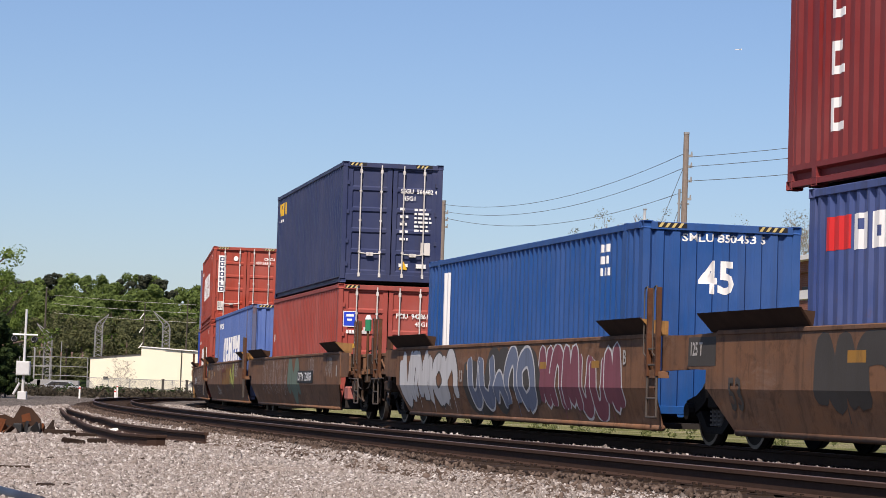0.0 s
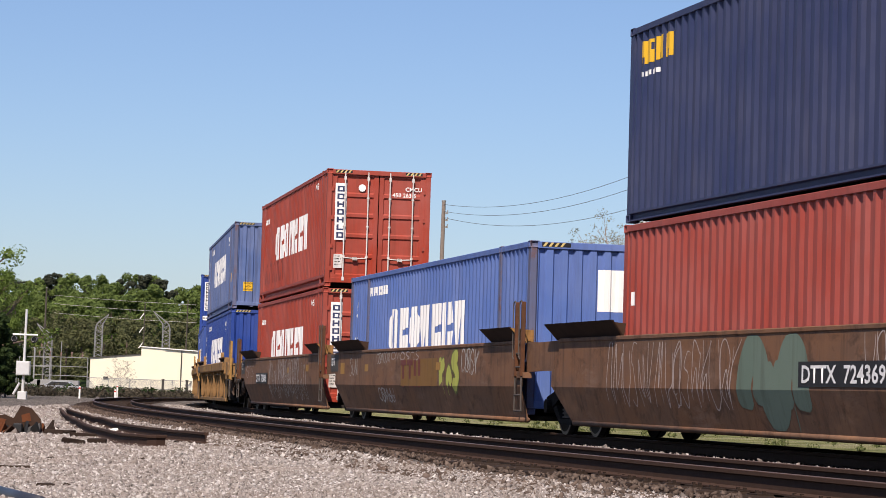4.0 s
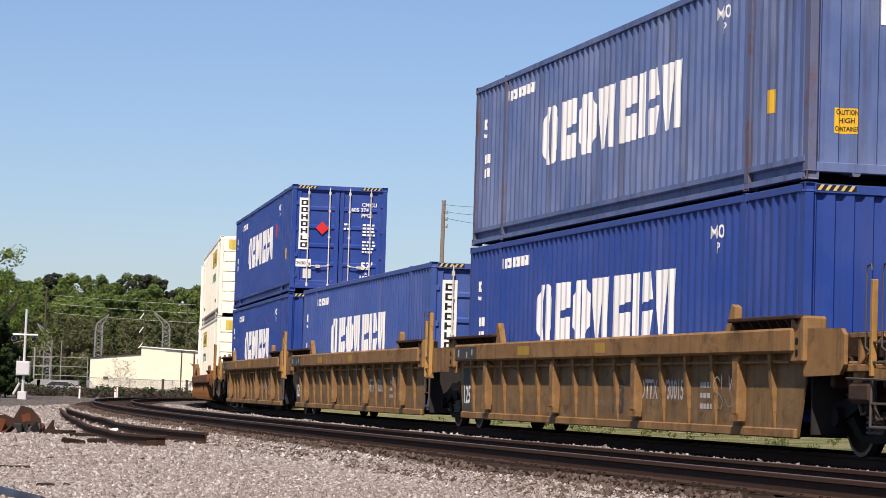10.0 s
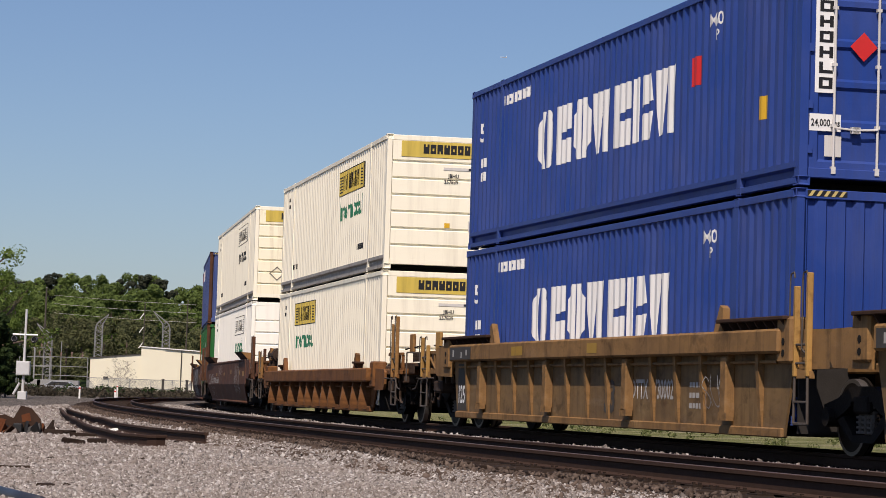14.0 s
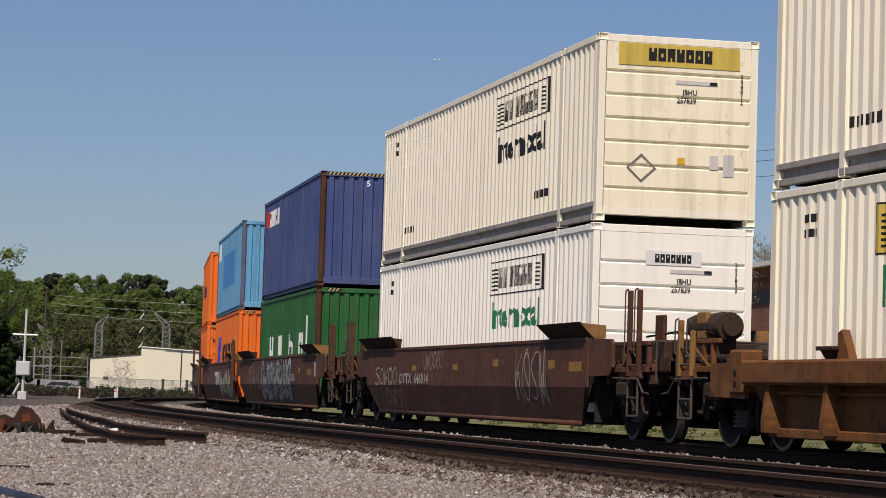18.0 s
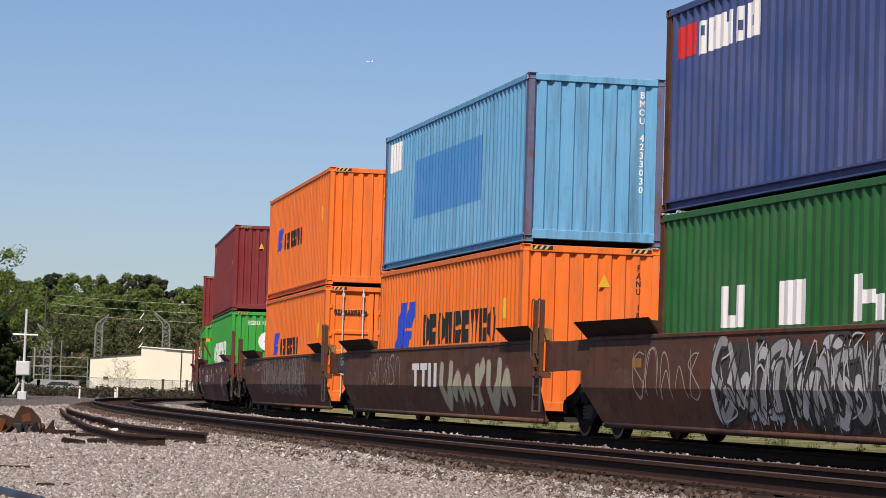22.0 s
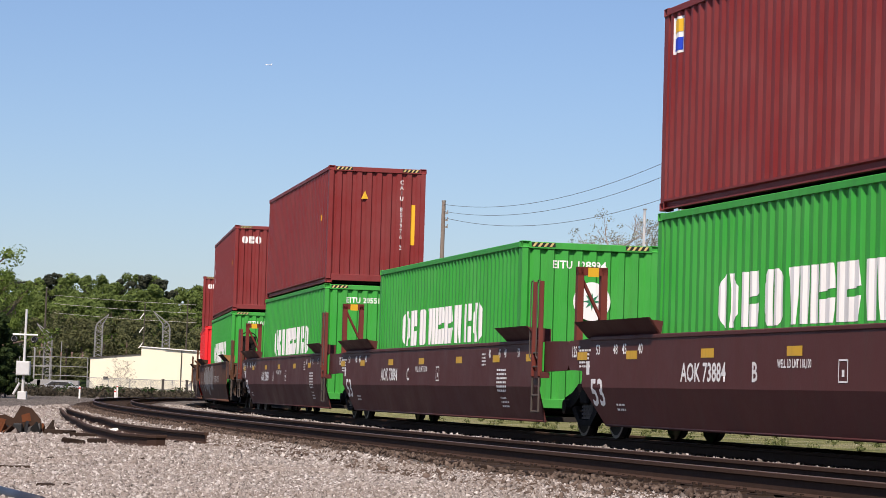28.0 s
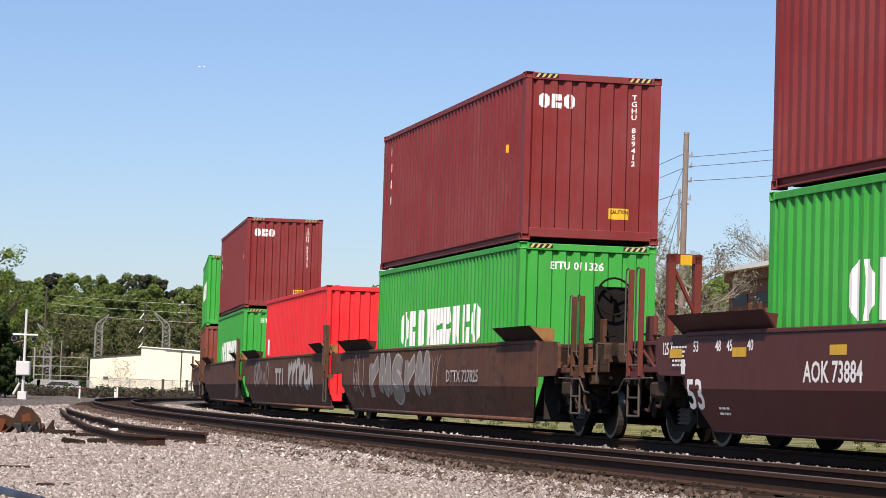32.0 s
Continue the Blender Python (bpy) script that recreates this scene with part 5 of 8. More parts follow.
up = cream_box("cream fifty-three foot container with a gold name plate", GOLD, BLACK, True)
lo = cream_box("cream fifty-three foot container with a gold name plate", GOLD, BLACK, True, -6.65)
w = well_car("rusty orange-brown well car with ribbed sides", RUSTOCHRE, "coupler", "coupler", True, RUSTY, OCHRE, top_z=1.12, inset=0.04)
bm = bmesh.new()
tube(bm, (-11.35, -0.95, 1.6), (-10.2, -0.95, 1.6), 0.19, n=18)
for x in (-11.42, -10.2):
    tube(bm, (x, -0.95, 1.6), (x + 0.07, -0.95, 1.6), 0.13, n=16)
for x in (-11.1, -10.45):
    box(bm, x - 0.04, x + 0.04, -1.12, -0.78, 1.1, 1.46)
    tube(bm, (x - 0.02, -0.95, 1.6), (x + 0.02, -0.95, 1.6), 0.2, n=18)
part("air_reservoir", bm, GRIMY, w, "grimy compressed-air reservoir")
ride(w, 15.3)
W_J = w
stack(15.3, lo, up, 0.03)
up = cream_box("cream fifty-three foot container with an outlined name plate and rust streaks", CREAM, BLACK, True, 0.0, CREAM, RUSTCREAM)
lo = cream_box("whitish fifty-three foot container with an outlined name plate", WHITISH, BLACK, False, 0.0, WHITISH)
w = well_car("dusky red-brown well car with white spray paint", DUSKY, "coupler", "coupler", guide=RUSTY, post=RUSTPOST)
ride(w, -8.0)
W_L = w
stack(-8.15, lo, up, 0.09)

# slate blue over deep green
up, sd_, fr, hd = container("slate blue container with a red and white mark and rusty posts", 12.192, SLATE, post=RUSTPOST)
bars(sd_, "logo_plate", [(-5.7, -4.9, 2.13, 2.58)], REDMARK)
brand_bars(sd_, -4.85, 2.1, 2.35, 0.46, 5, WHITE, 0.36)
hazard(hd, -1.05, 1.05, 2.8, 2.87)
for u, ch in ((-0.05, "5"), (0.45, "7"), (0.78, "6")):
    text(fr, ch, u, 2.55, 0.14, WHITE)
lo, sd2, fr2, hd2 = container("deep green container with big white letter blocks", 12.192, DEEPGREEN, post=RUSTPOST)
for u, k in ((-3.7, 0), (-1.6, 1), (0.65, 2), (2.75, 3)):
    rows_ = ((0.0, 0.16), (0.0, 0.55), (0.2, 0.36), (0.3, 0.55))
    bars(sd2, "letter_block", [(u, u + 0.26, 1.25, 1.8), (u + 0.58, u + 0.84, 1.25, 1.8 if k != 2 else 1.55), (u + 0.26, u + 0.58, 1.25 + rows_[k][0], 1.25 + rows_[k][1])], WHITE)
bars(sd2, "letter_block", [(4.03, 4.5, 1.25, 2.22)], WHITE)
text(fr2, "UACU 5737", 0.7, 2.4, 0.13, WHITE, down=True)
for a in (-0.95, 0.65):
    hazard(hd2, a, a + 0.36, 2.8, 2.87)
w = well_car("dusky brown steel well car with white spray paint", DUSKY, "coupler", "joint", guide=RUSTY, post=RUSTPOST)
ride(w, -31.6)
W_M = w
stack(-31.6, lo, up, 0.02)


def orange_box(label, end, big=False):
    c, sd_, fr, hd = container(label, 12.192, ORANGE, end)
    # blue mark and dark bars for the name
    k_, u_ = (1.0, -4.45) if big else (0.62, -4.1)
    lean = lambda q: [(u_ + p_ * k_, 1.2 + (0.1 if not big else 0.0) + r_ * k_ * 1.05) for p_, r_ in q]
    poly(sd_, "blue_mark", [lean(((0.0, 0.0), (0.75, 0.0), (1.2, 0.92), (0.5, 0.92))), lean(((0.62, 0.0), (1.3, 0.0), (1.65, 0.36), (0.85, 0.36))), lean(((1.05, 0.42), (1.7, 0.42), (1.95, 0.92), (1.3, 0.92)))], BLUEMARK)["kind"] = "stuff"
    name_blocks(sd_, -1.8 if big else -2.5, 1.27, 6.15 if big else 3.6, 0.6 if big else 0.45, 9, BLACK)
    bars(sd_, "caution_label", [(4.75, 4.9, 1.65, 2.0)], YELLOW)
    for a in (-1.05, 0.7):
        hazard(hd, a, a + 0.36, 2.8, 2.87)
    bm = bmesh.new()
    bm.faces.new([bm.verts.new((6.096 - 0.012, y, z)) for y, z in (((0.12, 2.2), (0.34, 2.2), (0.23, 2.42)) if end == "folds" else ((-0.42, 1.4), (-0.2, 1.4), (-0.31, 1.6)))])
    part("warning_triangle", bm, YELLOW, c, "yellow warning triangle")
    return c, sd_, fr, hd


up, sd_, fr, hd = container("sky blue container with an overpainted patch and a white square", 12.192, SKYBLUE, post=RUSTCORNER)
bars(sd_, "overpainted_patch", [(-3.0, 2.8, 0.95, 2.14)], paint("patch_blue", srgb(58, 128, 186), 0.5, 0.2, 0.3), "darker blue overpainted patch")
bars(sd_, "white_square", [(-5.7, -4.37, 2.07, 2.68)], WHITE)
text(fr, "BMOU 4233030", 0.82, 2.55, 0.11, WHITE, down=True)
lo, sd2, fr2, hd2 = orange_box("orange container with a large blue mark and dark bars", "folds", True)
text(fr2, "FANU 189", 0.85, 2.5, 0.1, BLACK, down=True)
w = well_car("dusky brown steel well car with faded block spray paint", DUSKY, "joint", "joint", guide=RUSTY, post=RUSTPOST)
ride(w, -51.0)
W_N = w
stack(-51.0, lo, up)

up, _, _, _ = orange_box("orange container with a blue mark and dark bars", "folds")
lo, _, fr2, _ = orange_box("orange container with double doors", "doors")
brand_bars(fr2, -0.98, 2.2, 0.82, 0.12, 10, BLACK)
text(fr2, "HLXU  809600 0", 0.28, 2.2, 0.09, BLACK)
text(fr2, "45G1", 0.62, 2.05, 0.09, BLACK)
bars(fr2, "weight_plate", [(0.15, 0.4, 1.5, 1.62), (0.55, 0.9, 1.48, 1.64)], YELLOW)
w = well_car("dusky brown steel well car with scratched spray paint", DUSKY, "joint", "coupler", guide=RUSTY, post=RUSTPOST)
ride(w, -70.6)
W_O = w
stack(-70.6, lo, up)


def green_box(code, ring=False):
    c, sd_, fr, hd = container("mid green container with big white bar marks", 12.192, GREEN)
    name_blocks(sd_, -3.62, 1.22, 7.0, 0.71, 9, WHITE)
    text(fr, code, -0.66, 2.45, 0.13, WHITE, narrow=0.95)
    for a in (-1.05, 0.62):
        hazard(hd, a, a + 0.42, 2.8, 2.87)
    if ring:
        bm = bmesh.new()
        bmesh.ops.create_circle(bm, cap_ends=True, segments=32, radius=0.33, matrix=Matrix.Translation((6.096 - 0.008, 0.04, 1.9)) @ Matrix.Rotation(math.pi / 2, 4, "Y"))
        part("round_badge", bm, WHITE, c, "white round badge")
        bm = bmesh.new()
        pts = []
        for k in range(16):
            r_ = 0.16 if k % 2 == 0 else 0.06
            pts.append(bm.verts.new((6.096 - 0.002, 0.04 + r_ * math.sin(k * math.pi / 8), 1.9 + r_ * math.cos(k * math.pi / 8))))
        bm.faces.new(pts)
        part("star_mark", bm, GREENMARK, c)
    return c


def red_top(label, mark):
    c, sd_, fr, hd = container(label, 12.192, OXBLOOD)
    for a in (-1.05, 0.62):
        hazard(hd, a, a + 0.42, 2.8, 2.87)
    if mark == "tall":
        text(fr, "CAIU 853976 2", 0.62, 2.5, 0.1, WHITE, down=True)
        bars(fr, "caution_label", [(0.86, 0.97, 1.0, 2.0)], YELLOW)
    if mark == "logo":
        bars(sd_, "logo_plate", [(-5.74, -5.34, 2.2, 2.72)], WHITE)
        bars(sd_, "logo_stripe", [(-5.7, -5.38, 2.24, 2.42)], BLUEMARK, "", 0.007)
        bars(sd_, "logo_stripe", [(-5.7, -5.38, 2.5, 2.68)], YELLOW, "", 0.007)
    if mark == "name":
        name_blocks(fr, -0.97, 2.29, 0.68, 0.24, 3, WHITE)
        text(fr, "TGHU 859412", 0.74, 2.5, 0.085, WHITE, down=True)
        bars(fr, "caution_label", [(0.32, 0.69, 0.42, 0.61)], YELLOW)
        text(fr, "CAUTION", 0.35, 0.52, 0.06, BLACK, narrow=0.85, lift=0.007)
        code_rows(sd_, -5.4, 2.4, 0.2, 4, 0.35, 0.18, WHITE, 31)
    bars(sd_, "caution_label", [(4.8, 4.92, 1.6, 1.74)], YELLOW)
    if mark != "name":
        bm = bmesh.new()
        bm.faces.new([bm.verts.new((6.096 - 0.012, y, z)) for y, z in ((-0.4, 2.1), (-0.22, 2.1), (-0.31, 2.3))])
        part("warning_triangle", bm, YELLOW, c, "yellow warning triangle")
    return c


maroon_cars = []
for s, f, b, up, lo, letter in ((-94.4, "coupler", "joint", red_top("oxblood container with a small blue and yellow badge", "logo"), green_box("EGSU 1377", True), "B"),
                                (-113.9, "joint", "joint", None, green_box("EITU 128994", True), "C"),
                                (-133.5, "joint", "coupler", red_top("oxblood container with a yellow warning label", "tall"), green_box("EITU 20551"), "A")):
    w = well_car("clean maroon well car with white figures and yellow squares", MAROON, f, b, guide=MAROON, post=OXIDE)
    ride(w, s)
    maroon_cars.append((w, letter))
    stack(s - {"A": 0.12, "B": 0.13, "C": 0.0}[letter], lo, up, 0.05)

for s, f, b, up, lo, nm in ((-157.4, "coupler", "joint", red_top("oxblood container with a short white name mark", "name"), green_box("EITU 011326"), "s"),
                            (-176.6, "joint", "joint", None, None, "v"),
                            (-195.9, "joint", "coupler", red_top("oxblood container with a short white name mark", "name"), green_box("EITU 1"), "u")):
    if nm == "v":
        lo, sd_, fr, hd = container("bright red container with a small white mark", 12.192, RED)
        bars(sd_, "white_square", [(-5.6, -5.2, 1.3, 1.75)], WHITE)
        bars(fr, "caution_label", [(0.95, 1.1, 1.7, 1.95)], YELLOW)
    w = well_car("dusky brown steel well car with grey spray paint", DUSKY, f, b, guide=RUSTY, post=RUSTPOST)
    ride(w, s)
    if nm == "s":
        W_S = w
    if nm == "v":
        W_V = w
    if nm == "u":
        W_U = w
    stack(s, lo, up, 0.04 if nm == "s" else 0.0)
lo, _, _, _ = container("drab brown container with dull rusty paint", 12.192, TEAL)
w = well_car("dusky brown steel well car", DUSKY, "coupler", "joint", guide=RUSTY, post=RUSTPOST)
ride(w, -219.5)
stack(-219.5, lo, green_box("EMCU 5"))
w = well_car("dusky brown steel well car", DUSKY, "joint", "joint", guide=RUSTY, post=RUSTPOST)
ride(w, -238.9)
stack(-238.9, container("drab brown container with dull rusty paint", 12.192, TEAL)[0])
# ---- the place round the line ----
CREAMWALL = plain("cream_wall_paint", (0.74, 0.7, 0.54), 0.8, 0.0, 0.05, 0.6, 0.1)
DARKTRIM = plain("dark_trim", (0.06, 0.055, 0.05), 0.7)
DARKPOLE = plain("dark_pole_wood", (0.075, 0.066, 0.055), 0.9, 0.0, 0.3, 6.0, 0.4)
WOODPOLE = plain("weathered_pole_wood", (0.2, 0.165, 0.14), 0.9, 0.0, 0.35, 6.0, 0.5)
WIRE = plain("wire_grey", (0.1, 0.1, 0.1), 0.6)
PALEWIRE = plain("bright_wire", (0.45, 0.45, 0.42), 0.5, 0.4)
GALV = plain("galvanised_frame", (0.27, 0.27, 0.26), 0.5, 0.3, 0.2)
BARK = plain("tree_bark", (0.13, 0.1, 0.08), 0.95, 0.0, 0.4, 10.0, 0.6)
GREYBARK = plain("grey_bark", (0.26, 0.23, 0.2), 0.95, 0.0, 0.3, 10.0, 0.6)
WHITEWOOD = plain("white_painted_wood", (0.75, 0.74, 0.7), 0.7, 0.0, 0.12, 5.0, 0.2)
SHINGLE = plain("grey_green_roofing", (0.16, 0.18, 0.15), 0.9, 0.0, 0.3, 3.0, 0.5)
BLACKMETAL = plain("black_signal_metal", (0.02, 0.02, 0.02), 0.5)
SIGNALBOX = plain("silver_cabinet", (0.62, 0.62, 0.6), 0.45, 0.3, 0.08)


def leaf_material(name, a, b):
    m, n, l, bs = mat_new(name)
    geo = n.new("ShaderNodeNewGeometry")
    co = n.new("ShaderNodeTexCoord").outputs["Object"]
    big = tex(n, l, "ShaderNodeTexNoise", co, 0.16, Detail=4.0)
    c1 = mix(n, l, geo.outputs["Random Per Island"], a, b)
    c = mix(n, l, ramp(n, l, big.outputs["Fac"], [(0.35, 0.0), (0.65, 0.65)]), c1, tuple(x * 0.62 for x in a))
    l.new(c, bs.inputs["Base Color"])
    bs.inputs["Roughness"].default_value = 0.75
    bs.inputs["Specular IOR Level"].default_value = 0.15
    thin = n.new("ShaderNodeBsdfTranslucent")
    l.new(c, thin.inputs["Color"])
    both = n.new("ShaderNodeMixShader")
    both.inputs[0].default_value = 0.4
    l.new(bs.outputs[0], both.inputs[1])
    l.new(thin.outputs[0], both.inputs[2])
    l.new(both.outputs[0], n["Material Output"].inputs["Surface"])
    return m


LEAF = leaf_material("young_leaves", (0.11, 0.17, 0.035), (0.2, 0.28, 0.07))
# dark leaf colour; for the bushes and the rise it has shade put in
LEAF_DARK_SHADED = leaf_material("dark_shaded_leaves", (0.03, 0.055, 0.018), (0.06, 0.095, 0.03))
LEAF_FAR = leaf_material("woodland_leaves", (0.115, 0.17, 0.045), (0.18, 0.245, 0.07))
PINE = leaf_material("pine_needles", (0.055, 0.066, 0.044), (0.09, 0.1, 0.064))
LEAF_DULL = leaf_material("budding_woodland", (0.11, 0.118, 0.055), (0.17, 0.185, 0.08))
TWIG = leaf_material("budding_twigs", (0.2, 0.19, 0.13), (0.3, 0.3, 0.2))


def leaf_cloud(rng, centres, radii, per, size):
    """Small bent leaf blades scattered through ellipsoid clumps."""
    k = len(centres)
    n = k * per
    c = np.repeat(np.asarray(centres, float), per, axis=0)
    r = np.repeat(np.asarray(radii, float), per, axis=0)
    d = rng.normal(size=(n, 3))
    d /= np.linalg.norm(d, axis=1)[:, None]
    p = c + d * r * (rng.uniform(0.35, 1.0, (n, 1)) ** 0.5)
    up = d * 1.1 + rng.normal(size=(n, 3)) * 0.45 + np.array((0, 0, 0.35))
    a = np.cross(up, rng.normal(size=(n, 3)))
    a /= np.linalg.norm(a, axis=1)[:, None]
    b = np.cross(up, a)
    b /= np.linalg.norm(b, axis=1)[:, None]
    s = size * rng.uniform(0.6, 1.4, (n, 1))
    nn = np.cross(a, b) * s * 0.18
    v = np.stack([p - a * s, p - b * s * 0.5 + nn, p + a * s, p + b * s * 0.5 + nn], 1).reshape(-1, 3)
    return v


def quads(name, verts, material):
    me = bpy.data.meshes.new(name)
    n = len(verts) // 4
    me.vertices.add(len(verts))
    me.vertices.foreach_set("co", np.asarray(verts, np.float32).ravel())
    me.loops.add(4 * n)
    me.loops.foreach_set("vertex_index", np.arange(4 * n, dtype=np.int32))
    me.polygons.add(n)
    me.polygons.foreach_set("loop_start", np.arange(0, 4 * n, 4, dtype=np.int32))
    me.materials.append(material)
    me.update(calc_edges=True)
    return me


def limb(bm, a, b, r0, r1, n=6):
    tube(bm, a, b, r0, r1, n)


def tree(label, x, y, height, spread, leaf, bark=BARK, seed=1, per=60, size=0.14, clumps=70, trunk_r=None, z=GZ, low=0.25, bare=False):
    rng = np.random.default_rng(seed)
    rnd = random.Random(seed)
    t = thing("tree", label, "tree", m=pose(x, y, z))
    tr = trunk_r or height * 0.02
    bm = bmesh.new()
    tips = []
    top = Vector((rnd.uniform(-0.4, 0.4), rnd.uniform(-0.4, 0.4), height * 0.8))
    prev = Vector((0, 0, -0.2))
    for i in range(1, 6):
        p = top * (i / 5) + Vector((rnd.uniform(-0.15, 0.15), rnd.uniform(-0.15, 0.15), 0))
        limb(bm, prev, p, tr * (1.15 - i * 0.18), tr * (1.0 - i * 0.17), 8)
        prev = p
    part("trunk", bm, bark, t, smooth=True)
    bm = bmesh.new()
    n_l = 14 if not bare else 20

    def grow(a, d, ln, r, depth):
        b = a + d * ln
        limb(bm, a, b, r, r * 0.6, 5)
        if depth == 0:
            tips.append(b)
            return
        tips.append(b)
        for _ in range(3 if bare else 2):
            q = (d + Vector((rnd.uniform(-0.7, 0.7), rnd.uniform(-0.7, 0.7), rnd.uniform(-0.15, 0.6)))).normalized()
            grow(a + d * ln * rnd.uniform(0.55, 1.0), q, ln * rnd.uniform(0.5, 0.75), r * 0.55, depth - 1)
    for i in range(n_l):
        h = height * (low + (0.78 - low) * i / (n_l - 1))
        a = top * (h / (height * 0.8))
        ang = i * 2.4 + rnd.uniform(-0.4, 0.4)
        d = Vector((math.cos(ang), math.sin(ang), rnd.uniform(0.2, 0.9))).normalized()
        grow(a, d, spread * rnd.uniform(0.35, 0.6) * (1.2 - 0.6 * h / height), tr * 0.42, 3 if bare else 1)
    part("branchwork", bm, bark, t)["kind"] = "stuff"
    cen, rad = [], []
    for _ in range(clumps):
        b = tips[rnd.randrange(len(tips))]
        cen.append((b.x + rnd.gauss(0, 0.25), b.y + rnd.gauss(0, 0.25), b.z + rnd.gauss(0, 0.25)))
        q = rnd.uniform(0.5, 1.1) * spread * (0.16 if not bare else 0.12)
        rad.append((q, q, q * 0.7))
    part("crown", quads("crown", leaf_cloud(rng, cen, rad, per, size), leaf), leaf, t)
    return t


# woods on the far rise
def woods(name, label, trees, leaf, seed, per, size):
    rng = np.random.default_rng(seed)
    cen, rad = [], []
    bm = bmesh.new()
    for x, y, z0, h, w in trees:
        limb(bm, (x, y, z0 - 1), (x, y, z0 + h * 0.7), 0.3, 0.12, 5)
        for _ in range(36):
            a, q = rng.uniform(0, 6.28), rng.uniform(0, 1) ** 0.5
            k = rng.uniform(0.02, 0.95)
            ww = w * (1.0 - 0.55 * abs(k - 0.45) / 0.5)
            cen.append((x + math.cos(a) * q * ww, y + math.sin(a) * q * ww, z0 + h * k))
            g_ = rng.uniform(0.14, 0.34) * w
            rad.append((g_, g_, g_ * 0.8))
    w_ = thing(name, label, "woodland", kind="stuff")
    part("trunks", bm, BARK, w_)
    part("crowns", quads("crowns", leaf_cloud(rng, cen, rad, per, size), leaf), leaf, w_)


rw = random.Random(11)
rise = []
low_rise = []
pines = []
for row, (dist, base) in enumerate(((415, 0.5), (432, 2.0), (450, 4.5), (468, 7.4), (486, 10.0), (505, 11.8))):
    x = -105.0
    while x < 6:
        (low_rise if row < 2 else rise).append((x + rw.uniform(-1.5, 1.5), dist + rw.uniform(-8, 8), base - 1.2, rw.uniform(10.5, 13.0), rw.uniform(3.6, 5.2)))
        x += rw.uniform(3.6, 5.2)
for tx_, ty_, hh in ((-79.0, 500, 12.0), (-76.6, 501, 13.2), (-74.4, 500, 12.2), (-70.5, 502, 10.6), (-62.6, 500, 12.0), (-60.6, 499, 13.2), (-58.4, 501, 12.9), (-55.8, 500, 12.2), (-53.8, 499, 11.4), (-84, 502, 10.6), (-95, 505, 11.8)):
    pines.append((tx_, ty_, 10.4, hh, 2.7))
hidden = [t for t in rise if t[0] > -40]
rise = [t for t in rise if t[0] <= -40]
for k in range(26):
    hidden.append((rw.uniform(8, 75), rw.uniform(230, 330), -0.5, rw.uniform(8, 13.0), rw.uniform(3.0, 4.8)))
woods("woodland", "mixed spring woodland on a low rise", rise, LEAF_FAR, 5, 130, 0.29)
woods("woodland", "mixed spring woodland behind the train", hidden, LEAF_FAR, 16, 60, 0.45)
woods("bare_woodland", "brown half-bare trees at the foot of the rise", low_rise, LEAF_DULL, 15, 80, 0.27)
woods("pine_trees", "dark pines standing over the woodland", pines, PINE, 6, 130, 0.26)
# rise coloured dark so that gaps between the crowns read as shaded wood
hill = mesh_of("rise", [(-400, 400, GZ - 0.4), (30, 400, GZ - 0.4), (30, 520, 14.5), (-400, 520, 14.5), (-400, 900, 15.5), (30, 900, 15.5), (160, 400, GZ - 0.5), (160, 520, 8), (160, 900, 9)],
               [(0, 1, 2, 3), (3, 2, 5, 4), (1, 6, 7, 2), (2, 7, 8, 5)], LEAF_DARK_SHADED)
tagged(new("rise", hill), "low wooded rise behind the yard, shade put into its dark colour", "hillside", kind="structure")

tree("leafy tree in bright young spring leaf", -29.2, 165, 10.6, 4.4, LEAF, seed=21, per=40, size=0.1, clumps=110, low=0.3)
tree("leafy tree in bright young spring leaf", -31.6, 176, 7.8, 4.4, LEAF, seed=22, per=60, size=0.11, clumps=100, low=0.25)
# bushes whose deep shade is carried by the leaf colour
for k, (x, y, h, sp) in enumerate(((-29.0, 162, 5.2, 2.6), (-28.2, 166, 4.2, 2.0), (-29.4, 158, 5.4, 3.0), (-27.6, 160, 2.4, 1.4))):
    tree("leafy bush beside the mast, its leaves coloured dark for deep shade", x, y, h, sp, LEAF_DARK_SHADED, seed=30 + k, per=120, size=0.13, clumps=70, low=0.08)
for k, (x, y, h, sp) in enumerate(((8.1, 122, 10.9, 3.4), (10.6, 128, 11.2, 3.0), (17.6, 128, 11.2, 5.0), (10.2, 99, 7.6, 2.6), (19.4, 132, 10.5, 4.4))):
    tree("nearly bare tree with opening buds", x, y, h, sp, TWIG, GREYBARK, 40 + k, 26, 0.045, 230, 0.12, low=0.3, bare=True)
for k, (x, y, h, sp) in enumerate(((16.2, 150, 9.0, 6.0), (21.0, 156, 9.2, 6.0), (12.0, 158, 7.4, 5.0), (-1.5, 172, 8.6, 3.6))):
    tree("full green tree behind the brick building", x, y, h, sp, LEAF, seed=50 + k, per=90, size=0.2, clumps=130, low=0.12)

tree("bare shrub before the cream building", -33.7, 270, 3.8, 2.0, TWIG, GREYBARK, 61, 5, 0.06, 60, 0.05, low=0.1, bare=True)

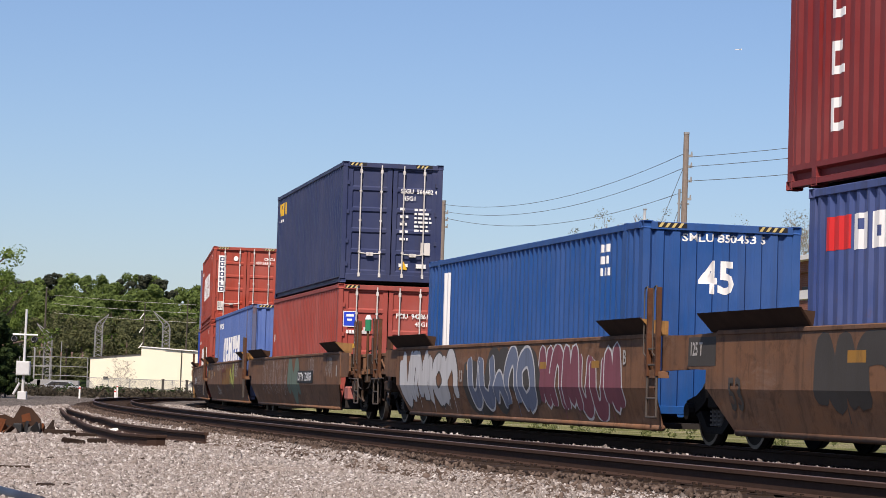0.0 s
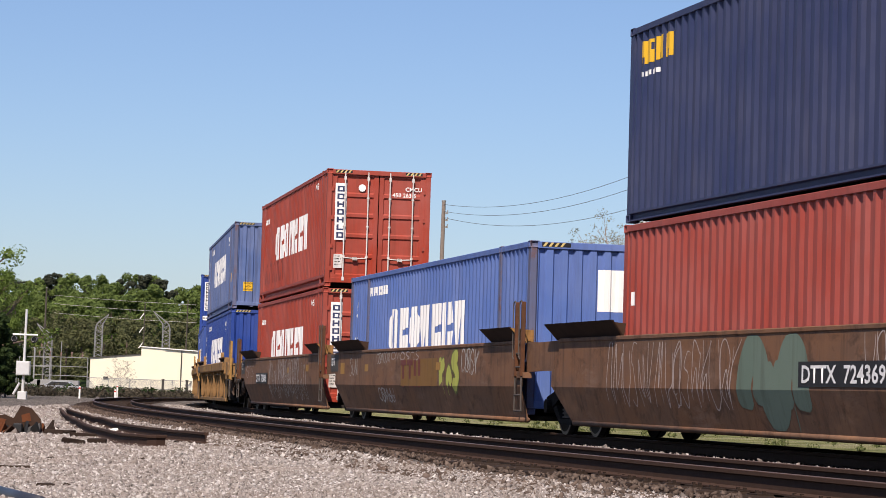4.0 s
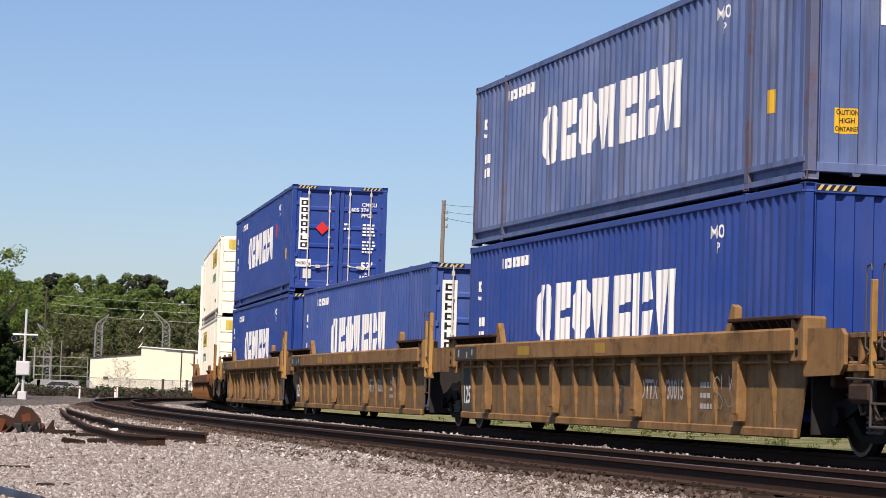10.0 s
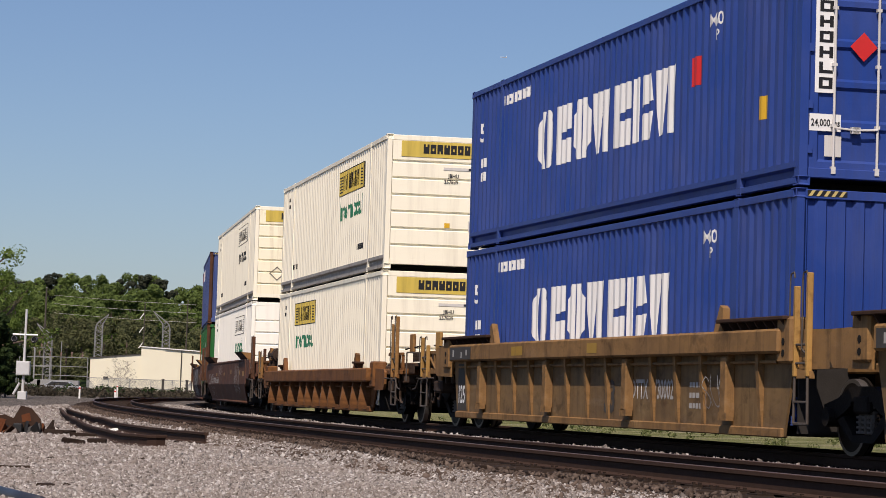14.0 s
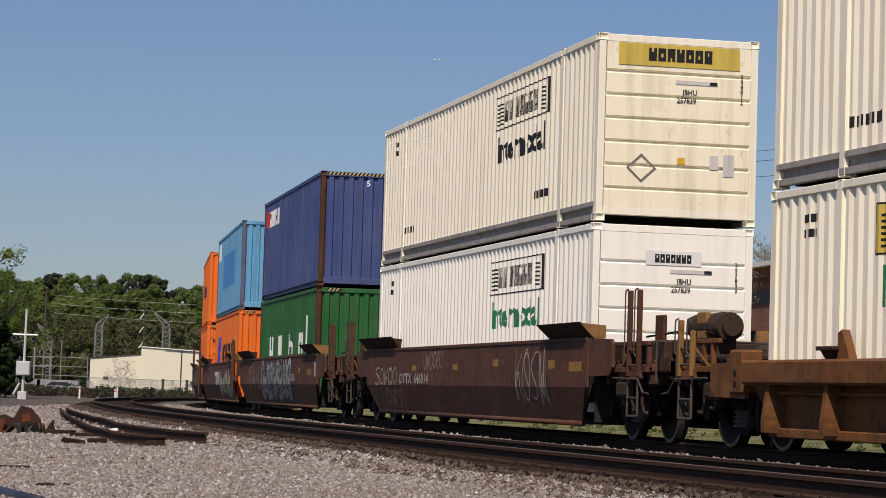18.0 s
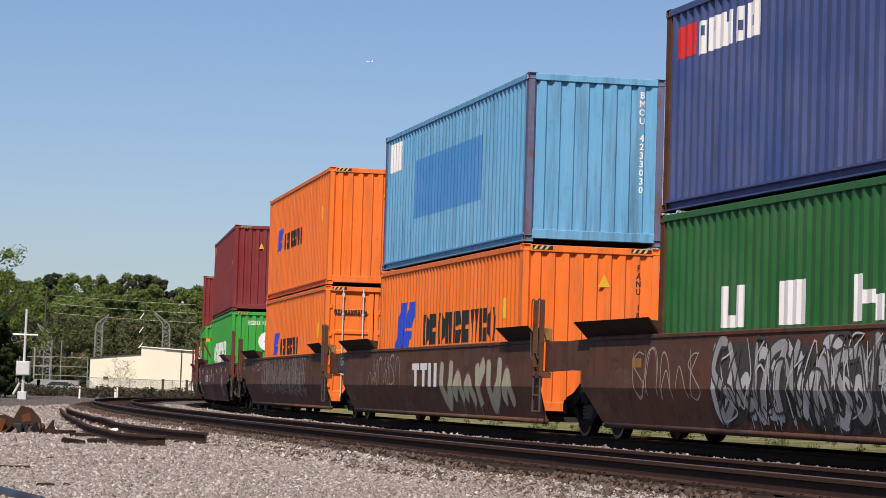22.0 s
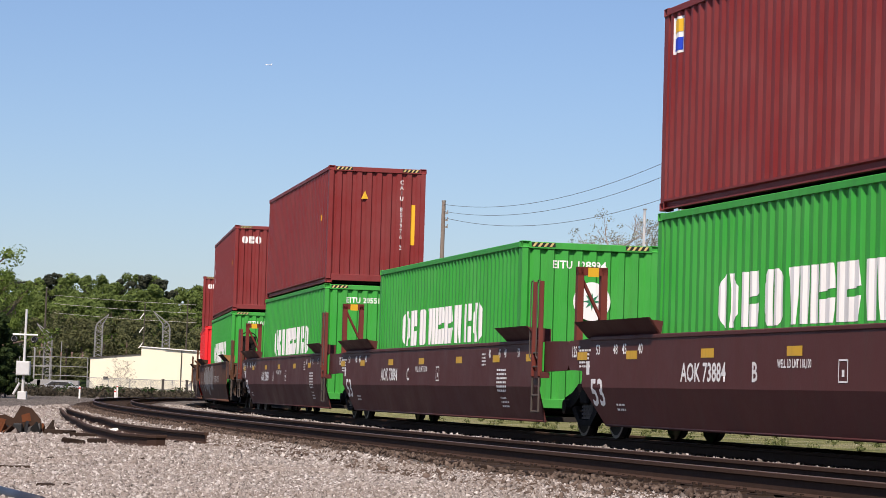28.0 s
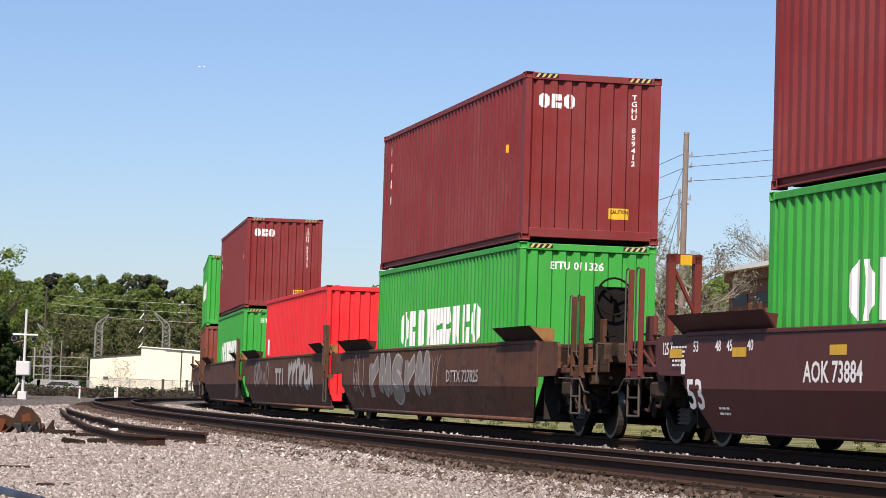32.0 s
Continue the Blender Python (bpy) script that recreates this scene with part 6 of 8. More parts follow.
# cream metal building
by, d_ = 280.0, 14.0
b = thing("metal_building", "low cream metal building with a stepped flat roof", "building")
bm = bmesh.new()
prism(bm, [(-38.42, GZ), (-32.8, GZ), (-32.8, 4.33), (-38.42, 3.72)], "y", by, by + d_)
part("wall", bm, CREAMWALL, b, "cream wall of the low wing")
bm = bmesh.new()
prism(bm, [(-32.8, GZ), (-17.0, GZ), (-17.0, 4.45), (-32.8, 5.15)], "y", by - 0.3, by + d_)
part("wall", bm, CREAMWALL, b, "cream wall of the tall wing")
bm = bmesh.new()
prism(bm, [(-38.55, 3.7), (-32.8, 4.32), (-32.8, 4.42), (-38.55, 3.8)], "y", by - 0.12, by + d_)
part("roof", bm, DARKTRIM, b)
bm = bmesh.new()
prism(bm, [(-32.95, 5.14), (-16.8, 4.43), (-16.8, 4.53), (-32.95, 5.24)], "y", by - 0.45, by + d_)
part("roof", bm, WHITEWOOD, b, "white roof edge")
bm = bmesh.new()
prism(bm, [(-30.2, 4.98), (-16.9, 4.39), (-16.9, 4.45), (-30.2, 5.01)], "y", by - 0.5, by - 0.44)
part("gutter", bm, DARKTRIM, b)
bm = bmesh.new()
box(bm, -36.9, -36.4, by - 0.12, by, 1.5, 1.75)
part("wall_lamp", bm, DARKTRIM, b)
bm = bmesh.new()
for k in range(6):
    box(bm, -38.4 + k * 0.9, -38.36 + k * 0.9, by - 0.03, by, GZ, 3.65)
part("wall_seam", bm, CREAMWALL, b)["kind"] = "stuff"
bm = bmesh.new()
box(bm, -28.4, -28.3, by - 0.45, by - 0.3, GZ, 4.85)
part("downpipe", bm, DARKTRIM, b)

# chain-link fence
f_ = thing("chain_link_fence", "galvanised chain-link fence with steel posts", "fence")
fy, x = 262.0, -36.2
while x < -25.0:
    bm = bmesh.new()
    tube(bm, (x, fy, GZ), (x, fy, 1.55), 0.04, n=6)
    part("post", bm, GALV, f_)
    x += 2.2
for z in (1.5, 0.55):
    bm = bmesh.new()
    tube(bm, (-36.2, fy, z), (-25.4, fy, z), 0.03, n=6)
    part("rail", bm, GALV, f_)
bm = bmesh.new()
for k in range(120):
    x0 = -36.2 + k * 0.09
    for sgn in (-1, 1):
        a0, a1 = x0, x0 + sgn * 1.8
        vs = [bm.verts.new(q) for q in ((a0 - 0.01, fy, GZ + 0.05), (a0 + 0.01, fy, GZ + 0.05), (min(max(a1, -36.2), -25.4) + 0.01, fy, 1.5), (min(max(a1, -36.2), -25.4) - 0.01, fy, 1.5))]
        bm.faces.new(vs)
part("mesh", bm, GALV, f_)["kind"] = "stuff"
for k, (x, y, h) in enumerate(((-27.6, 255, 1.9), (-25.2, 255, 1.9))):
    gp = thing("gate_post", "dark steel gate post beside the fence", "post", "gate posts", m=pose(x, y, GZ))
    bm = bmesh.new()
    bevel_box(bm, -0.12, 0.12, -0.12, 0.12, 0, h, 0.02)
    part("shaft", bm, DARKTRIM, gp)
    bm = bmesh.new()
    bevel_box(bm, -0.15, 0.15, -0.15, 0.15, h, h + 0.08, 0.02)
    part("cap", bm, DARKTRIM, gp)
for x, y, h in ((-26.2, 186, 0.95), (-24.1, 190, 0.8), (-29.0, 230, 1.2)):
    mp = thing("marker_post", "short white marker post by the track", "post", "marker posts", m=pose(x, y, GZ))
    bm = bmesh.new()
    bevel_box(bm, -0.06, 0.06, -0.06, 0.06, 0, h, 0.01)
    part("shaft", bm, WHITEWOOD, mp)
    bm = bmesh.new()
    bevel_box(bm, -0.065, 0.065, -0.065, 0.065, h - 0.2, h - 0.1, 0.005)
    part("band", bm, REDMARK, mp)


# substation behind the building
def lattice(x, y, h, tip_x, tip_z):
    """A square mast of thin angles whose head bends over into a point."""
    t = thing("lattice_mast", "galvanised lattice mast with a bent pointed head", "mast", "substation masts", m=pose(x, y, GZ))
    sg = 1 if tip_x > 0 else -1
    tip = (tip_x, tip_z - GZ)
    h = h - GZ
    outer = [(-0.5 * sg, 0), (-0.46 * sg, h - 0.9), (-0.32 * sg, h - 0.25), (0.05 * sg, h + 0.15), tip]
    inner = [(0.5 * sg, 0), (0.46 * sg, h - 1.3), (0.45 * sg, h - 0.75), (0.5 * sg, h - 0.2), tip]
    for chord in (outer, inner):
        for yy in (-0.4, 0.4):
            bm = bmesh.new()
            for k in range(4):
                f0, f1 = (1, 1, 1, 0.8, 0.1)[k], (1, 1, 1, 0.8, 0.1)[k + 1]
                tube(bm, (chord[k][0], yy * f0, chord[k][1]), (chord[k + 1][0], yy * f1, chord[k + 1][1]), 0.05, n=5)
            part("leg", bm, GALV, t)
    bm = bmesh.new()
    n = int(h / 0.55)
    for k in range(n):
        z0, z1 = (h - 1.0) * k / n, (h - 1.0) * (k + 1) / n
        s_ = 1 if k % 2 else -1
        tube(bm, (-0.48 * s_, -0.4, z0), (0.48 * s_, -0.4, z1), 0.032, n=4)
        tube(bm, (0.48 * s_, 0.4, z0), (-0.48 * s_, 0.4, z1), 0.032, n=4)
    for k in range(1, 4):
        tube(bm, (outer[k][0], 0, outer[k][1]), (inner[k][0], 0, inner[k][1]), 0.035, n=4)
        if k < 3:
            tube(bm, (outer[k + 1][0], 0, outer[k + 1][1]), (inner[k][0], 0, inner[k][1]), 0.035, n=4)
    part("bracing", bm, GALV, t)["kind"] = "stuff"


for x, y, h, tx, tz in ((-51.6, 335, 7.4, -1.6, 8.65), (-45.0, 335, 9.1, 1.2, 10.2), (-36.1, 335, 9.35, -1.8, 10.8)):
    lattice(x, y, h, tx, tz)
for k, (x0, x1, h) in enumerate(((-54.5, -50.5, 5.4), (-52.6, -45.6, 4.3), (-58.5, -54.8, 3.8))):
    t = thing("switch_frame", "grey steel frame of the electric substation", "steel frame", "substation frames")
    for x in (x0, (x0 + x1) / 2, x1):
        bm = bmesh.new()
        bevel_box(bm, x - 0.05, x + 0.05, 329.95, 330.05, GZ, h + (2.0 if x != x1 else 0.0), 0.01)
        part("column", bm, GALV, t)
    for z in (h, h - 1.2, h - 2.4):
        bm = bmesh.new()
        box(bm, x0, x1, 329.96, 330.04, z - 0.04, z + 0.04)
        part("beam", bm, GALV, t)
    for j in range(5):
        x = x0 + (x1 - x0) * (j + 0.5) / 5
        bm = bmesh.new()
        for q in range(4):
            tube(bm, (x, 330, h + 0.1 + 0.16 * q), (x, 330, h + 0.22 + 0.16 * q), 0.14, 0.07, 6)
        part("insulator", bm, plain("insulator_brown", (0.2, 0.13, 0.1), 0.3) if (k, j) == (0, 0) else bpy.data.materials["insulator_brown"], t)
    bm = bmesh.new()
    bevel_box(bm, x0 + 0.8, x1 - 0.8, 328, 329.2, GZ, 1.3, 0.05)
    part("cabinet", bm, GALV, t)


# poles and wires
def wire_between(parent, a, b, sag, r, material, n=14):
    a, b = Vector(a), Vector(b)
    d = (b - a).normalized()
    e1 = d.cross(Vector((0, 0, 1))).normalized()
    e2 = e1.cross(d)
    verts, faces = [], []
    for i in range(n + 1):
        k = i / n
        p = a.lerp(b, k) - Vector((0, 0, sag * 4 * k * (1 - k)))
        verts += [tuple(p + (e1 * math.cos(q) + e2 * math.sin(q)) * r) for q in (0, 1.257, 2.513, 3.77, 5.027)]
    for i in range(n):
        faces += [(5 * i + j, 5 * i + (j + 1) % 5, 5 * i + 5 + (j + 1) % 5, 5 * i + 5 + j) for j in range(5)]
    return part("wire", mesh_of("wire", verts, faces, material), material, parent)


def pole(label, x, y, h, r=0.15, arms=(), lean=0.0, wood=WOODPOLE):
    p = thing("utility_pole", label, "utility pole", "utility poles", m=pose(x, y, GZ))
    bm = bmesh.new()
    tube(bm, (0, 0, -0.3), (lean, 0, h - GZ), r, r * 0.72, 10)
    part("shaft", bm, wood, p)
    bm = bmesh.new()
    tube(bm, (lean, 0, h - GZ), (lean, 0, h - GZ + 0.08), r * 0.8, n=10)
    part("cap", bm, GALV, p)
    for z in arms:
        bm = bmesh.new()
        box(bm, -0.1, 0.28, -0.05, 0.05, z - GZ - 0.05, z - GZ + 0.05)
        tube(bm, (0.24, 0, z - GZ), (0.24, 0, z - GZ + 0.18), 0.05, 0.03, 6)
        part("insulator", bm, GALV, p)
    return p


p1 = pole("tall weathered wooden utility pole with wires", 9.95, 105, 11.9, 0.16, (11.0, 10.55, 9.95, 9.2), 0.0)
p2 = pole("tall weathered wooden utility pole with wires", -0.05, 145, 11.85, 0.16, (11.2, 10.8, 10.4))
bm = bmesh.new()
tube(bm, (-0.22, 0, 7.6), (-0.22, 0, 10.0), 0.05, n=8)
tube(bm, (-0.3, 0, 9.4), (0.2, 0, 9.4), 0.03, n=6)
part("riser_pipe", bm, GALV, p1)
lp = thing("light_pole", "slim pale metal pole behind the train", "pole", m=pose(8.87, 112, GZ))
bm = bmesh.new()
tube(bm, (0, 0, -0.2), (0, 0, 9.22 - GZ), 0.08, 0.06, 10)
part("shaft", bm, SIGNALBOX, lp)
bm = bmesh.new()
tube(bm, (0, 0, 9.22 - GZ), (0, 0, 9.22 - GZ + 0.06), 0.09, n=10)
part("cap", bm, GALV, lp)
off1, off2 = Vector((9.95, 105, GZ)), Vector((-0.05, 145, GZ))
for za, zb, xb, yb in ((10.95, 11.4, 28, 63), (10.55, 11.0, 28, 63), (9.95, 10.25, 28, 63)):
    wire_between(p1, Vector((10.1, 105, za)) - off1, Vector((xb, yb, zb)) - off1, 0.55, 0.012, WIRE)
for za, zb in ((11.7, 11.1), (11.3, 10.5), (10.95, 9.5)):
    wire_between(p2, Vector((-0.05, 145, za)) - off2, Vector((9.9, 105, zb)) - off2, 0.9, 0.012, WIRE, 18)
for za, x2, z2 in ((10.6, 7.9, 7.0), (9.3, 9.0, 7.0), (9.3, 8.2, 6.0), (8.4, 9.4, 5.5)):
    wire_between(p1, Vector((9.9, 105, za)) - off1, Vector((x2, 106, z2 - 2)) - off1, 0.0, 0.012, WIRE, 2)
for x, y, h, r in ((-39.06, 335, 11.93, 0.09), (-33.41, 335, 12.44, 0.1), (-56.14, 335, 11.3, 0.09), (-52.15, 335, 13.4, 0.15)):
    p3 = pole("distant wooden utility pole before the woods", x, y, h, r, wood=DARKPOLE)
    if x == -39.06:
        for z in (10.1, 8.3, 6.25):
            bm = bmesh.new()
            tube(bm, (-0.62, 0, z - GZ - 0.35), (-0.1, 0, z - GZ + 0.4), 0.06, n=6)
            part("insulator", bm, WHITEWOOD, p3, "white slanting insulator")
hw = thing("overhead_line", "three pale overhead wires before the woods", "wires")
for (xa, za), (xb, zb) in (((-51.58, 12.6), (-32.55, 11.99)), ((-51.52, 11.46), (-32.5, 10.86)), ((-51.47, 10.23), (-32.45, 9.61))):
    wire_between(hw, (xa, 338, za), (xb, 338, zb), 0.12, 0.017, PALEWIRE)

# crossing signal mast
s_ = thing("crossing_signal", "silver crossing signal mast with twin black lamp heads", "signal", m=pose(-24.5, 150, GZ))
bm = bmesh.new()
tube(bm, (0, 0, 0), (0.03, 0, 5.35), 0.09, 0.07, 10)
part("mast", bm, SIGNALBOX, s_)
bm = bmesh.new()
tube(bm, (-0.72, 0, 3.85), (0.75, 0, 3.85), 0.055, n=8)
part("crossarm", bm, SIGNALBOX, s_)
for x in (-0.6, 0.58):
    bm = bmesh.new()
    m_ = Matrix.Translation((x, -0.1, 3.58)) @ Matrix.Rotation(math.pi / 2, 4, "X")
    bmesh.ops.create_cone(bm, cap_ends=True, segments=20, radius1=0.2, radius2=0.2, depth=0.05, matrix=m_)
    lh = part("lamp_head", bm, BLACKMETAL, s_)
    bm = bmesh.new()
    m_ = Matrix.Translation((x, -0.2, 3.6)) @ Matrix.Rotation(math.pi / 2, 4, "X")
    bmesh.ops.create_cone(bm, cap_ends=False, segments=16, radius1=0.15, radius2=0.16, depth=0.2, matrix=m_)
    part("hood", bm, SIGNALBOX, lh)
bm = bmesh.new()
bevel_box(bm, -0.4, 0.4, -0.3, 0.2, 1.45, 2.28, 0.03)
cab = part("equipment_box", bm, SIGNALBOX, s_, "silver equipment box")
bm = bmesh.new()
box(bm, -0.34, 0.34, -0.315, -0.3, 1.52, 2.2)
part("box_door", bm, SIGNALBOX, cab)
bm = bmesh.new()
bevel_box(bm, -0.26, 0.26, -0.24, 0.24, 0, 0.5, 0.03)
part("base", bm, SIGNALBOX, s_)
bm = bmesh.new()
tube(bm, (-0.55, 0, 0.3), (-0.2, 0, 1.0), 0.07, n=8)
part("brace", bm, SIGNALBOX, s_)

# brick station building beyond the train, its wall nearly along the line
def brick_material():
    m, n, l, b = mat_new("old_red_brick")
    co = n.new("ShaderNodeTexCoord").outputs["Object"]
    mp = n.new("ShaderNodeMapping")
    mp.inputs["Rotation"].default_value = (radians(90), 0, 0)
    l.new(co, mp.inputs["Vector"])
    br = n.new("ShaderNodeTexBrick")
    br.inputs["Scale"].default_value = 1.0
    br.inputs["Brick Width"].default_value, br.inputs["Row Height"].default_value = 0.21, 0.075
    br.inputs["Mortar Size"].default_value = 0.009
    br.inputs["Color1"].default_value = (0.2, 0.06, 0.036, 1)
    br.inputs["Color2"].default_value = (0.25, 0.082, 0.05, 1)
    br.inputs["Mortar"].default_value = (0.26, 0.15, 0.11, 1)
    l.new(mp.outputs[0], br.inputs["Vector"])
    st = tex(n, l, "ShaderNodeTexNoise", co, 0.9, (1, 1, 0.3), Detail=6.0)
    c = mix(n, l, ramp(n, l, st.outputs["Fac"], [(0.45, 0.0), (0.75, 0.5)]), br.outputs["Color"], (0.1, 0.05, 0.04))
    l.new(c, b.inputs["Base Color"])
    b.inputs["Roughness"].default_value = 0.9
    bumped(n, l, b, br.outputs["Fac"], -0.5, 0.01)
    return m


BRICK = brick_material()
bb = thing("brick_building", "old red brick railway building with tall windows and a white porch", "building", m=pose(14.35, 95.0, GZ, 0, 0, -80.2))
# local +x runs towards the camera along the wall, +y away from the line
H1 = 9.45
wall_holes = [(2.3, 3.2), (5.7, 6.6), (9.1, 10.0), (12.5, 13.4)]
x = 0.0
for a, c_ in wall_holes + [(20.0, 20.0)]:
    bm = bmesh.new()
    box(bm, x, a, 0, 0.45, 0, H1 - 0.55)
    part("wall", bm, BRICK, bb)
    if c_ > a:
        for z0, z1 in ((0, 6.1), (8.4, H1 - 0.55)):
            bm = bmesh.new()
            box(bm, a, c_, 0, 0.45, z0, z1)
            part("wall", bm, BRICK, bb)
        bm = bmesh.new()
        box(bm, a + 0.2, c_ - 0.2, 0.3, 0.36, 6.9, 8.4)
        win = part("window", bm, BLACKMETAL, bb, "dark tall window")
        bm = bmesh.new()
        box(bm, a - 0.12, c_ + 0.12, -0.1, 0.2, 5.95, 6.12)
        part("sill", bm, WHITEWOOD, win)
        bm = bmesh.new()
        box(bm, a, c_, 0.12, 0.4, 6.1, 6.9)
        for a0, a1 in ((a, a + 0.2), (c_ - 0.2, c_)):
            box(bm, a0, a1, 0.12, 0.4, 6.9, 8.4)
        part("bricked_infill", bm, BRICK, win)
    x = c_
bm = bmesh.new()
box(bm, 0, 0.45, 0.45, 12, 0, H1 - 0.55)
part("wall", bm, BRICK, bb)
bm = bmesh.new()
box(bm, -0.08, 20, -0.08, 12, H1 - 0.55, H1 - 0.3)
part("cornice", bm, BRICK, bb)
bm = bmesh.new()
box(bm, -0.12, 20, -0.12, 12, H1 - 0.3, H1)
part("roof_edge", bm, DARKTRIM, bb)
# lower wing going away from the camera
bm = bmesh.new()
box(bm, -13.0, 0.0, 0.1, 9.0, 0, 6.3)
part("wall", bm, BRICK, bb, "brick wall of the low wing")
bm = bmesh.new()
prism(bm, [(-13.3, 6.72), (0.05, 6.72), (0.05, 6.9), (-13.3, 6.9)], "y", -0.45, 9.2)
part("roof", bm, WHITEWOOD, bb, "white roof edge")
bm = bmesh.new()
box(bm, -13.1, 0.0, -0.1, 9.0, 6.3, 6.72)
part("frieze", bm, BRICK, bb)
for q in range(4):
    bm = bmesh.new()
    box(bm, -12.2 + q * 3.1, -10.2 + q * 3.1, 0.06, 0.12, 5.3, 5.75)
    part("window", bm, BLACKMETAL, bb, "dark clerestory window")
# porch
bm = bmesh.new()
prism(bm, [(-3.6, 4.86), (-3.6, 5.0), (0.2, 5.06), (0.2, 4.9)], "x", 6.6, 20)
part("porch_roof", bm, SHINGLE, bb)
bm = bmesh.new()
box(bm, 6.5, 20, -3.72, -3.6, 4.74, 5.04)
part("fascia", bm, WHITEWOOD, bb, "white porch fascia")
bm = bmesh.new()
prism(bm, [(-3.6, 4.8), (-3.6, 5.04), (0.0, 5.1), (0.0, 4.85)], "x", 6.42, 6.52)
part("bargeboard", bm, WHITEWOOD, bb)
for q in range(5):
    x = 6.9 + q * 2.9
    bm = bmesh.new()
    box(bm, x - 0.08, x + 0.08, -3.5, -3.34, 0, 4.7)
    br_ = part("porch_post", bm, WHITEWOOD, bb, "white porch post")
    bm = bmesh.new()
    tube(bm, (x, -3.4, 3.7), (x + 0.8, -3.5, 4.7), 0.06, n=6)
    tube(bm, (x, -3.4, 3.7), (x - 0.8, -3.5, 4.7), 0.06, n=6)
    part("bracket", bm, WHITEWOOD, br_)


# scrap beside the track, old rails, odd bits
def old_rail(p0, p1, p2):
    """A bent length of rail lying on the stones through three places."""
    ob = thing("old_rail", "length of dark rusty rail lying on the ballast", "rail", "old rails")
    verts, faces = [], []
    n = 18
    at = lambda k: Vector((*(p0[i] * (2 * k - 1) * (k - 1) + p1[i] * 4 * k * (1 - k) + p2[i] * k * (2 * k - 1) for i in (0, 1)), 0))
    for i in range(n + 1):
        c, d = at(i / n), at(i / n + 0.01) - at(i / n - 0.01)
        nrm = Vector((-d.y, d.x, 0)).normalized()
        s_ = np.interp(c.y, _y[::-1], _s[::-1])
        o_ = (c.x - np.interp(s_, _s, _x)) * -math.sin(np.interp(s_, _s, _phi))
        c.z = max(apron_height(0, o_, c.x, c.y), GZ) + 0.175
        for o, h in HEAD:
            q = c + nrm * o
            verts.append((q.x, q.y, c.z + h))
    m_ = len(HEAD)
    for i in range(n):
        for j in range(m_):
            a, b_ = i * m_ + j, i * m_ + (j + 1) % m_
            faces.append((a, b_, b_ + m_, a + m_))
    faces += [tuple(range(m_)), tuple(n * m_ + k for k in range(m_))[::-1]]
    part("bar", mesh_of("bar", verts, faces, RAIL), RAIL, ob)


old_rail((-10.0, 67.5), (-5.75, 42.6), (-3.77, 35.4))
old_rail((-9.7, 66.6), (-5.94, 46.9), (-3.28, 36.3))
BRIGHTRUST = plain("bright_orange_rust", (0.2, 0.08, 0.025), 0.9, 0.0, 0.5, 9.0)
RUSTORANGE = plain("orange_rust", (0.13, 0.045, 0.02), 0.9, 0.0, 0.4, 8.0)
j = thing("rusty_plough", "rusty black steel plate scrap with an orange patch", "scrap metal", m=pose(-7.15, 43.6, GZ, 0, 0, 8))
bm = bmesh.new()
prism(bm, [(-0.55, 0.0), (0.42, 0.02), (0.36, 0.3), (0.2, 0.48), (0.02, 0.52), (-0.1, 0.3), (-0.25, 0.36), (-0.55, 0.3)], "y", -0.08, 0.0)
part("plate", bm, RUSTY, j)
bm = bmesh.new()
prism(bm, [(0.05, 0.24), (0.2, 0.26), (0.17, 0.4), (0.03, 0.36)], "y", -0.086, -0.08)
part("rust_patch", bm, RUSTORANGE, j)
bm = bmesh.new()
bevel_box(bm, -0.1, 0.06, -0.4, 0.3, -0.1, 0.22, 0.02)
part("post", bm, BLACKMETAL, j)
bm = bmesh.new()
prism(bm, [(-0.6, 0.1), (-0.28, 0.1), (-0.22, 0.28), (-0.6, 0.34)], "y", -0.3, -0.2)
part("side_plate", bm, RUSTORANGE, j)
rs = random.Random(8)
for k in range(34):
    bm = bmesh.new()
    a_, l_ = rs.uniform(0, 3.14), rs.uniform(0.12, 0.4)
    c_ = Vector((rs.uniform(-0.8, 0.5), rs.uniform(-0.5, 0.9), 0))
    prism(bm, [(-l_ / 2, 0), (l_ / 2, rs.uniform(0, 0.06)), (l_ * 0.4, rs.uniform(0.05, 0.16)), (-l_ * 0.3, rs.uniform(0.08, 0.3))], "y", -0.02, 0.02)
    bmesh.ops.transform(bm, matrix=Matrix.Translation(c_) @ Matrix.Rotation(a_, 4, "Z") @ Matrix.Rotation(rs.uniform(-0.8, 0.8), 4, "X"), verts=bm.verts)
    part("shard", bm, rs.choice((RUSTY, TIE, BLACKMETAL, RUSTORANGE, BRIGHTRUST)), j)
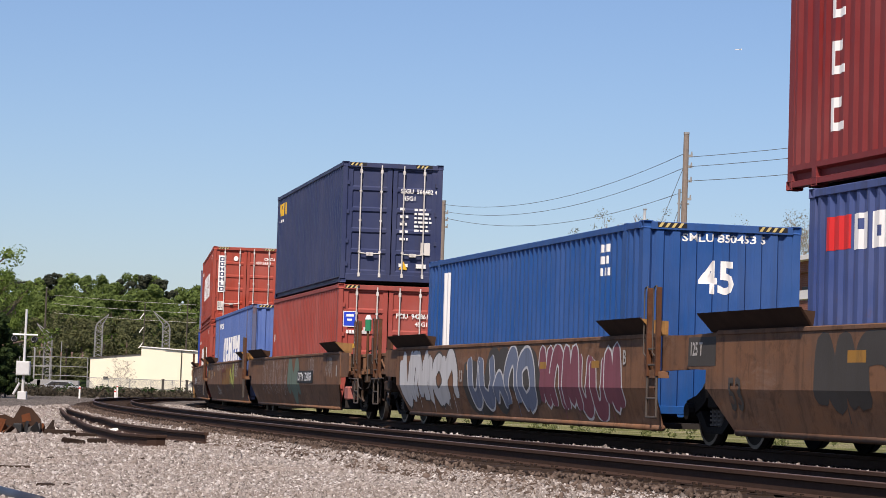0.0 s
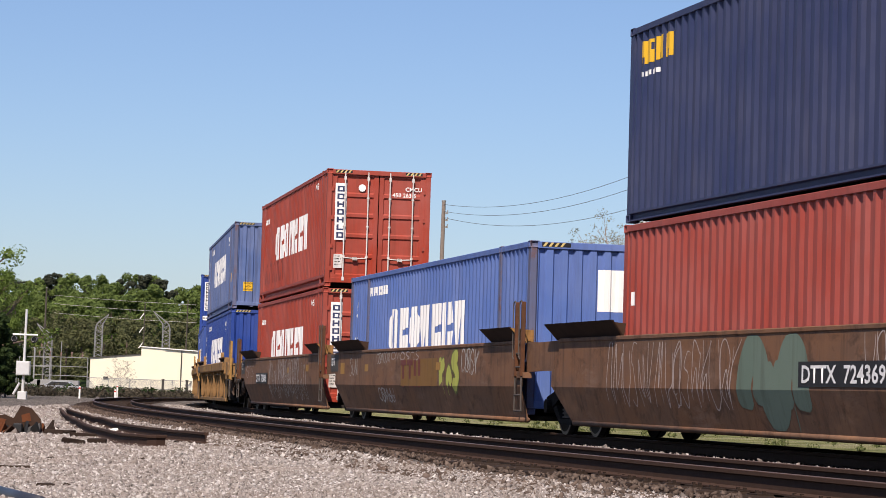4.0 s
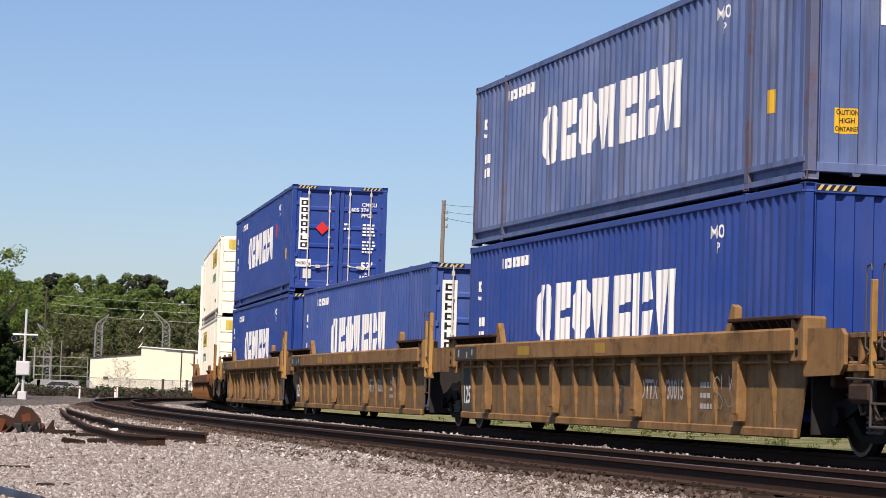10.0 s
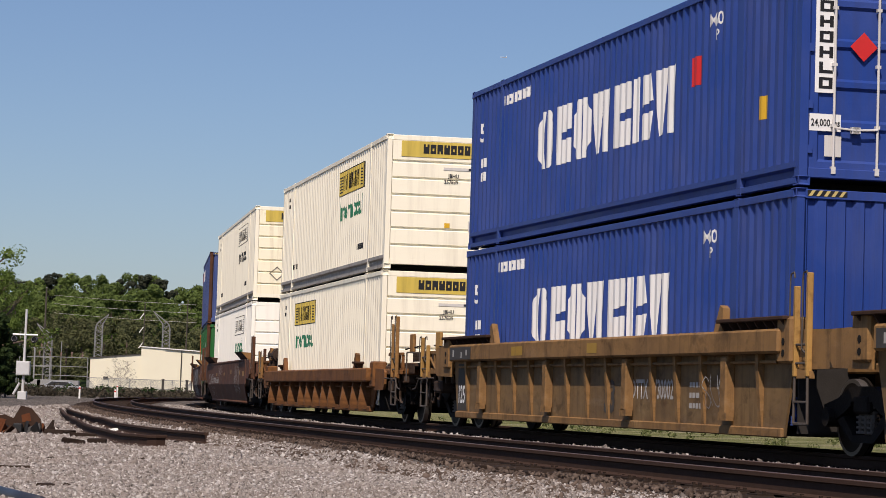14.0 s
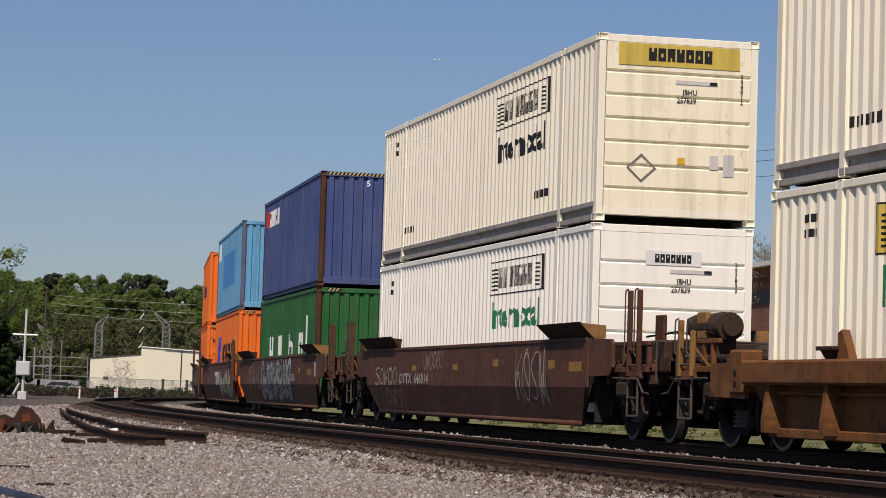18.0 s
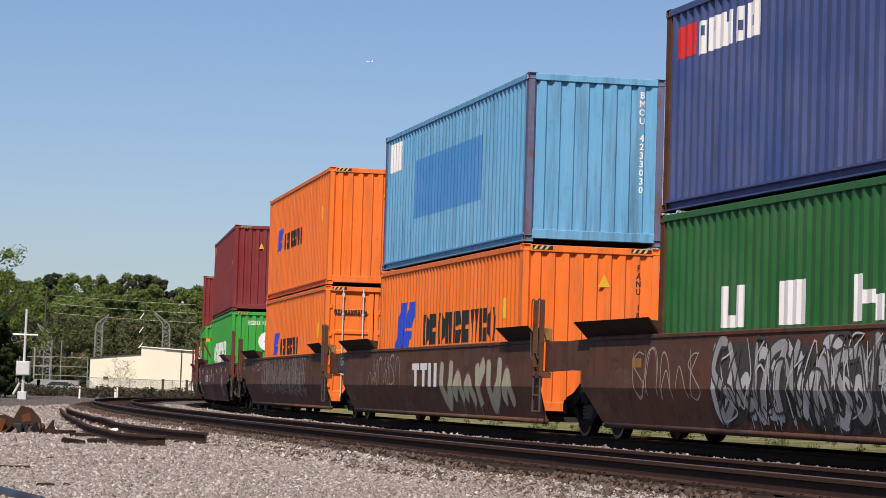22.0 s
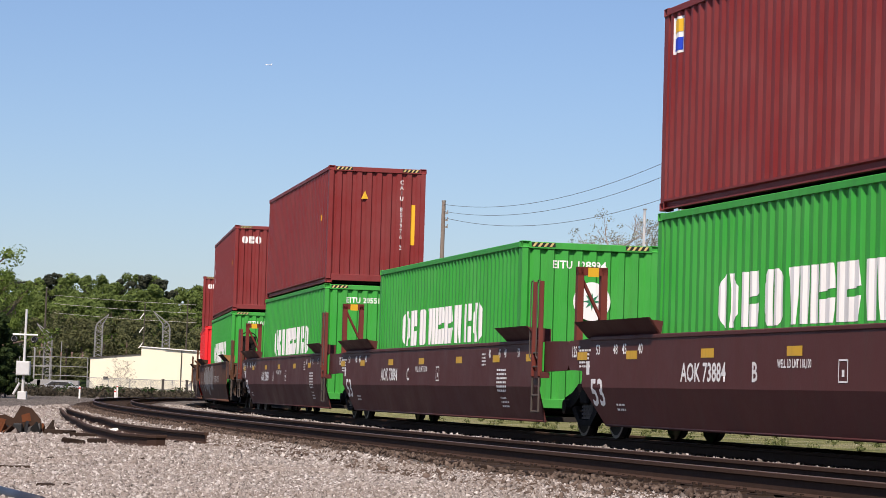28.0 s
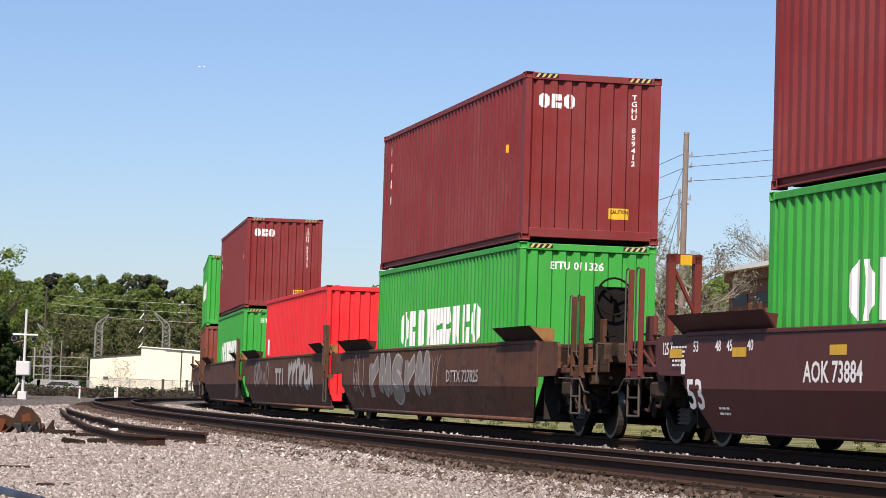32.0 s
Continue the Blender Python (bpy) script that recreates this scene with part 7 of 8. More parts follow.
for x, y, l_, w_, a in ((-5.21, 36.5, 0.34, 0.12, 8), (-4.98, 37.4, 0.26, 0.11, 2), (-6.2, 43.0, 0.16, 0.16, 40), (-6.93, 46.2, 0.14, 0.1, 20), (-3.22, 21.2, 0.15, 0.09, 30), (-3.08, 21.4, 0.1, 0.07, -20),
                        (-2.8, 23.7, 0.1, 0.05, 5), (-3.94, 33.6, 0.13, 0.06, -10), (-3.75, 37.4, 0.2, 0.1, 10), (-4.26, 25.6, 0.36, 0.03, 4), (-7.4, 53.2, 0.4, 0.1, 30), (-5.7, 41.4, 0.5, 0.05, 12),
                        (-4.95, 44.2, 0.4, 0.16, 45), (-6.5, 43.4, 0.4, 0.06, -8), (-3.5, 30.2, 0.12, 0.06, 25), (-5.9, 33.5, 0.1, 0.06, 50), (-4.4, 29.0, 0.09, 0.05, 10)):
    s2 = thing("wood_chunk", "dark broken piece of old sleeper wood", "wood scrap", "scraps on the ballast", m=pose(x, y, GZ + 0.02, rs.uniform(-6, 6), rs.uniform(-6, 6), a))
    bm = bmesh.new()
    bevel_box(bm, -l_ / 2, l_ / 2, -w_ / 2, w_ / 2, -0.02, 0.11 if y > 36 else 0.035, 0.012)
    for v in bm.verts:
        v.co += Vector((rs.uniform(-0.02, 0.02), rs.uniform(-0.02, 0.02), rs.uniform(-0.012, 0.012)))
    part("block", bm, TIE, s2)
for x, y, r in ((-0.3, 30.0, 0.11), (-0.2, 29.6, 0.08), (1.5, 26.0, 0.07), (-5.8, 46.0, 0.13)):
    s2 = thing("loose_rock", "loose brown rock on the ballast", "rock", "loose rocks", m=pose(x, y, GZ + r * 0.5))
    bm = bmesh.new()
    bmesh.ops.create_icosphere(bm, subdivisions=2, radius=r)
    for v in bm.verts:
        v.co *= 1 + 0.3 * noise.noise(v.co * 9 + Vector((x, y, 0)))
        v.co.z *= 0.75
    part("stone", bm, TIE if r != 0.13 else WHITEWOOD, s2)


# a dark pipe on the stones close by
pp = thing("steel_pipe", "dark blue-grey steel pipe lying on the ballast", "pipe", m=pose(-2.95, 18.2, GZ + 0.02, 0, 0, -70))
bm = bmesh.new()
tube(bm, (-0.9, 0, 0.05), (0.75, 0, 0.05), 0.045, n=12)
part("tube", bm, plain("blue_grey_steel", (0.03, 0.035, 0.05), 0.45, 0.2), pp, smooth=True)

# parked vehicle behind the fence
car = thing("parked_car", "grey parked car behind the fence", "car", m=pose(-40.6, 275, GZ))
bm = bmesh.new()
prism(bm, [(-2.2, 0.35), (2.2, 0.35), (2.25, 0.8), (1.3, 0.95), (0.7, 1.42), (-1.2, 1.45), (-1.9, 1.0), (-2.25, 0.9)], "y", -0.85, 0.85)
bmesh.ops.bevel(bm, geom=bm.edges[:], offset=0.06, segments=2, affect="EDGES")
part("body", bm, plain("grey_car_paint", (0.3, 0.31, 0.33), 0.3), car)
bm = bmesh.new()
prism(bm, [(1.1, 0.98), (0.65, 1.36), (-1.1, 1.38), (-1.6, 1.0)], "y", -0.87, -0.86)
part("window", bm, BLACKMETAL, car)
for x in (-1.4, 1.4):
    bm = bmesh.new()
    tube(bm, (x, -0.88, 0.33), (x, -0.65, 0.33), 0.33, n=18)
    part("wheel", bm, RUBBER, car)

# airliner far off
pl = thing("airliner", "tiny white airliner far off in the sky", "aeroplane")
bm = bmesh.new()
tube(bm, (-5.4, 0, 0), (4.2, 0, 0), 0.55, n=8)
tube(bm, (-6.4, 0, 0), (-5.4, 0, 0), 0.1, 0.55, 8)
part("fuselage", bm, WHITEWOOD, pl)
bm = bmesh.new()
prism(bm, [(-1.2, 0), (1.2, 0), (3.6, 5), (2.9, 5)], "z", -0.1, 0.1)
prism(bm, [(-1.2, 0), (1.2, 0), (3.6, -5), (2.9, -5)], "z", -0.1, 0.1)
part("wings", bm, WHITEWOOD, pl)
bm = bmesh.new()
prism(bm, [(2.8, 0.4), (4.2, 0.4), (4.6, 2.0), (3.9, 2.0)], "y", -0.08, 0.08)
part("tail", bm, WHITEWOOD, pl)
# ---- marks and spray paint on the cars ----


def ribbon(pts, width, lift, taper=True):
    """A painted stroke along points (u, v), laid a hair higher from piece to piece."""
    verts, faces = [], []
    n = len(pts)
    for i, (u, v) in enumerate(pts):
        a, b = pts[max(0, i - 1)], pts[min(n - 1, i + 1)]
        du, dv = b[0] - a[0], b[1] - a[1]
        ln = math.hypot(du, dv) or 1
        end = min(1, (i + 1) / n * 3 if i < n / 2 else (n - i) / n * 3)
        w = width * (0.5 + 0.5 * math.sin(math.pi * end / 2) if taper else math.sqrt(min(1.0, (min(i, n - 1 - i) + 1) / 3)))
        nx, ny = -dv / ln * w / 2, du / ln * w / 2
        for q in (1, -1):
            verts.append((u + q * nx, max(WELL_LOW + 0.06, min(WELL_TOP - 0.06, v + q * ny)), lift + i * 1e-5))
    faces = [(2 * i, 2 * i + 1, 2 * i + 3, 2 * i + 2) for i in range(n - 1)]
    return verts, faces


def painted(face, name, verts, faces, material, label=""):
    """Flat paint of (u, v, lift) corners, folded over the face's kink."""
    bm = bmesh.new()
    vs = [bm.verts.new(p) for p in verts]
    for f in faces:
        bm.faces.new([vs[k] for k in f])
    for c in face.levels:
        bmesh.ops.bisect_plane(bm, geom=bm.verts[:] + bm.edges[:] + bm.faces[:], plane_co=(0, c, 0), plane_no=(0, 1, 0))
    for w in bm.verts:
        w.co = face.place(w.co.x, w.co.y, -w.co.z)
    part(name, bm, material, face.parent, label)["kind"] = "stuff"


def smooth_path(ctrl, step=0.09):
    out = []
    p = [ctrl[0]] + list(ctrl) + [ctrl[-1]]
    for i in range(1, len(p) - 2):
        n = max(2, int(math.hypot(p[i + 1][0] - p[i][0], p[i + 1][1] - p[i][1]) / step))
        for k in range(n):
            t = k / n
            out.append(tuple(0.5 * (2 * p[i][d] + (p[i + 1][d] - p[i - 1][d]) * t + (2 * p[i - 1][d] - 5 * p[i][d] + 4 * p[i + 1][d] - p[i + 2][d]) * t * t
                                    + (3 * p[i][d] - p[i - 1][d] - 3 * p[i + 1][d] + p[i + 2][d]) * t ** 3) for d in (0, 1)))
    out.append(ctrl[-1])
    return out


STROKES = (((0.12, 0.0), (0.1, 0.6), (0.3, 0.98), (0.62, 0.95), (0.82, 0.6), (0.84, 0.0)), ((0.1, 1.0), (0.12, 0.35), (0.35, 0.03), (0.65, 0.06), (0.87, 0.4), (0.88, 1.0)),
           ((0.85, 0.9), (0.45, 1.0), (0.12, 0.75), (0.5, 0.5), (0.88, 0.25), (0.5, 0.0), (0.1, 0.1)), ((0.5, 0.0), (0.1, 0.3), (0.15, 0.75), (0.5, 1.0), (0.88, 0.7), (0.85, 0.25), (0.45, 0.03)),
           ((0.1, 0.0), (0.2, 1.0), (0.5, 0.15), (0.75, 1.0), (0.9, 0.0)), ((0.2, 1.0), (0.22, 0.05), (0.3, 0.5), (0.85, 0.95)), ((0.15, 0.05), (0.5, 0.55), (0.9, 0.02)))


def spray(unit, u0, u1, v0, v1, letters, width, material, seed, outline=None, wild=1.0, label="abstract spray-painted shapes", pick=range(7), over=0.0):
    """Bubble shapes side by side: thin scrawls are open strokes, thick ones fat strokes over a wider outline, with runs of paint below."""
    rnd = random.Random(seed)
    face = well_face(unit)
    cell = (u1 - u0) / letters
    fill_v, fill_f, line_v, line_f = [], [], [], []
    thick = width > 0.12

    def put(store_v, store_f, path, w, lift):
        v, f = ribbon(path, w, lift, not thick)
        store_f += [tuple(q + len(store_v) for q in g_) for g_ in f]
        store_v += v

    for i in range(letters):
        lean, tall, drop = rnd.uniform(-0.12, 0.18) * wild, rnd.uniform(0.86, 1.0), rnd.uniform(0.0, 0.1)
        for k in range(1 if thick else rnd.randint(1, 2)):
            ctrl = []
            pad = width / 2 if thick else 0.0
            for x, z in STROKES[rnd.choice(pick)]:
                x += rnd.uniform(-0.07, 0.07) * wild
                z = min(1.0, max(0.0, (z + rnd.uniform(-0.07, 0.07) * wild) * tall + drop))
                ctrl.append((u0 + (i + x * 1.06 + lean * (z - 0.5)) * cell, v0 + pad + (v1 - v0 - 2 * pad) * z))
            path = smooth_path(ctrl, 0.05)
            base = 0.002 + 0.0009 * (i % 3) + over
            if thick:
                put(line_v, line_f, path, width + 0.09, base)
                put(fill_v, fill_f, path, width, base + 0.0005)
                if rnd.random() < 0.6:
                    x = u0 + (i + rnd.uniform(0.2, 0.8)) * cell
                    put(fill_v, fill_f, [(x, v0 + 0.3), (x + 0.004, v0 + 0.1), (x, v0 - rnd.uniform(0.0, 0.06))], 0.035, base + 0.0004)
            else:
                put(fill_v, fill_f, path, width * rnd.uniform(0.8, 1.1), base + 0.0003 * k)
    if thick:
        painted(face, "spray_outline", line_v, line_f, outline or DIMWHITE)
    painted(face, "spray_paint", fill_v, fill_f, material, label)


YELLOWSTAIN = paint("old_yellow_patch", (0.38, 0.22, 0.03), 0.6, 0.2, 0.6, 0.2)
GREYSILVER = paint("dull_silver_spray", (0.33, 0.33, 0.33), 0.5, 0.2, 0.4)
DARKLIME = paint("dark_lime_spray", (0.12, 0.12, 0.035), 0.6, 0.15, 0.4)
PALELIME = paint("pale_lime_spray", (0.42, 0.42, 0.28), 0.6, 0.2, 0.6)
MAUVE = paint("mauve_spray", (0.2, 0.06, 0.08), 0.6, 0.15, 0.4)
DUSTBLUE = paint("dusty_blue_spray", (0.12, 0.15, 0.22), 0.6, 0.2, 0.4)
DIMWHITE = paint("thin_white_spray", (0.42, 0.4, 0.37), 0.6, 0.2, 0.5)
DARKSPRAY = paint("faded_black_spray", (0.05, 0.045, 0.04), 0.6, 0.2, 0.4)
CHALKY = paint("chalky_scrawl", (0.4, 0.33, 0.3), 0.7, 0.2, 0.5)
TEALPATCH = paint("old_teal_patch", (0.12, 0.17, 0.13), 0.7, 0.2, 0.5)
AMBER = paint("dirty_amber_reflector", (0.34, 0.17, 0.03), 0.5, 0.1, 0.7, 0.2)

# head and strong-blue car
f = well_face(W_HEAD)
spray(W_HEAD, -5.2, 5.0, 0.4, 1.42, 9, 0.32, DARKSPRAY, 3, DARKSPRAY)
text(f, "53", -7.95, 0.5, 0.4, DARKSPRAY, narrow=0.85, lift=0.012)
text(f, "125 T", -9.35, 1.2, 0.17, DIMWHITE, narrow=0.8, lift=-0.009)
bars(f, "reflector", [(-4.3, -3.8, 1.08, 1.22)], AMBER, "", 0.004)
f = well_face(W_B)
spray(W_B, -8.0, -3.2, 0.3, 1.42, 5, 0.33, SILVER, 12, DARKSPRAY, pick=(0, 1, 3, 5))
spray(W_B, -7.9, -3.3, 0.34, 1.4, 4, 0.17, SILVER, 13, SILVER, pick=(4, 5, 6), over=0.004)
spray(W_B, -2.4, 2.1, 0.28, 1.42, 3, 0.85, DARKSPRAY, 18, DARKSPRAY)
spray(W_B, -2.3, 2.0, 0.28, 1.42, 5, 0.3, DUSTBLUE, 14, SILVER, over=0.004)
spray(W_B, 2.4, 6.7, 0.26, 1.42, 6, 0.3, MAUVE, 17, SILVER, pick=(0, 1, 4, 5))
bars(f, "reflector", [(-2.5, -2.1, 1.05, 1.16), (0.2, 0.6, 1.05, 1.16), (2.4, 2.8, 1.05, 1.16), (5.3, 5.7, 1.05, 1.16)], AMBER, "", 0.004)["kind"] = "stuff"
text(f, "B", 6.9, 1.1, 0.2, DIMWHITE, lift=0.014)
text(f, "13", -3.0, 0.84, 0.2, DIMWHITE, lift=0.014)


def number_panel(unit, u0, u1, v0, v1, body, cap, ribbed=False, panel=BLACK):
    f = well_face(unit, ribbed)
    if panel:
        bars(f, "number_panel", [(u0, u1, v0, v1)], panel, "black number panel", 0.01)
    text(f, body, u0 + 0.12, v0 + (v1 - v0 - cap) / 2, cap, WHITE if panel else DIMWHITE, narrow=0.72 * (u1 - u0) / max(0.5, len(body) * cap * 0.62), lift=0.016)


number_panel(W_A, 1.34, 4.1, 0.8, 1.1, "DTTX  724369", 0.2)
f = well_face(W_A)
spray(W_A, -0.5, 1.5, 0.26, 1.42, 3, 0.42, TEALPATCH, 27, TEALPATCH, label="old teal paint blob", pick=(0, 1))
spray(W_A, -6.0, -0.6, 0.5, 1.4, 15, 0.022, CHALKY, 23, None, 2.6)
spray(W_A, 3.2, 4.2, 1.0, 1.42, 3, 0.022, CHALKY, 24)
spray(W_A, 6.0, 7.2, 0.9, 1.4, 3, 0.022, DIMWHITE, 25)
bars(f, "consolidated_stencil", [(7.8, 7.95, 0.95, 1.2)], DIMWHITE, "", 0.004)
f = well_face(W_G)
text(f, "125 T", -9.35, 1.2, 0.17, WHITE, narrow=0.8, lift=-0.009)
bars(f, "amber_patch", [(-1.35, 2.0, 0.75, 1.28)], paint("amber_stain", (0.2, 0.1, 0.025), 0.6, 0.1, 0.5, 0.3), "stained amber paint patch", 0.003)
bars(f, "brand_shape", [(-1.37, -0.85, 1.16, 1.27), (-1.2, -1.02, 0.72, 1.16), (-0.75, -0.2, 1.16, 1.27), (-0.56, -0.38, 0.72, 1.16), (-0.1, 0.1, 0.72, 1.27), (0.3, 0.5, 0.72, 1.27)], OXIDE, "", 0.008)["kind"] = "stuff"
spray(W_G, 2.2, 3.8, 0.62, 1.42, 3, 0.24, LIME, 31, DARKLIME)
spray(W_G, -3.9, -2.5, 1.2, 1.44, 6, 0.019, DIMWHITE, 32)
spray(W_G, -2.4, 0.4, 1.26, 1.44, 6, 0.022, CHALKY, 33)
spray(W_G, -3.8, -2.2, 0.4, 0.7, 5, 0.031, DIMWHITE, 34)
spray(W_G, -7.0, -6.0, 0.95, 1.35, 3, 0.022, DIMWHITE, 35)
spray(W_G, 4.0, 5.4, 0.95, 1.42, 4, 0.025, DIMWHITE, 36)
bars(f, "reflector", [(-5.2, -4.8, 1.05, 1.2), (1.9, 2.3, 1.05, 1.2), (-8.1, -7.6, 1.0, 1.25)], AMBER, "", 0.004)["kind"] = "stuff"
number_panel(W_E, -5.38, -2.58, 0.78, 1.08, "DTTX  724069", 0.2)
spray(W_E, -2.4, 5.4, 0.4, 1.42, 15, 0.024, DIMWHITE, 41, None, 2.6)
spray(W_E, -0.9, 3.5, 0.8, 1.42, 13, 0.022, CHALKY, 42, None, 2.6, over=0.003)
spray(W_E, -8.0, -6.0, 0.95, 1.3, 3, 0.019, CHALKY, 43)
f = well_face(W_E)
text(f, "125 T", -9.35, 1.2, 0.17, DIMWHITE, narrow=0.8, lift=-0.009)
bars(f, "reflector", [(5.3, 5.8, 1.08, 1.25), (1.6, 2.0, 1.05, 1.2)], AMBER, "", 0.004)["kind"] = "stuff"
# yellow cars
for w_, num in ((W_F, "DTTX 730015"), (W_I, "DTTX 730015"), (W_H, "DTTX 730002")):
    f = well_face(w_, True)
    text(f, "125", -8.03, 0.46, 0.3, WHITE, narrow=0.8, lift=0.004)
    text(f, "53", 0.8, 0.42, 0.44, DARKSPRAY, narrow=0.85, lift=0.006, bold=0.04)
    text(f, num[:4], 2.1, 0.62, 0.26, DIMWHITE, narrow=0.75, lift=0.004)
    text(f, num[5:], 3.1, 0.62, 0.26, DIMWHITE, narrow=0.75, lift=0.004)
    code_rows(f, 4.6, 0.78, 0.6, 3, 0.14, 0.07, DIMWHITE, 51)
    bars(f, "dark_panel", [(-8.1, -7.36, 0.32, 1.16)], DARKSPRAY, "dark stencil panel", 0.002)
    chord = Face(w_, lambda u, v, d: (u, -1.547 + d, v))
    bars(chord, "dark_panel", [(-8.1, -6.6, 1.23, 1.45)], DARKSPRAY, "dark stencil panel", 0.002)
    bars(chord, "stencil", [(-7.9, -7.8, 1.28, 1.4), (-7.3, -7.22, 1.26, 1.36), (-6.95, -6.85, 1.3, 1.4)], DIMWHITE, "", 0.005)["kind"] = "stuff"
    bars(chord, "yellow_patch", [(-3.9, -3.2, 1.27, 1.42), (0.4, 0.9, 1.27, 1.42)], YELLOWSTAIN, "old yellow paint patch", 0.002)["kind"] = "stuff"
    spray(w_, 5.3, 6.3, 0.5, 0.95, 3, 0.019, DIMWHITE, 52)
for w_ in (W_HEAD, W_G, W_E, W_N, W_O):
    bars(well_face(w_), "dark_panel", [(-9.45, -8.45, 1.06, 1.44)], DARKSPRAY, "dark stencil panel", -0.013)
# cream cars
text(Face(W_J, lambda u, v, d: (u, -1.339 + d, v)), "1405", -3.4, 0.42, 0.22, CHALKY, narrow=0.9, lift=0.004)
number_panel(W_L, -5.1, -2.1, 0.77, 1.02, "DTTX  646814", 0.19, panel=None)
spray(W_L, -7.5, -5.3, 0.75, 1.12, 5, 0.028, DIMWHITE, 61)
spray(W_L, -6.6, -4.8, 0.3, 0.7, 4, 0.022, CHALKY, 62)
spray(W_L, 4.1, 6.1, 0.45, 1.38, 4, 0.028, DIMWHITE, 63)
spray(W_L, -2.9, -1.2, 1.05, 1.4, 6, 0.019, CHALKY, 64)
f = well_face(W_L)
bars(f, "reflector", [(-3.9, -3.5, 1.05, 1.15), (-0.4, 0.0, 1.05, 1.15), (2.6, 3.0, 1.1, 1.22), (6.2, 6.6, 1.05, 1.18), (7.4, 8.1, 1.0, 1.15)], AMBER, "", 0.004)["kind"] = "stuff"
# dusky cars
spray(W_M, -3.1, 3.3, 0.3, 1.42, 4, 0.9, DARKSPRAY, 75, DARKSPRAY)
spray(W_M, -3.2, 3.4, 0.3, 1.42, 9, 0.15, SILVER, 71, DARKSPRAY, 2.4, over=0.004)
spray(W_M, -3.2, 3.4, 0.3, 1.42, 8, 0.13, GREYSILVER, 76, DARKSPRAY, 3.0, over=0.008)
spray(W_M, -3.0, 3.2, 0.34, 1.4, 11, 0.035, SILVER, 77, None, 3.0, over=0.012)
spray(W_M, -3.0, 3.2, 0.34, 1.4, 10, 0.04, DARKSPRAY, 78, None, 3.0, over=0.014)
spray(W_M, -6.4, -3.6, 0.6, 1.3, 5, 0.025, CHALKY, 73)
number_panel(W_M, 1.9, 4.5, 0.82, 1.06, "DTTX 732086", 0.2, panel=None)
f = well_face(W_M)
bars(f, "reflector", [(4.9, 5.3, 1.05, 1.18), (6.6, 7.4, 1.0, 1.14), (-6.4, -6.0, 1.05, 1.18)], AMBER, "", 0.004)["kind"] = "stuff"
bars(f, "small_plate", [(7.9, 8.25, 0.95, 1.3)], DIMWHITE, "", 0.004)
f = well_face(W_N)
bars(f, "brand_shape", [(-1.36, -0.7, 1.06, 1.19), (-1.15, -0.92, 0.74, 1.06), (-0.62, 0.02, 1.06, 1.19), (-0.42, -0.2, 0.74, 1.06), (0.1, 0.35, 0.74, 1.19), (0.6, 0.85, 0.74, 1.19)], WHITE, "", 0.008)["kind"] = "stuff"
spray(W_N, 1.2, 6.6, 0.28, 1.42, 6, 0.3, PALELIME, 81, MAUVE, pick=(4, 5, 6, 1))
spray(W_N, -6.0, -2.5, 0.72, 1.36, 6, 0.022, CHALKY, 82)
text(f, "125 T", -9.2, 1.2, 0.17, DIMWHITE, narrow=0.8, lift=-0.009)
spray(W_O, -4.5, 4.8, 0.5, 1.42, 24, 0.026, CHALKY, 91, None, 3.0)
spray(W_O, -4.2, 4.4, 0.6, 1.42, 19, 0.03, GREYSPRAY, 93, None, 3.5, over=0.003)
spray(W_O, -2.0, 4.8, 0.45, 1.1, 16, 0.024, CHALKY, 94, None, 3.0, over=0.006)
spray(W_O, -6.8, -4.6, 1.1, 1.35, 4, 0.019, DIMWHITE, 92)
text(well_face(W_O), "125 T", -9.2, 1.2, 0.17, DIMWHITE, narrow=0.8, lift=-0.009)
number_panel(W_S, 1.8, 4.6, 0.82, 1.06, "DTTX 727825", 0.21, panel=None)
spray(W_S, -7.4, -6.2, 0.5, 1.42, 2, 0.031, DIMWHITE, 101)
spray(W_S, -5.6, 0.4, 0.4, 1.42, 5, 0.28, GREYSPRAY, 102)
spray(W_S, 0.2, 1.4, 0.7, 1.4, 3, 0.025, DIMWHITE, 103)
spray(W_V, -6.4, -3.0, 0.7, 1.35, 5, 0.12, GREYSPRAY, 111)
spray(W_V, 1.2, 6.0, 0.6, 1.4, 6, 0.16, DIMWHITE, 112)
bars(well_face(W_V), "brand_shape", [(-1.5, -0.9, 1.06, 1.19), (-1.3, -1.1, 0.74, 1.06), (-0.8, -0.2, 1.06, 1.19), (-0.6, -0.4, 0.74, 1.06), (0.0, 0.2, 0.74, 1.19)], DIMWHITE, "", 0.008)["kind"] = "stuff"
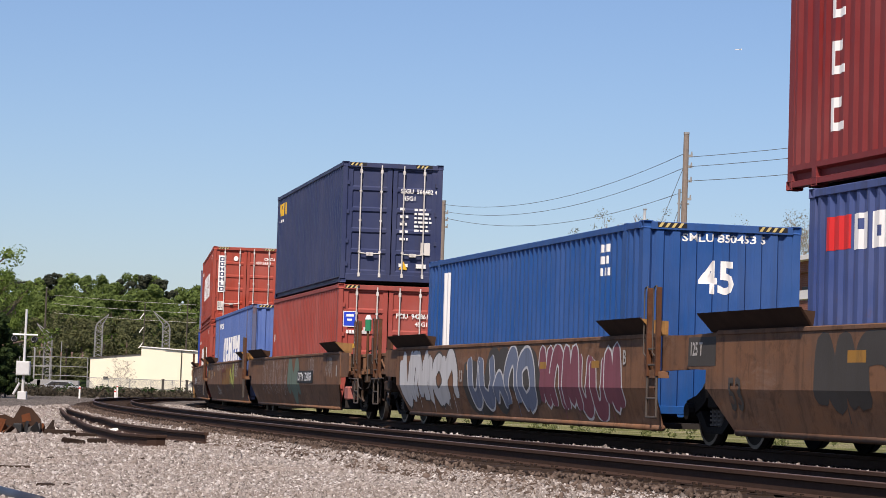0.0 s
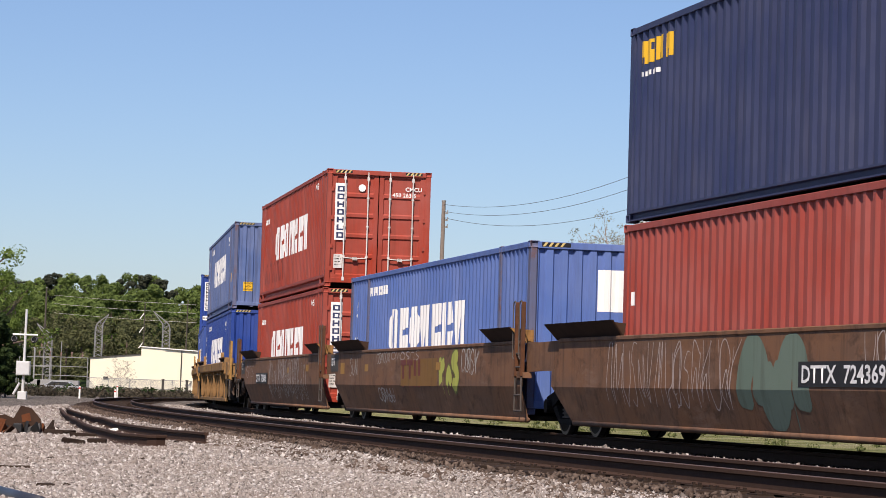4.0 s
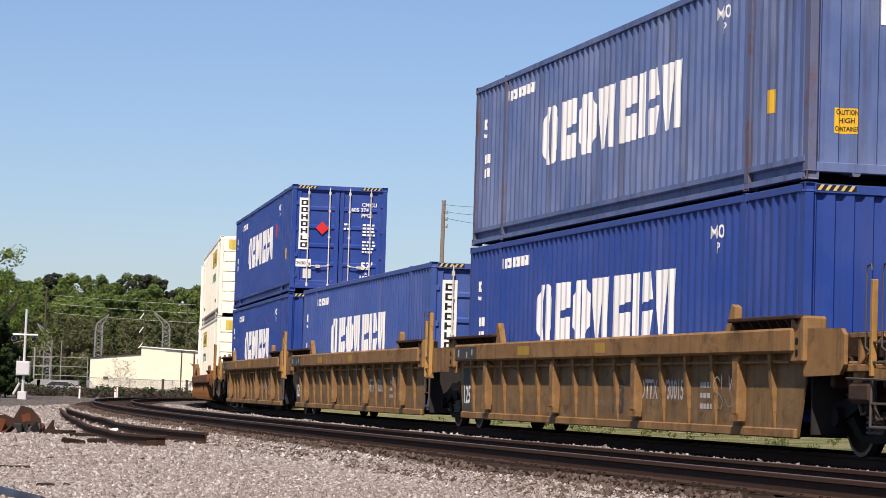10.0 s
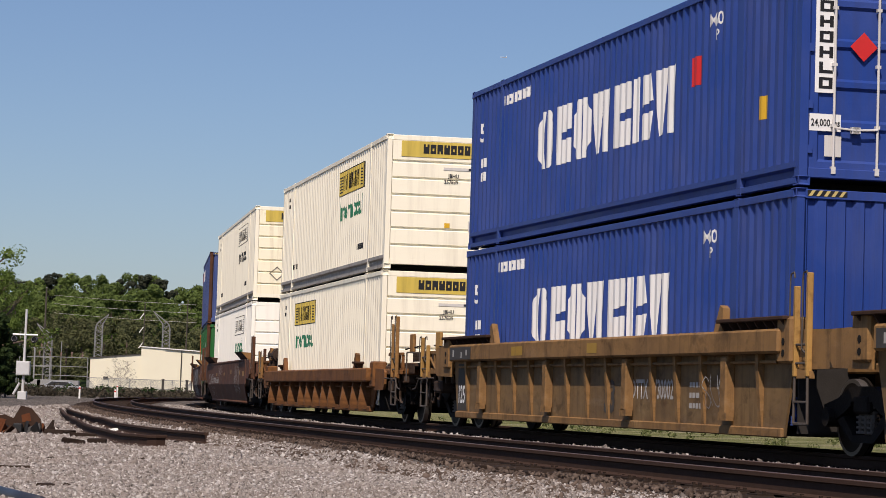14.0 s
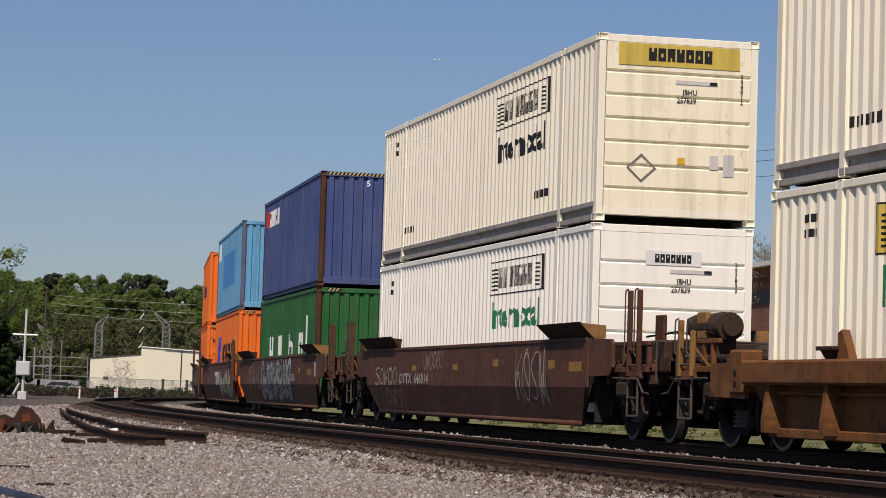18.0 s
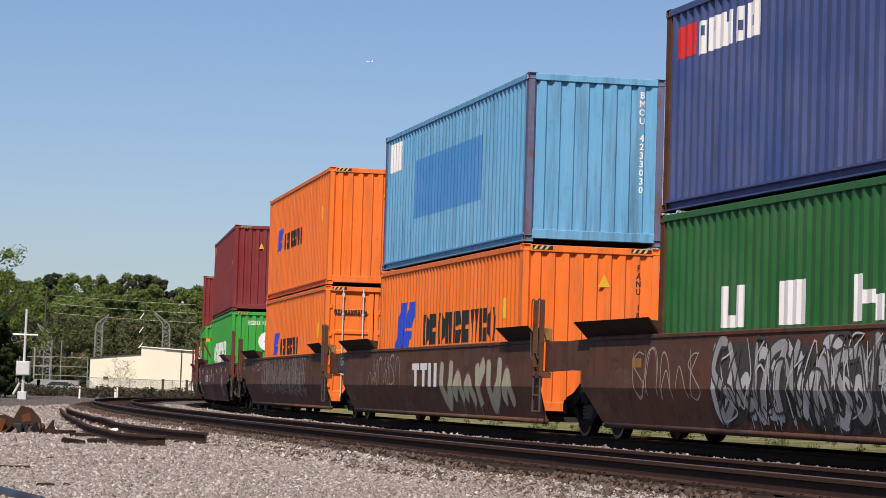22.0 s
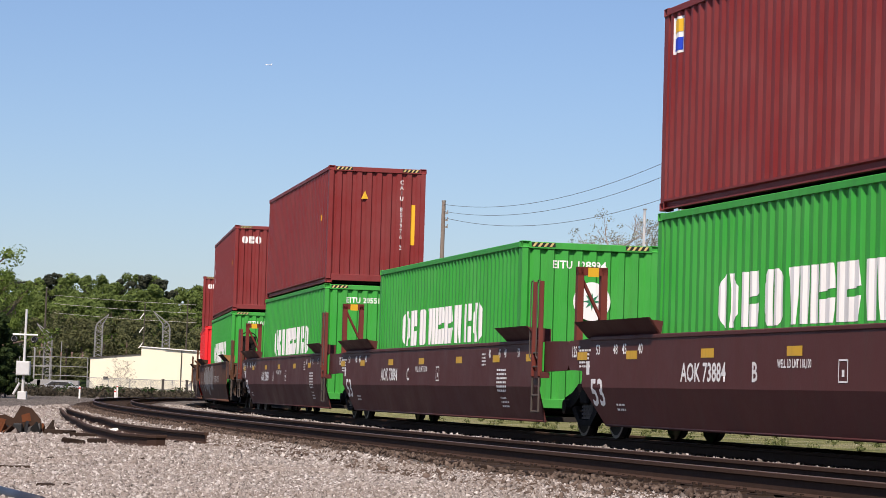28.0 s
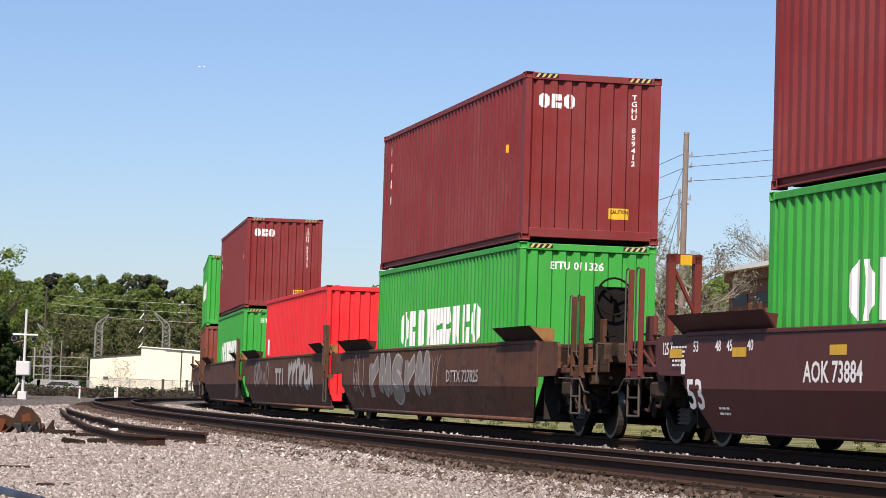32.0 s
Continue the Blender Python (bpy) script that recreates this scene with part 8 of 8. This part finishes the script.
# maroon cars
AMBER = paint("amber_reflector", (0.62, 0.36, 0.03), 0.4, 0.1, 0.3)
for w_, letter in maroon_cars:
    f = well_face(w_)
    text(f, "AOK 73884", -4.42, 0.86, 0.24, WHITE, narrow=0.98, lift=0.004)
    text(f, letter, -1.82, 0.86, 0.24, WHITE, narrow=1.0, lift=0.004)
    text(f, "WELL LD LMT 118,100", -1.0, 1.03, 0.1, WHITE, narrow=0.75, lift=0.004)
    text(f, "AOK 73884 " + letter, -0.8, 1.36, 0.07, WHITE, narrow=0.8, lift=-0.009)
    text(f, "53", -8.34, 0.5, 0.38, WHITE, narrow=1.15, lift=0.004)
    text(f, "125 T", -9.3, 1.22, 0.16, WHITE, narrow=0.75, lift=-0.009)
    for k, (u, t_) in enumerate(((-8.1, "53"), (-7.3, "48"), (-6.9, "45"), (-6.2, "40"))):
        text(f, t_, u, 1.25, 0.14, WHITE, narrow=1.0, lift=0.004)
    for u, t_ in ((5.0, "40"), (5.7, "45"), (6.1, "48"), (7.0, "53")):
        text(f, t_, u, 1.25, 0.14, WHITE, narrow=0.7, lift=0.004)
    for k, u in enumerate((-9.0, -6.7, -3.65, -0.7, 2.5, 5.3, 7.55)):
        bars(f, "reflector", [(u, u + 0.48, 1.17, 1.29)], AMBER, "yellow reflector square", 0.005)
    code_rows(f, -8.9, 1.3, 0.55, 5, 0.06, 0.03, WHITE, 121)
    code_rows(f, 5.6, 1.02, 0.7, 6, 0.07, 0.035, WHITE, 122)
    code_rows(f, 5.7, 0.55, 0.5, 3, 0.07, 0.03, WHITE, 123)
    code_rows(f, -7.3, 0.5, 0.5, 2, 0.07, 0.03, WHITE, 124)
    code_rows(f, 4.5, 1.3, 0.3, 4, 0.06, 0.03, WHITE, 125)
    bars(f, "framed_stencil", [(0.85, 0.87, 0.85, 1.12), (1.1, 1.12, 0.85, 1.12), (0.85, 1.12, 0.85, 0.87), (0.85, 1.12, 1.1, 1.12), (0.95, 1.02, 0.92, 1.0)], WHITE, "", 0.004)
    bars(f, "small_plate", [(-8.55, -8.4, 0.95, 1.15)], WHITE, "", 0.004)
    # upright frame at the trailing end
    bm = bmesh.new()
    for y in (-1.36, -0.98):
        box(bm, -9.4, -9.28, y - 0.05, y + 0.05, 1.05, 2.6)
    box(bm, -9.4, -9.28, -1.41, -0.93, 2.48, 2.61)
    tube(bm, (-9.34, -1.34, 2.45), (-9.34, -1.0, 1.8), 0.03, n=6)
    fr_ = part("upright_frame", bm, OXIDE, w_, "oxide red upright frame")
    bm = bmesh.new()
    box(bm, -9.276, -9.27, -1.25, -1.08, 2.46, 2.6)
    part("reflector", bm, AMBER, fr_)


def brake_wheel(unit, x):
    bm = bmesh.new()
    r, n = 0.28, 20
    for i in range(n):
        a, b_ = 2 * math.pi * i / n, 2 * math.pi * (i + 1) / n
        tube(bm, (x, r * math.cos(a) - 0.95, 2.15 + r * math.sin(a)), (x, r * math.cos(b_) - 0.95, 2.15 + r * math.sin(b_)), 0.018, n=5)
    for i in range(3):
        a = 2 * math.pi * i / 3 + 0.4
        tube(bm, (x, -0.95, 2.15), (x, r * math.cos(a) - 0.95, 2.15 + r * math.sin(a)), 0.015, n=5)
    tube(bm, (x - 0.12, -0.95, 2.15), (x + 0.1, -0.95, 2.15), 0.05, n=8)
    w_ = part("brake_wheel", bm, TRUCK, unit, "round hand-brake wheel")
    bm = bmesh.new()
    box(bm, x - 0.22, x - 0.1, -1.2, -0.7, 1.1, 2.3)
    part("brake_stand", bm, TRUCK, w_)


brake_wheel(W_S, 10.9)
# added red box standing for the container's corner; marker lamp on the coupled end
bm = bmesh.new()
bevel_box(bm, 9.0, 9.55, -1.45, -1.15, 0.42, 0.72, 0.03)
part("container_corner_box", bm, paint("faded_pink_box", (0.34, 0.12, 0.1), 0.6, 0.1, 0.4), W_A, "added faded red box standing in for the container's bottom corner")
bm = bmesh.new()
tube(bm, (10.55, -1.2, 1.1), (10.55, -1.2, 2.0), 0.03, n=8)
lamp_ = part("marker_pole", bm, RUSTPOST, W_A)
bm = bmesh.new()
tube(bm, (10.55, -1.2, 1.95), (10.55, -1.2, 2.2), 0.07, n=10)
part("marker_body", bm, GREENMARK, lamp_, "green marker body")
bm = bmesh.new()
tube(bm, (10.55, -1.2, 2.2), (10.55, -1.2, 2.3), 0.075, 0.04, 10)
part("marker_cap", bm, WHITE, lamp_, "white marker cap")

# ---- loose stones ----


def stones(name, label, count, region, size, material, seed, sink=0.35):
    """Crushed stones: six-cornered sharp lumps, each turned and squashed its own way."""
    rng = np.random.default_rng(seed)
    x, y, z = region(rng, count)
    lump = np.array([(1, 0, 0), (-1, 0, 0), (0, 1, 0), (0, -1, 0), (0, 0, 1), (0, 0, -1)], float)
    v = np.repeat(lump[None], count, 0) * rng.uniform(0.7, 1.35, (count, 6, 1)) + rng.uniform(-0.3, 0.3, (count, 6, 3))
    s = size * rng.lognormal(0, 0.3, (count, 1))
    v = v * (s * rng.uniform(0.6, 1.2, (count, 3)))[:, None, :]
    q = rng.normal(size=(count, 4))
    q /= np.linalg.norm(q, axis=1)[:, None]
    w_, i_, j_, k_ = q.T
    rot = np.stack([1 - 2 * (j_ * j_ + k_ * k_), 2 * (i_ * j_ - k_ * w_), 2 * (i_ * k_ + j_ * w_), 2 * (i_ * j_ + k_ * w_), 1 - 2 * (i_ * i_ + k_ * k_), 2 * (j_ * k_ - i_ * w_),
                    2 * (i_ * k_ - j_ * w_), 2 * (j_ * k_ + i_ * w_), 1 - 2 * (i_ * i_ + j_ * j_)], 1).reshape(count, 3, 3)
    v = np.einsum("nij,nkj->nki", rot, v)
    v += np.stack([x, y, z + s[:, 0] * sink], 1)[:, None, :]
    idx = np.array([(0, 2, 4), (2, 1, 4), (1, 3, 4), (3, 0, 4), (2, 0, 5), (1, 2, 5), (3, 1, 5), (0, 3, 5)])
    loops = (idx[None] + (np.arange(count) * 6)[:, None, None]).reshape(-1)
    me = bpy.data.meshes.new(name)
    me.vertices.add(count * 6)
    me.vertices.foreach_set("co", v.astype(np.float32).ravel())
    me.loops.add(len(loops))
    me.loops.foreach_set("vertex_index", loops.astype(np.int32))
    me.polygons.add(count * 8)
    me.polygons.foreach_set("loop_start", np.arange(0, count * 24, 3, dtype=np.int32))
    me.materials.append(material)
    me.update(calc_edges=True)
    return tagged(new(name, me), label, "gravel", kind="stuff")


def stone_material(name, tones):
    m, n, l, b = mat_new(name)
    geo = n.new("ShaderNodeNewGeometry")
    k = len(tones)
    c = ramp(n, l, geo.outputs["Random Per Island"], [(i / (k - 1), t) for i, t in enumerate(tones)])
    co = n.new("ShaderNodeTexCoord").outputs["Object"]
    t1 = tex(n, l, "ShaderNodeTexNoise", co, 40.0, Detail=5.0)
    c = mix(n, l, ramp(n, l, t1.outputs["Fac"], [(0.4, 0.0), (0.7, 0.4)]), c, (0.12, 0.1, 0.086))
    big = tex(n, l, "ShaderNodeTexNoise", co, 0.35, Detail=4.0)
    c = mix(n, l, ramp(n, l, big.outputs["Fac"], [(0.4, 0.0), (0.7, 0.3)]), c, (0.19, 0.145, 0.115))
    l.new(c, b.inputs["Base Color"])
    b.inputs["Roughness"].default_value = 0.85
    b.inputs["Specular IOR Level"].default_value = 0.1
    bumped(n, l, b, t1.outputs["Fac"], 0.4, 0.01)
    return m


STONE = stone_material("crushed_granite", [(0.06, 0.052, 0.047), (0.4, 0.365, 0.335), (0.18, 0.155, 0.14), (0.3, 0.265, 0.24), (0.62, 0.59, 0.56), (0.11, 0.092, 0.08), (0.36, 0.32, 0.29), (0.24, 0.21, 0.19)])


def apron_patch(y0, y1, spread):
    def region(rng, n):
        out = [np.empty(0)] * 3
        while len(out[0]) < n:
            y = np.sqrt(rng.uniform(y0 * y0, y1 * y1, n))
            x = y * rng.uniform(-0.185, spread, n)
            s = np.interp(y, _y[::-1], _s[::-1])
            ph = np.interp(s, _s, _phi)
            off = (x - np.interp(s, _s, _x)) * -np.sin(ph)
            ok = off < -6.5
            x, y, s, off = x[ok], y[ok], s[ok], off[ok]
            z = np.array([apron_height(0, o, a, b_) for o, a, b_ in zip(off, x, y)])
            out = [np.concatenate([p_, q_]) for p_, q_ in zip(out, (x, y, z))]
        return [p_[:n] for p_ in out]
    return region


stones("gravel_near", "loose pale crushed stones lying on the apron", 92000, apron_patch(17.0, 27.0, 0.19), 0.0125, STONE, 1)
stones("gravel_middle", "loose pale crushed stones lying on the apron", 60000, apron_patch(27.0, 42.0, 0.10), 0.0165, STONE, 2)
stones("gravel_far", "loose pale crushed stones lying on the apron", 30000, apron_patch(42.0, 95.0, 0.0), 0.027, STONE, 3)


def strip_patch(s0, s1, o0, o1):
    def region(rng, n):
        s, o = rng.uniform(s0, s1, n), rng.uniform(o0, o1, n)
        ph = np.interp(s, _s, _phi)
        x, y = np.interp(s, _s, _x) - np.sin(ph) * o, np.interp(s, _s, _y) + np.cos(ph) * o
        z = np.array([apron_height(0, a, b_, c_) for a, b_, c_ in zip(o, x, y)])
        return x, y, z
    return region


STAINED = stone_material("stained_stone", [(0.036, 0.024, 0.018), (0.08, 0.056, 0.043), (0.056, 0.038, 0.029), (0.15, 0.11, 0.088)])
stones("gravel_between", "pale crushed stones heaped between the tracks", 11000, strip_patch(-45, 42, -2.9, -1.9), 0.017, STONE, 4, 0.5)
stones("gravel_shoulder", "rust-stained crushed stones at the sleeper ends", 12000, strip_patch(-30, 42, -7.3, -5.9), 0.022, STAINED, 5, 0.3)
stones("gravel_crib", "rust-stained crushed stones between the rails", 6000, strip_patch(-20, 42, -5.5, -4.2), 0.022, STAINED, 6, 0.4)

# ---- dry brush and weeds ----
BRUSH = leaf_material("dry_brush", (0.06, 0.05, 0.035), (0.13, 0.11, 0.075))
WEED = leaf_material("weeds", (0.12, 0.15, 0.05), (0.2, 0.22, 0.09))


def scrub(name, label, spots, material, seed, per, size):
    rng = np.random.default_rng(seed)
    cen = [(x, y, z) for x, y, z, _ in spots]
    rad = [(r, r, r * 0.6) for _, _, _, r in spots]
    tagged(new(name, quads(name, leaf_cloud(rng, cen, rad, per, size), material)), label, "brush", kind="stuff")


rb = random.Random(4)
scrub("dry_brush", "low dry brown brush along the yard edge", [(rb.uniform(-62, -20), rb.uniform(205, 258), GZ + rb.uniform(0.0, 0.5), rb.uniform(0.5, 1.1)) for _ in range(260)], BRUSH, 7, 60, 0.16)
scrub("dark_brush", "dark weedy brush before the fence", [(rb.uniform(-60, -24), rb.uniform(240, 262), GZ + rb.uniform(0.1, 0.8), rb.uniform(0.5, 1.0)) for _ in range(120)], LEAF_DARK_SHADED, 8, 60, 0.16)
tufts = []
for _ in range(420):
    s, o = rb.uniform(-40, 45), rb.uniform(3.4, 26)
    x, y, _a = line_at(s, o)
    tufts.append((x, y, GZ + 0.03 + 0.02 * o, rb.uniform(0.06, 0.18)))
scrub("grass_tufts", "tufts of spring grass and weeds", tufts, WEED, 9, 40, 0.035)


def motions():
    """The train rolls through, steadily gaining a little speed; every car and box follows the curve. An airliner crosses the sky."""
    for ob, s, z in TRAIN:
        walk(ob, [(0.5 * i, on_line(s + travelled(0.5 * i), z)) for i in range(65)])
    walk(pl, [(t, pose(458.2 - 851.0 * t / 32, 4000, 574.0 - 59.7 * t / 32)) for t in (0, 8, 16, 24, 32)])


motions()
